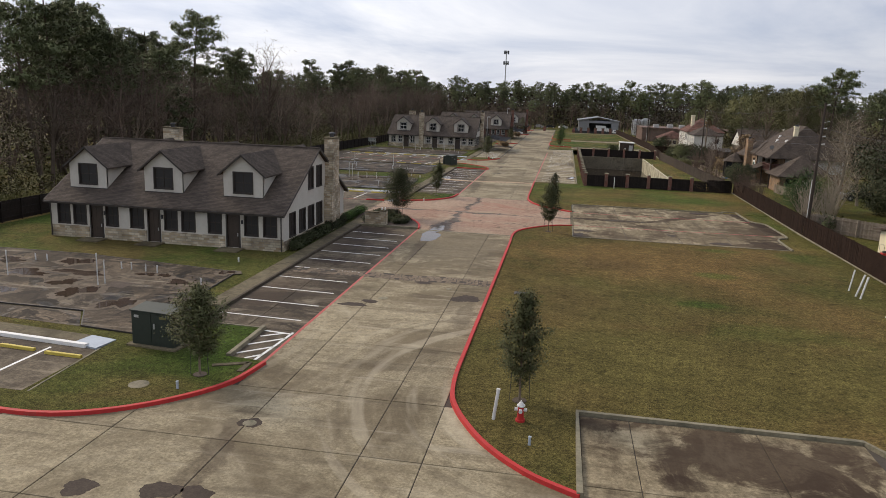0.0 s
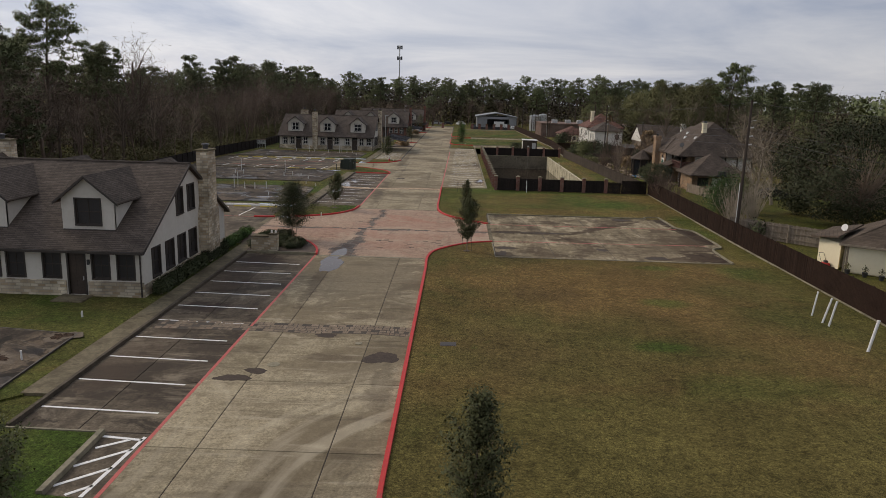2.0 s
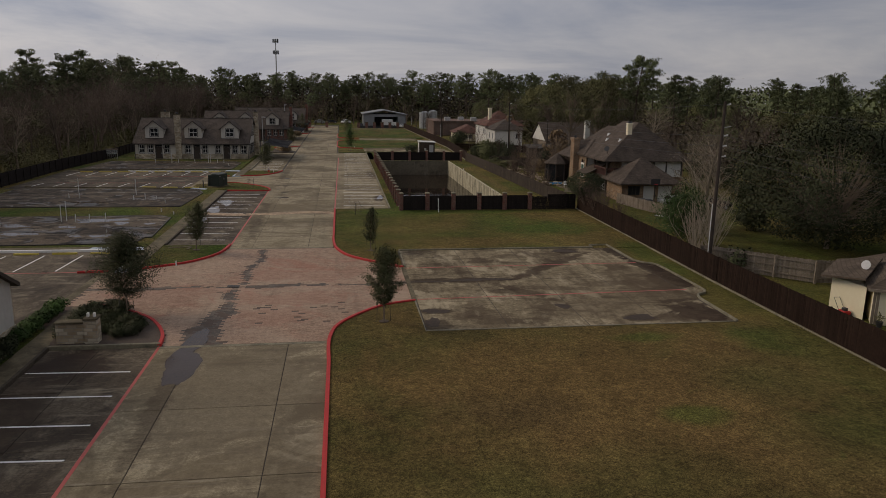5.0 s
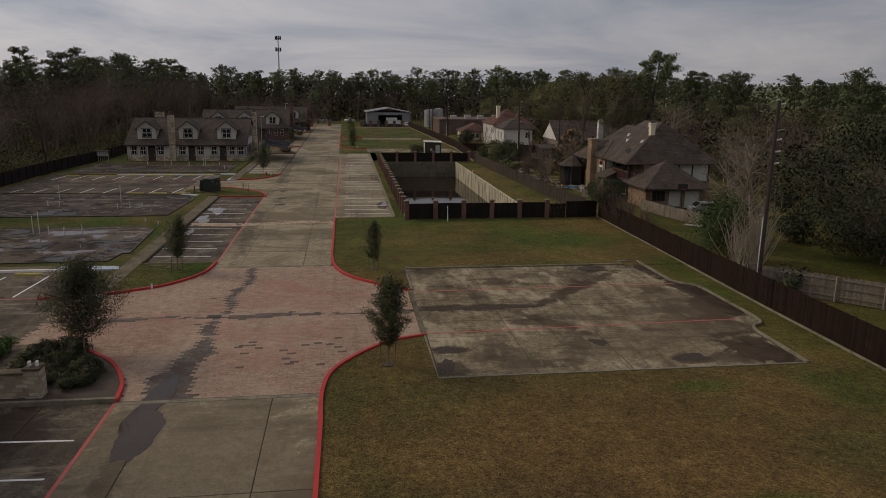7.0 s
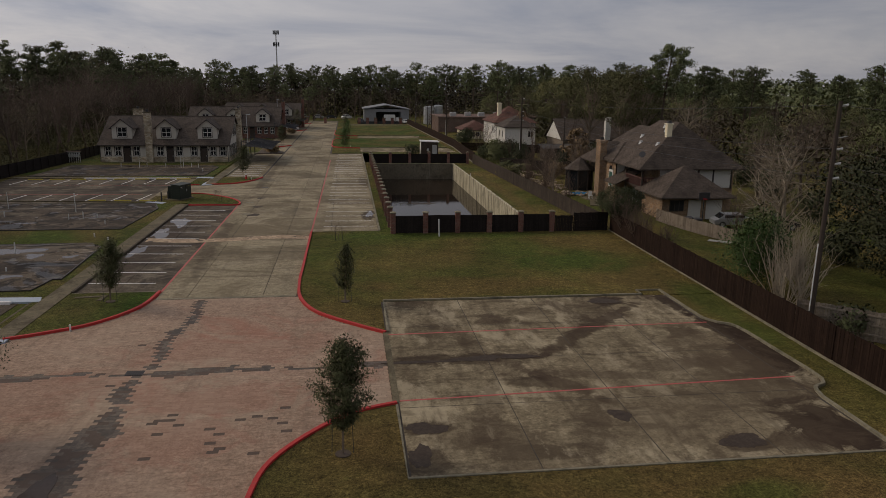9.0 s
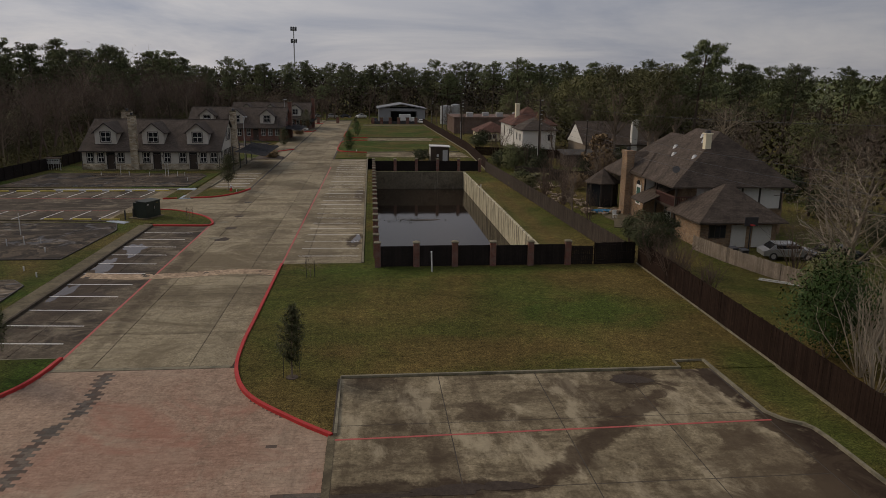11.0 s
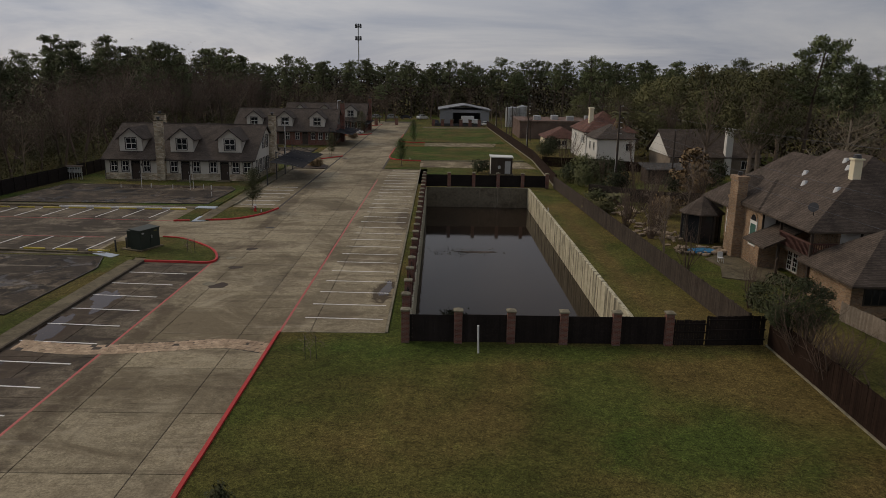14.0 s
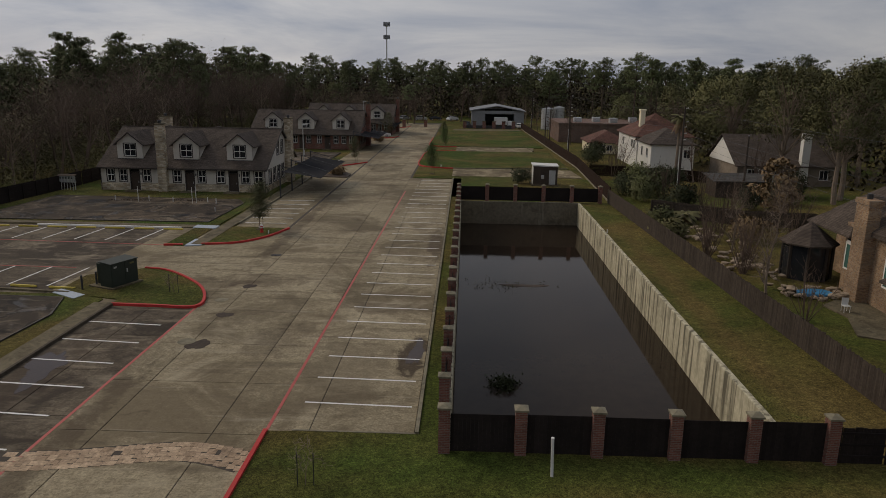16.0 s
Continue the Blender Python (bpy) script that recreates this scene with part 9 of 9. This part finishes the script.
# utility hut by the basin
hut = thing("utility_hut", "small grey steel utility hut behind the basin", "hut", at=(15.2, 184.4, 0))
part("body", MB().box(-1.7, -1.0, 0.15, 1.7, 1.4, 2.75, 0.03), FENCE_GREY, hut)
part("base", MB().box(-1.9, -1.2, -0.1, 1.9, 1.6, 0.15, 0.02), WALKWAY, hut)
part("roof", MB().slab([(-1.85, -1.15, 2.95), (1.85, -1.15, 2.85), (1.85, 1.55, 2.9), (-1.85, 1.55, 3.0)], 0.16), WHITE_TRIM, hut, "pale stained flat roof")
part("door", MB().box(0.5, -1.04, 0.2, 1.4, -1.0, 2.2), GALV, hut)
part("meter", MB().box(-0.6, -1.15, 1.0, -0.2, -1.0, 1.5, 0.02), GALV, hut)
part("side_panel", MB().box(-1.74, -0.9, 0.2, -1.7, 1.3, 2.6), WHITE_SIDING, hut)

# shade canopies over the bays by the office houses
def canopy(x0, y0, x1, y1, label):
    e = thing("shade_canopy", label, "canopy", "shade canopies", at=((x0 + x1) / 2, (y0 + y1) / 2, 0))
    hx, hy = (x1 - x0) / 2, (y1 - y0) / 2
    c = MB()
    n = 10
    def zf(u, v):
        return 2.55 + 0.7 * (0.5 - 0.5 * u) - 0.18 * (1 - u * u) * (1 - v * v) * 2
    for i in range(n):
        for j in range(n):
            p = []
            for a, b in ((i, j), (i + 1, j), (i + 1, j + 1), (i, j + 1)):
                u, v = -1 + 2 * a / n, -1 + 2 * b / n
                p.append((u * hx * (1 - 0.06 * (1 - v * v)), v * hy * (1 - 0.04 * (1 - u * u)), zf(u, v)))
            c.poly(p)
    part("cloth", c, CANVAS, e, "sagging black shade cloth")
    m = max(2, int(round((y1 - y0) / 6)) + 1)
    for k in range(m):
        yy = -hy + 0.3 + (2 * hy - 0.6) * k / (m - 1)
        part("mast", MB().tube((-hx - 0.25, yy, 0), (-hx - 0.25, yy, 4.1), 0.09, 0.08, 8), DARK_METAL, e)
        part("arm", MB().tube((-hx - 0.25, yy, 4.0), (hx * 0.9, yy, 2.6), 0.05, 0.05, 6), DARK_METAL, e)
    return e


canopy(-18.4, 168.4, -13.6, 186.6, "dark shade cloth canopy over parking bays on steel masts")
canopy(-18.4, 226.0, -13.6, 244.0, "dark shade cloth canopy over parking bays on steel masts")
canopy(-18.4, 262.0, -13.6, 282.0, "dark shade cloth canopy over parking bays on steel masts")
gs = shrub(1.6, 2.6, 131, "clump of tall pale ornamental grass in a bed", DRY_LEAF, 900, 0.14, "ornamental_grass", "ornamental grasses")
gs.location = (-15.6, 190.5, 0)
copy_thing(gs, pose(-16.4, 193.0, 0)); copy_thing(gs, pose(-16.2, 248.0, 0))
structure("planting_bed", MB().prism([(-18.6, 188.0), (-13.6, 188.0), (-13.6, 191.5), (-16.0, 196.0), (-18.6, 197.0)], -0.1, 0.1), MULCH, "mulched bed inside a grey kerb", "planting bed")

# ---- poles, wires and the mast ----
POLES = [(25.55, 79.6, 13.1), (31.5, 175.6, 11.6), (25.3, 233.5, 11.6), (23.4, 300.0, 11.0), (30.2, 35.0, 13.0)]
def pole(x, y, h, lean=0.0):
    e = thing("utility_pole", "tall dark wooden utility pole with wires", "utility pole", "utility poles", at=(x, y, 0))
    part("shaft", MB().tube((0, 0, -0.2), (lean, 0, h), 0.17, 0.11, 8), POLE_WOOD, e)
    for dz in (0.25, 2.6, 3.4, 4.2):
        part("insulator", MB().tube((lean * 0.9 + 0.1, 0, h - dz), (lean * 0.9 + 0.42, -0.1, h - dz + 0.06), 0.05, 0.07, 8), PVC, e)
    part("lamp_bracket", MB().tube((lean, 0, h - 2.0), (lean + 0.55, -0.2, h - 1.85), 0.025, 0.025, 5), GALV, e)
    part("conduit", MB().tube((-0.2, -0.1, 0), (-0.2, -0.1, h * 0.4), 0.035, 0.035, 6), PVC, e, "pale conduit pipe")
    return e


for i, (x, y, h) in enumerate(POLES):
    pole(x, y, h, 0.1 if i == 0 else 0.0)
order = sorted(range(len(POLES)), key=lambda i: POLES[i][1])
for a, b in zip(order[:-1], order[1:]):
    for dx, dz in ((0.1, -0.2), (0.35, -2.6), (0.35, -3.4), (0.35, -4.2)):
        p, q = POLES[a], POLES[b]
        c = bpy.data.curves.new("power_line", "CURVE")
        c.dimensions, c.bevel_depth, c.bevel_resolution = "3D", 0.011, 0
        s = c.splines.new("POLY")
        s.points.add(14)
        for k in range(15):
            t = k / 14
            s.points[k].co = (p[0] + (q[0] - p[0]) * t + dx, p[1] + (q[1] - p[1]) * t, p[2] + (q[2] - p[2]) * t + dz - 1.6 * t * (1 - t) * 2, 1)
        c.materials.append(DARK_METAL)
        tagged(new("power_line", c), "thin dark overhead wire slung between poles", "wire", "overhead wires")
for x, y, h in ((40.0, 176.0, 8.0), (24.6, 262.0, 9.0), (21.8, 247.0, 9.0)):
    e = thing("wood_pole", "plain dark wooden pole behind the fence", "pole", "plain poles", at=(x, y, 0))
    part("shaft", MB().tube((0, 0, -0.2), (0, 0, h), 0.14, 0.1, 8), POLE_WOOD, e)
    part("top_cap", MB().tube((0, 0, h), (0, 0, h + 0.06), 0.12, 0.06, 8), GALV, e)
mast = thing("cell_tower", "slender grey monopole mast with antenna platforms", "mast", at=(-44.3, 520.0, 0))
part("shaft", MB().tube((0, 0, 0), (0, 0, 45.8), 0.62, 0.30, 10), GALV, mast)
for z in (44.4, 37.2):
    pf = part("platform", MB().tube((0, 0, z - 0.3), (0, 0, z), 1.6, 1.6, 12), GALV, mast)
    for k in range(9):
        a = k * 0.698
        part("antenna", MB().box(1.7 * math.cos(a) - 0.22, 1.7 * math.sin(a) - 0.2, z - 1.1, 1.7 * math.cos(a) + 0.22, 1.7 * math.sin(a) + 0.2, z + 1.3), DARK_METAL, pf)
# light poles beside the drive
for x, y, h in ((-20.3, 189.0, 7.5), (-20.0, 250.0, 9.0)):
    e = thing("lamp_post", "slim grey lamp post beside the office houses", "lamp post", "lamp posts", at=(x, y, 0))
    part("shaft", MB().tube((0, 0, 0), (0, 0, h), 0.09, 0.06, 8), GALV, e)
    part("head", MB().box(-0.1, -0.2, h, 0.7, 0.2, h + 0.15, 0.03), GALV, e)

# palms
def palm(x, y, h, n, length, label, mat, skirt=0):
    q = np.random.default_rng(int(x * 10))
    e = thing("palm_tree", label, "palm", "garden palms", at=(x, y, 0))
    part("trunk", MB().tube((0, 0, -0.1), (0.05, 0, h), 0.22, 0.17, 8), BARK, e)
    for k in range(n + skirt):
        a = k * 2.4
        up = q.uniform(-0.3, 0.9) if k < n else q.uniform(-1.4, -0.8)
        f = MB()
        d = Vector((math.cos(a), math.sin(a), up)).normalized()
        s = Vector((-math.sin(a), math.cos(a), 0))
        c = Vector((0.05, 0, h))
        prev = None
        for j in range(7):
            t = j / 6
            pnt = c + d * (length * t) + Vector((0, 0, -0.55 * length * t * t))
            w = 0.34 * length * math.sin(math.pi * min(0.97, 0.1 + t * 0.88)) * 0.6
            cur = (pnt + s * w + Vector((0, 0, -w * 0.5)), pnt, pnt - s * w + Vector((0, 0, -w * 0.5)))
            if prev:
                f.poly([prev[0], prev[1], cur[1], cur[0]]); f.poly([prev[1], prev[2], cur[2], cur[1]])
            prev = cur
        part("frond", f, mat if k < n else DRY_LEAF, e)
    return e


palm(34.4, 187.3, 9.8, 16, 1.9, "tall fan palm with drooping dry fronds", BRUSH_LEAF, 8)
for x, y in ((27.4, 158.5), (29.2, 160.8), (30.8, 162.0)):
    palm(x, y, 0.9, 20, 1.9, "low spiky palm with yellow green fronds", BRUSH_LEAF, 4)
palm(58.0, 94.5, 9.2, 16, 1.9, "tall fan palm with drooping dry fronds", BRUSH_LEAF, 10)

# garden clutter
for x, y in ((33.2, 110.2), (33.7, 109.4)):
    bn = thing("wheelie_bin", "black wheeled rubbish bin beside a fence", "bin", "rubbish bins", at=(x, y, 0))
    part("body", MB().box(-0.28, -0.32, 0.05, 0.28, 0.32, 0.98, 0.04), DARK_METAL, bn)
    part("lid", MB().slab([(-0.31, -0.36, 1.02), (0.31, -0.36, 1.02), (0.31, 0.36, 1.08), (-0.31, 0.36, 1.08)], 0.06), DARK_METAL, bn)
    for dx in (-0.24, 0.24):
        part("wheel", MB().tube((dx - 0.03, 0.33, 0.1), (dx + 0.03, 0.33, 0.1), 0.1, 0.1, 8), DARK_METAL, bn)
hoop = thing("basketball_hoop", "dark basketball backboard on a post by the garage", "basketball hoop", at=(35.4, 111.8, 0))
part("post", MB().tube((0, 0, 0), (0, 0, 2.9), 0.05, 0.05, 8), DARK_METAL, hoop)
part("backboard", MB().box(-0.6, -0.08, 2.5, 0.6, -0.03, 3.3), DARK_METAL, hoop)
part("rim", MB().tube((0, -0.3, 2.65), (0, -0.3, 2.67), 0.23, 0.23, 12), RED, hoop)
lad = thing("ladder", "pale aluminium ladder lying on a garden lawn", "ladder", at=(33.6, 102.3, 0.08))
for dy in (-0.22, 0.22):
    part("rail", MB().box(-2.2, dy - 0.03, 0, 2.2, dy + 0.03, 0.07), PVC, lad)
for k in range(11):
    part("rung", MB().box(-2.0 + 0.4 * k, -0.2, 0.02, -1.96 + 0.4 * k, 0.2, 0.06), PVC, lad)
lad.rotation_euler = (0, 0, radians(-40))
chr_ = thing("garden_chair", "white metal garden chair on the patio", "chair", "garden chairs", at=(29.2, 128.6, 0.05))
part("seat", MB().box(-0.22, -0.22, 0.4, 0.22, 0.22, 0.44), PVC, chr_)
part("backrest", MB().box(-0.22, 0.18, 0.44, 0.22, 0.22, 0.9), PVC, chr_)
for dx in (-0.2, 0.17):
    for dy in (-0.2, 0.17):
        part("leg", MB().box(dx, dy, 0, dx + 0.03, dy + 0.03, 0.4), PVC, chr_)
copy_thing(chr_, pose(38.8, 172.4, 0, 0, 0, 60)); copy_thing(chr_, pose(40.2, 172.0, 0, 0, 0, -30))

# ---- pieces of the paving ----
def panel_set(parent, cells, z, mat, gap=0.034, name="panel"):
    cache = {}
    for x0, y0, x1, y1 in cells:
        key = (round(x1 - x0, 2), round(y1 - y0, 2))
        if key not in cache:
            w, h = key[0] - gap, key[1] - gap
            me = MB().box(-w / 2, -h / 2, -0.12, w / 2, h / 2, 0, 0.012).mesh(name)
            me.materials.append(mat)
            cache[key] = me
        ob = new(name, cache[key])
        ob.location = ((x0 + x1) / 2, (y0 + y1) / 2, z)
        ob.parent = parent


def grid(xb, yb):
    return [(a, c, b, d) for a, b in zip(xb[:-1], xb[1:]) for c, d in zip(yb[:-1], yb[1:])]


panel_set(road, grid(XB, YB1) + grid(XB, YB2), 0.0, CONCRETE)
panel_set(apron, grid([-20.5, -15.9, -11.3, -6.5, -4.3, 0.9], [4.0, 8.6, 13.2, 17.7, 22.3, 27.0]) + grid([-48.0, -43.4, -38.8, -34.3, -29.7, -25.1, -20.5], [4.0, 8.6, 13.2, 17.7, 22.3]), -0.004, CONCRETE)
panel_set(bays_near, grid([-18.75, -16.2, RX0], [34.3, 39.2, 44.1, 49.0, 54.0, 59.5, 65.15]), -0.004, STALL)
panel_set(bays_mid, grid([-18.75, -16.2, RX0], list(np.arange(91.1, 126.3, 5.0))), -0.004, STALL)
panel_set(bays_right, grid([RX1, -2.5, 2.0], list(np.arange(110.3, 189.2, 5.6))), -0.004, CONCRETE)
panel_set(slab_right, grid([1.25, 6.1, 11.0, 15.6, 20.2], [66.3, 71.9, 77.2, 82.4, 87.4]), 0.06, PAD)
panel_set(slab_near, grid([1.1, 3.0, 7.75, 11.6], [5.0, 11.0, 16.6, 22.0, 27.3]), 0.06, PAD)


def inside(x, y):
    """On the paver crossing, clear of the planted corners."""
    def right_of(path, flip):
        for (ax, ay), (bx, by) in zip(path[:-1], path[1:]):
            if min(ay, by) <= y <= max(ay, by) and ay != by:
                xx = ax + (bx - ax) * (y - ay) / (by - ay)
                return x < xx if flip else x > xx
        return True
    if y < 72.5 and not right_of(KERB_R1, True):
        return False
    if y > 81.5 and not right_of(KERB_R2, True):
        return False
    if y < 73.2 and not right_of(KERB_L1, False):
        return False
    if y > 82.3 and not right_of(KERB_L2, False):
        return False
    return not (x < -19.0 and (y < 73.2 or y > 82.0))


rp = random.Random(3)
pw, ph_ = 0.44, 0.24
red_rows, grey_rows, near = [], [], []
j = 0
y = 65.25
while y < 89.2:
    x = -20.8 + (0.0 if j % 2 else pw / 2)
    while x < 0.95:
        cx, cy = x + pw / 2, y + ph_ / 2
        if inside(cx, cy):
            # a grey worn track runs aslant from the puddle, another straight across
            d1 = abs((cx + 11.3) - (cy - 66.0) * 0.055 - 0.25 * math.sin(cy * 0.9)) - max(0.22, 1.05 - (cy - 65.0) * 0.075 + 0.18 * math.sin(cy * 1.7))
            d2 = abs(cy - 77.0 - 0.15 * math.sin(cx * 0.8)) - 0.24 - 0.16 * math.sin(cx * 0.7 + 1)
            dz = rp.uniform(-0.002, 0.002)
            row = (x + 0.0025, y + 0.0025, x + pw - 0.0025, y + ph_ - 0.0025, -0.03, 0.004 + dz)
            worn = min(d1, d2) < rp.uniform(-0.12, 0.2)
            if worn and rp.random() < 0.16:
                pass
            elif worn:
                grey_rows.append(row[:5] + (row[5] - 0.008,))
            elif rp.random() < (0.90 if (cx + 5.0) ** 2 + (cy - 70.6) ** 2 < 4 else 0.975 if abs(cx + 8.6 - (cy - 70) * 0.1) < 1.4 and cy < 75 else 0.997):
                red_rows.append(row)
        x += pw
    y += ph_
    j += 1
near = sorted(red_rows, key=lambda r: (r[1] > 67.0, abs(r[0] + 8.0)))[:300]
chosen = set(near)
rest = [r for r in red_rows if r not in chosen]
tagged(part("pavers", boxes_mesh("pavers", rest), PAVER, crossing), kind="stuff")
tagged(part("worn_pavers", boxes_mesh("worn_pavers", grey_rows), PAVER_GREY, crossing), "dark worn grey pavers in the wheel track", kind="stuff")
one = boxes_mesh("paver", [(-pw / 2 + 0.0025, -ph_ / 2 + 0.0025, pw / 2 - 0.0025, ph_ / 2 - 0.0025, -0.03, 0.0)])
one.materials.append(PAVER)
for r in near:
    ob = new("paver", one)
    ob.location = ((r[0] + r[2]) / 2, (r[1] + r[3]) / 2, r[5])
    ob.parent = crossing
# the shallow channels of set stone across the drive
def channel(y_of, x0, x1, half, mat, label, kept=0.9, joint=0.04):
    rows = []
    for k in range(4):
        x = x0 + rp.uniform(0, 0.2)
        while x < x1:
            w = rp.uniform(0.16, 0.5)
            yy = y_of(x) - half + k * half / 2
            if rp.random() < kept:
                rows.append((x, yy + rp.uniform(0.004, joint), x + w - rp.uniform(0.006, joint * 1.4), yy + half / 2 - rp.uniform(0.004, joint), -0.03, 0.009 + rp.uniform(-0.004, 0.004)))
            x += w
    bed_ = structure("drain_channel", MB().strip([(x0 + i * (x1 - x0) / 16, y_of(x0 + i * (x1 - x0) / 16)) for i in range(17)], half + 0.02, -0.02, 0.003), BED, label, "channel")
    tagged(part("stones", boxes_mesh("stones", rows), mat, bed_), kind="stuff")


def through_points(pts):
    """A smooth curve y(x) through a few plan points."""
    line = arc(pts, 8)
    xs_, ys_ = [p[0] for p in line], [p[1] for p in line]
    return lambda x: float(np.interp(x, xs_, ys_))


channel(through_points([(-18.6, 47.0), (-13.2, 47.1), (-9.8, 47.0), (-7.2, 47.2), (-4.4, 46.9)]), -18.4, -4.5, 0.74, TAN_PAVER, "cracked paver drainage channel across the drive", 0.86, 0.05)
channel(through_points([(-19.0, 107.9), (-15.2, 107.2), (-12.0, 107.45), (-8.6, 108.2), (-7.0, 108.4), (-5.5, 108.1), (-4.2, 107.6)]), -18.6, -4.35, 0.74, CHANNEL_TAN, "tan paver drainage channel across the drive", 0.97, 0.012)
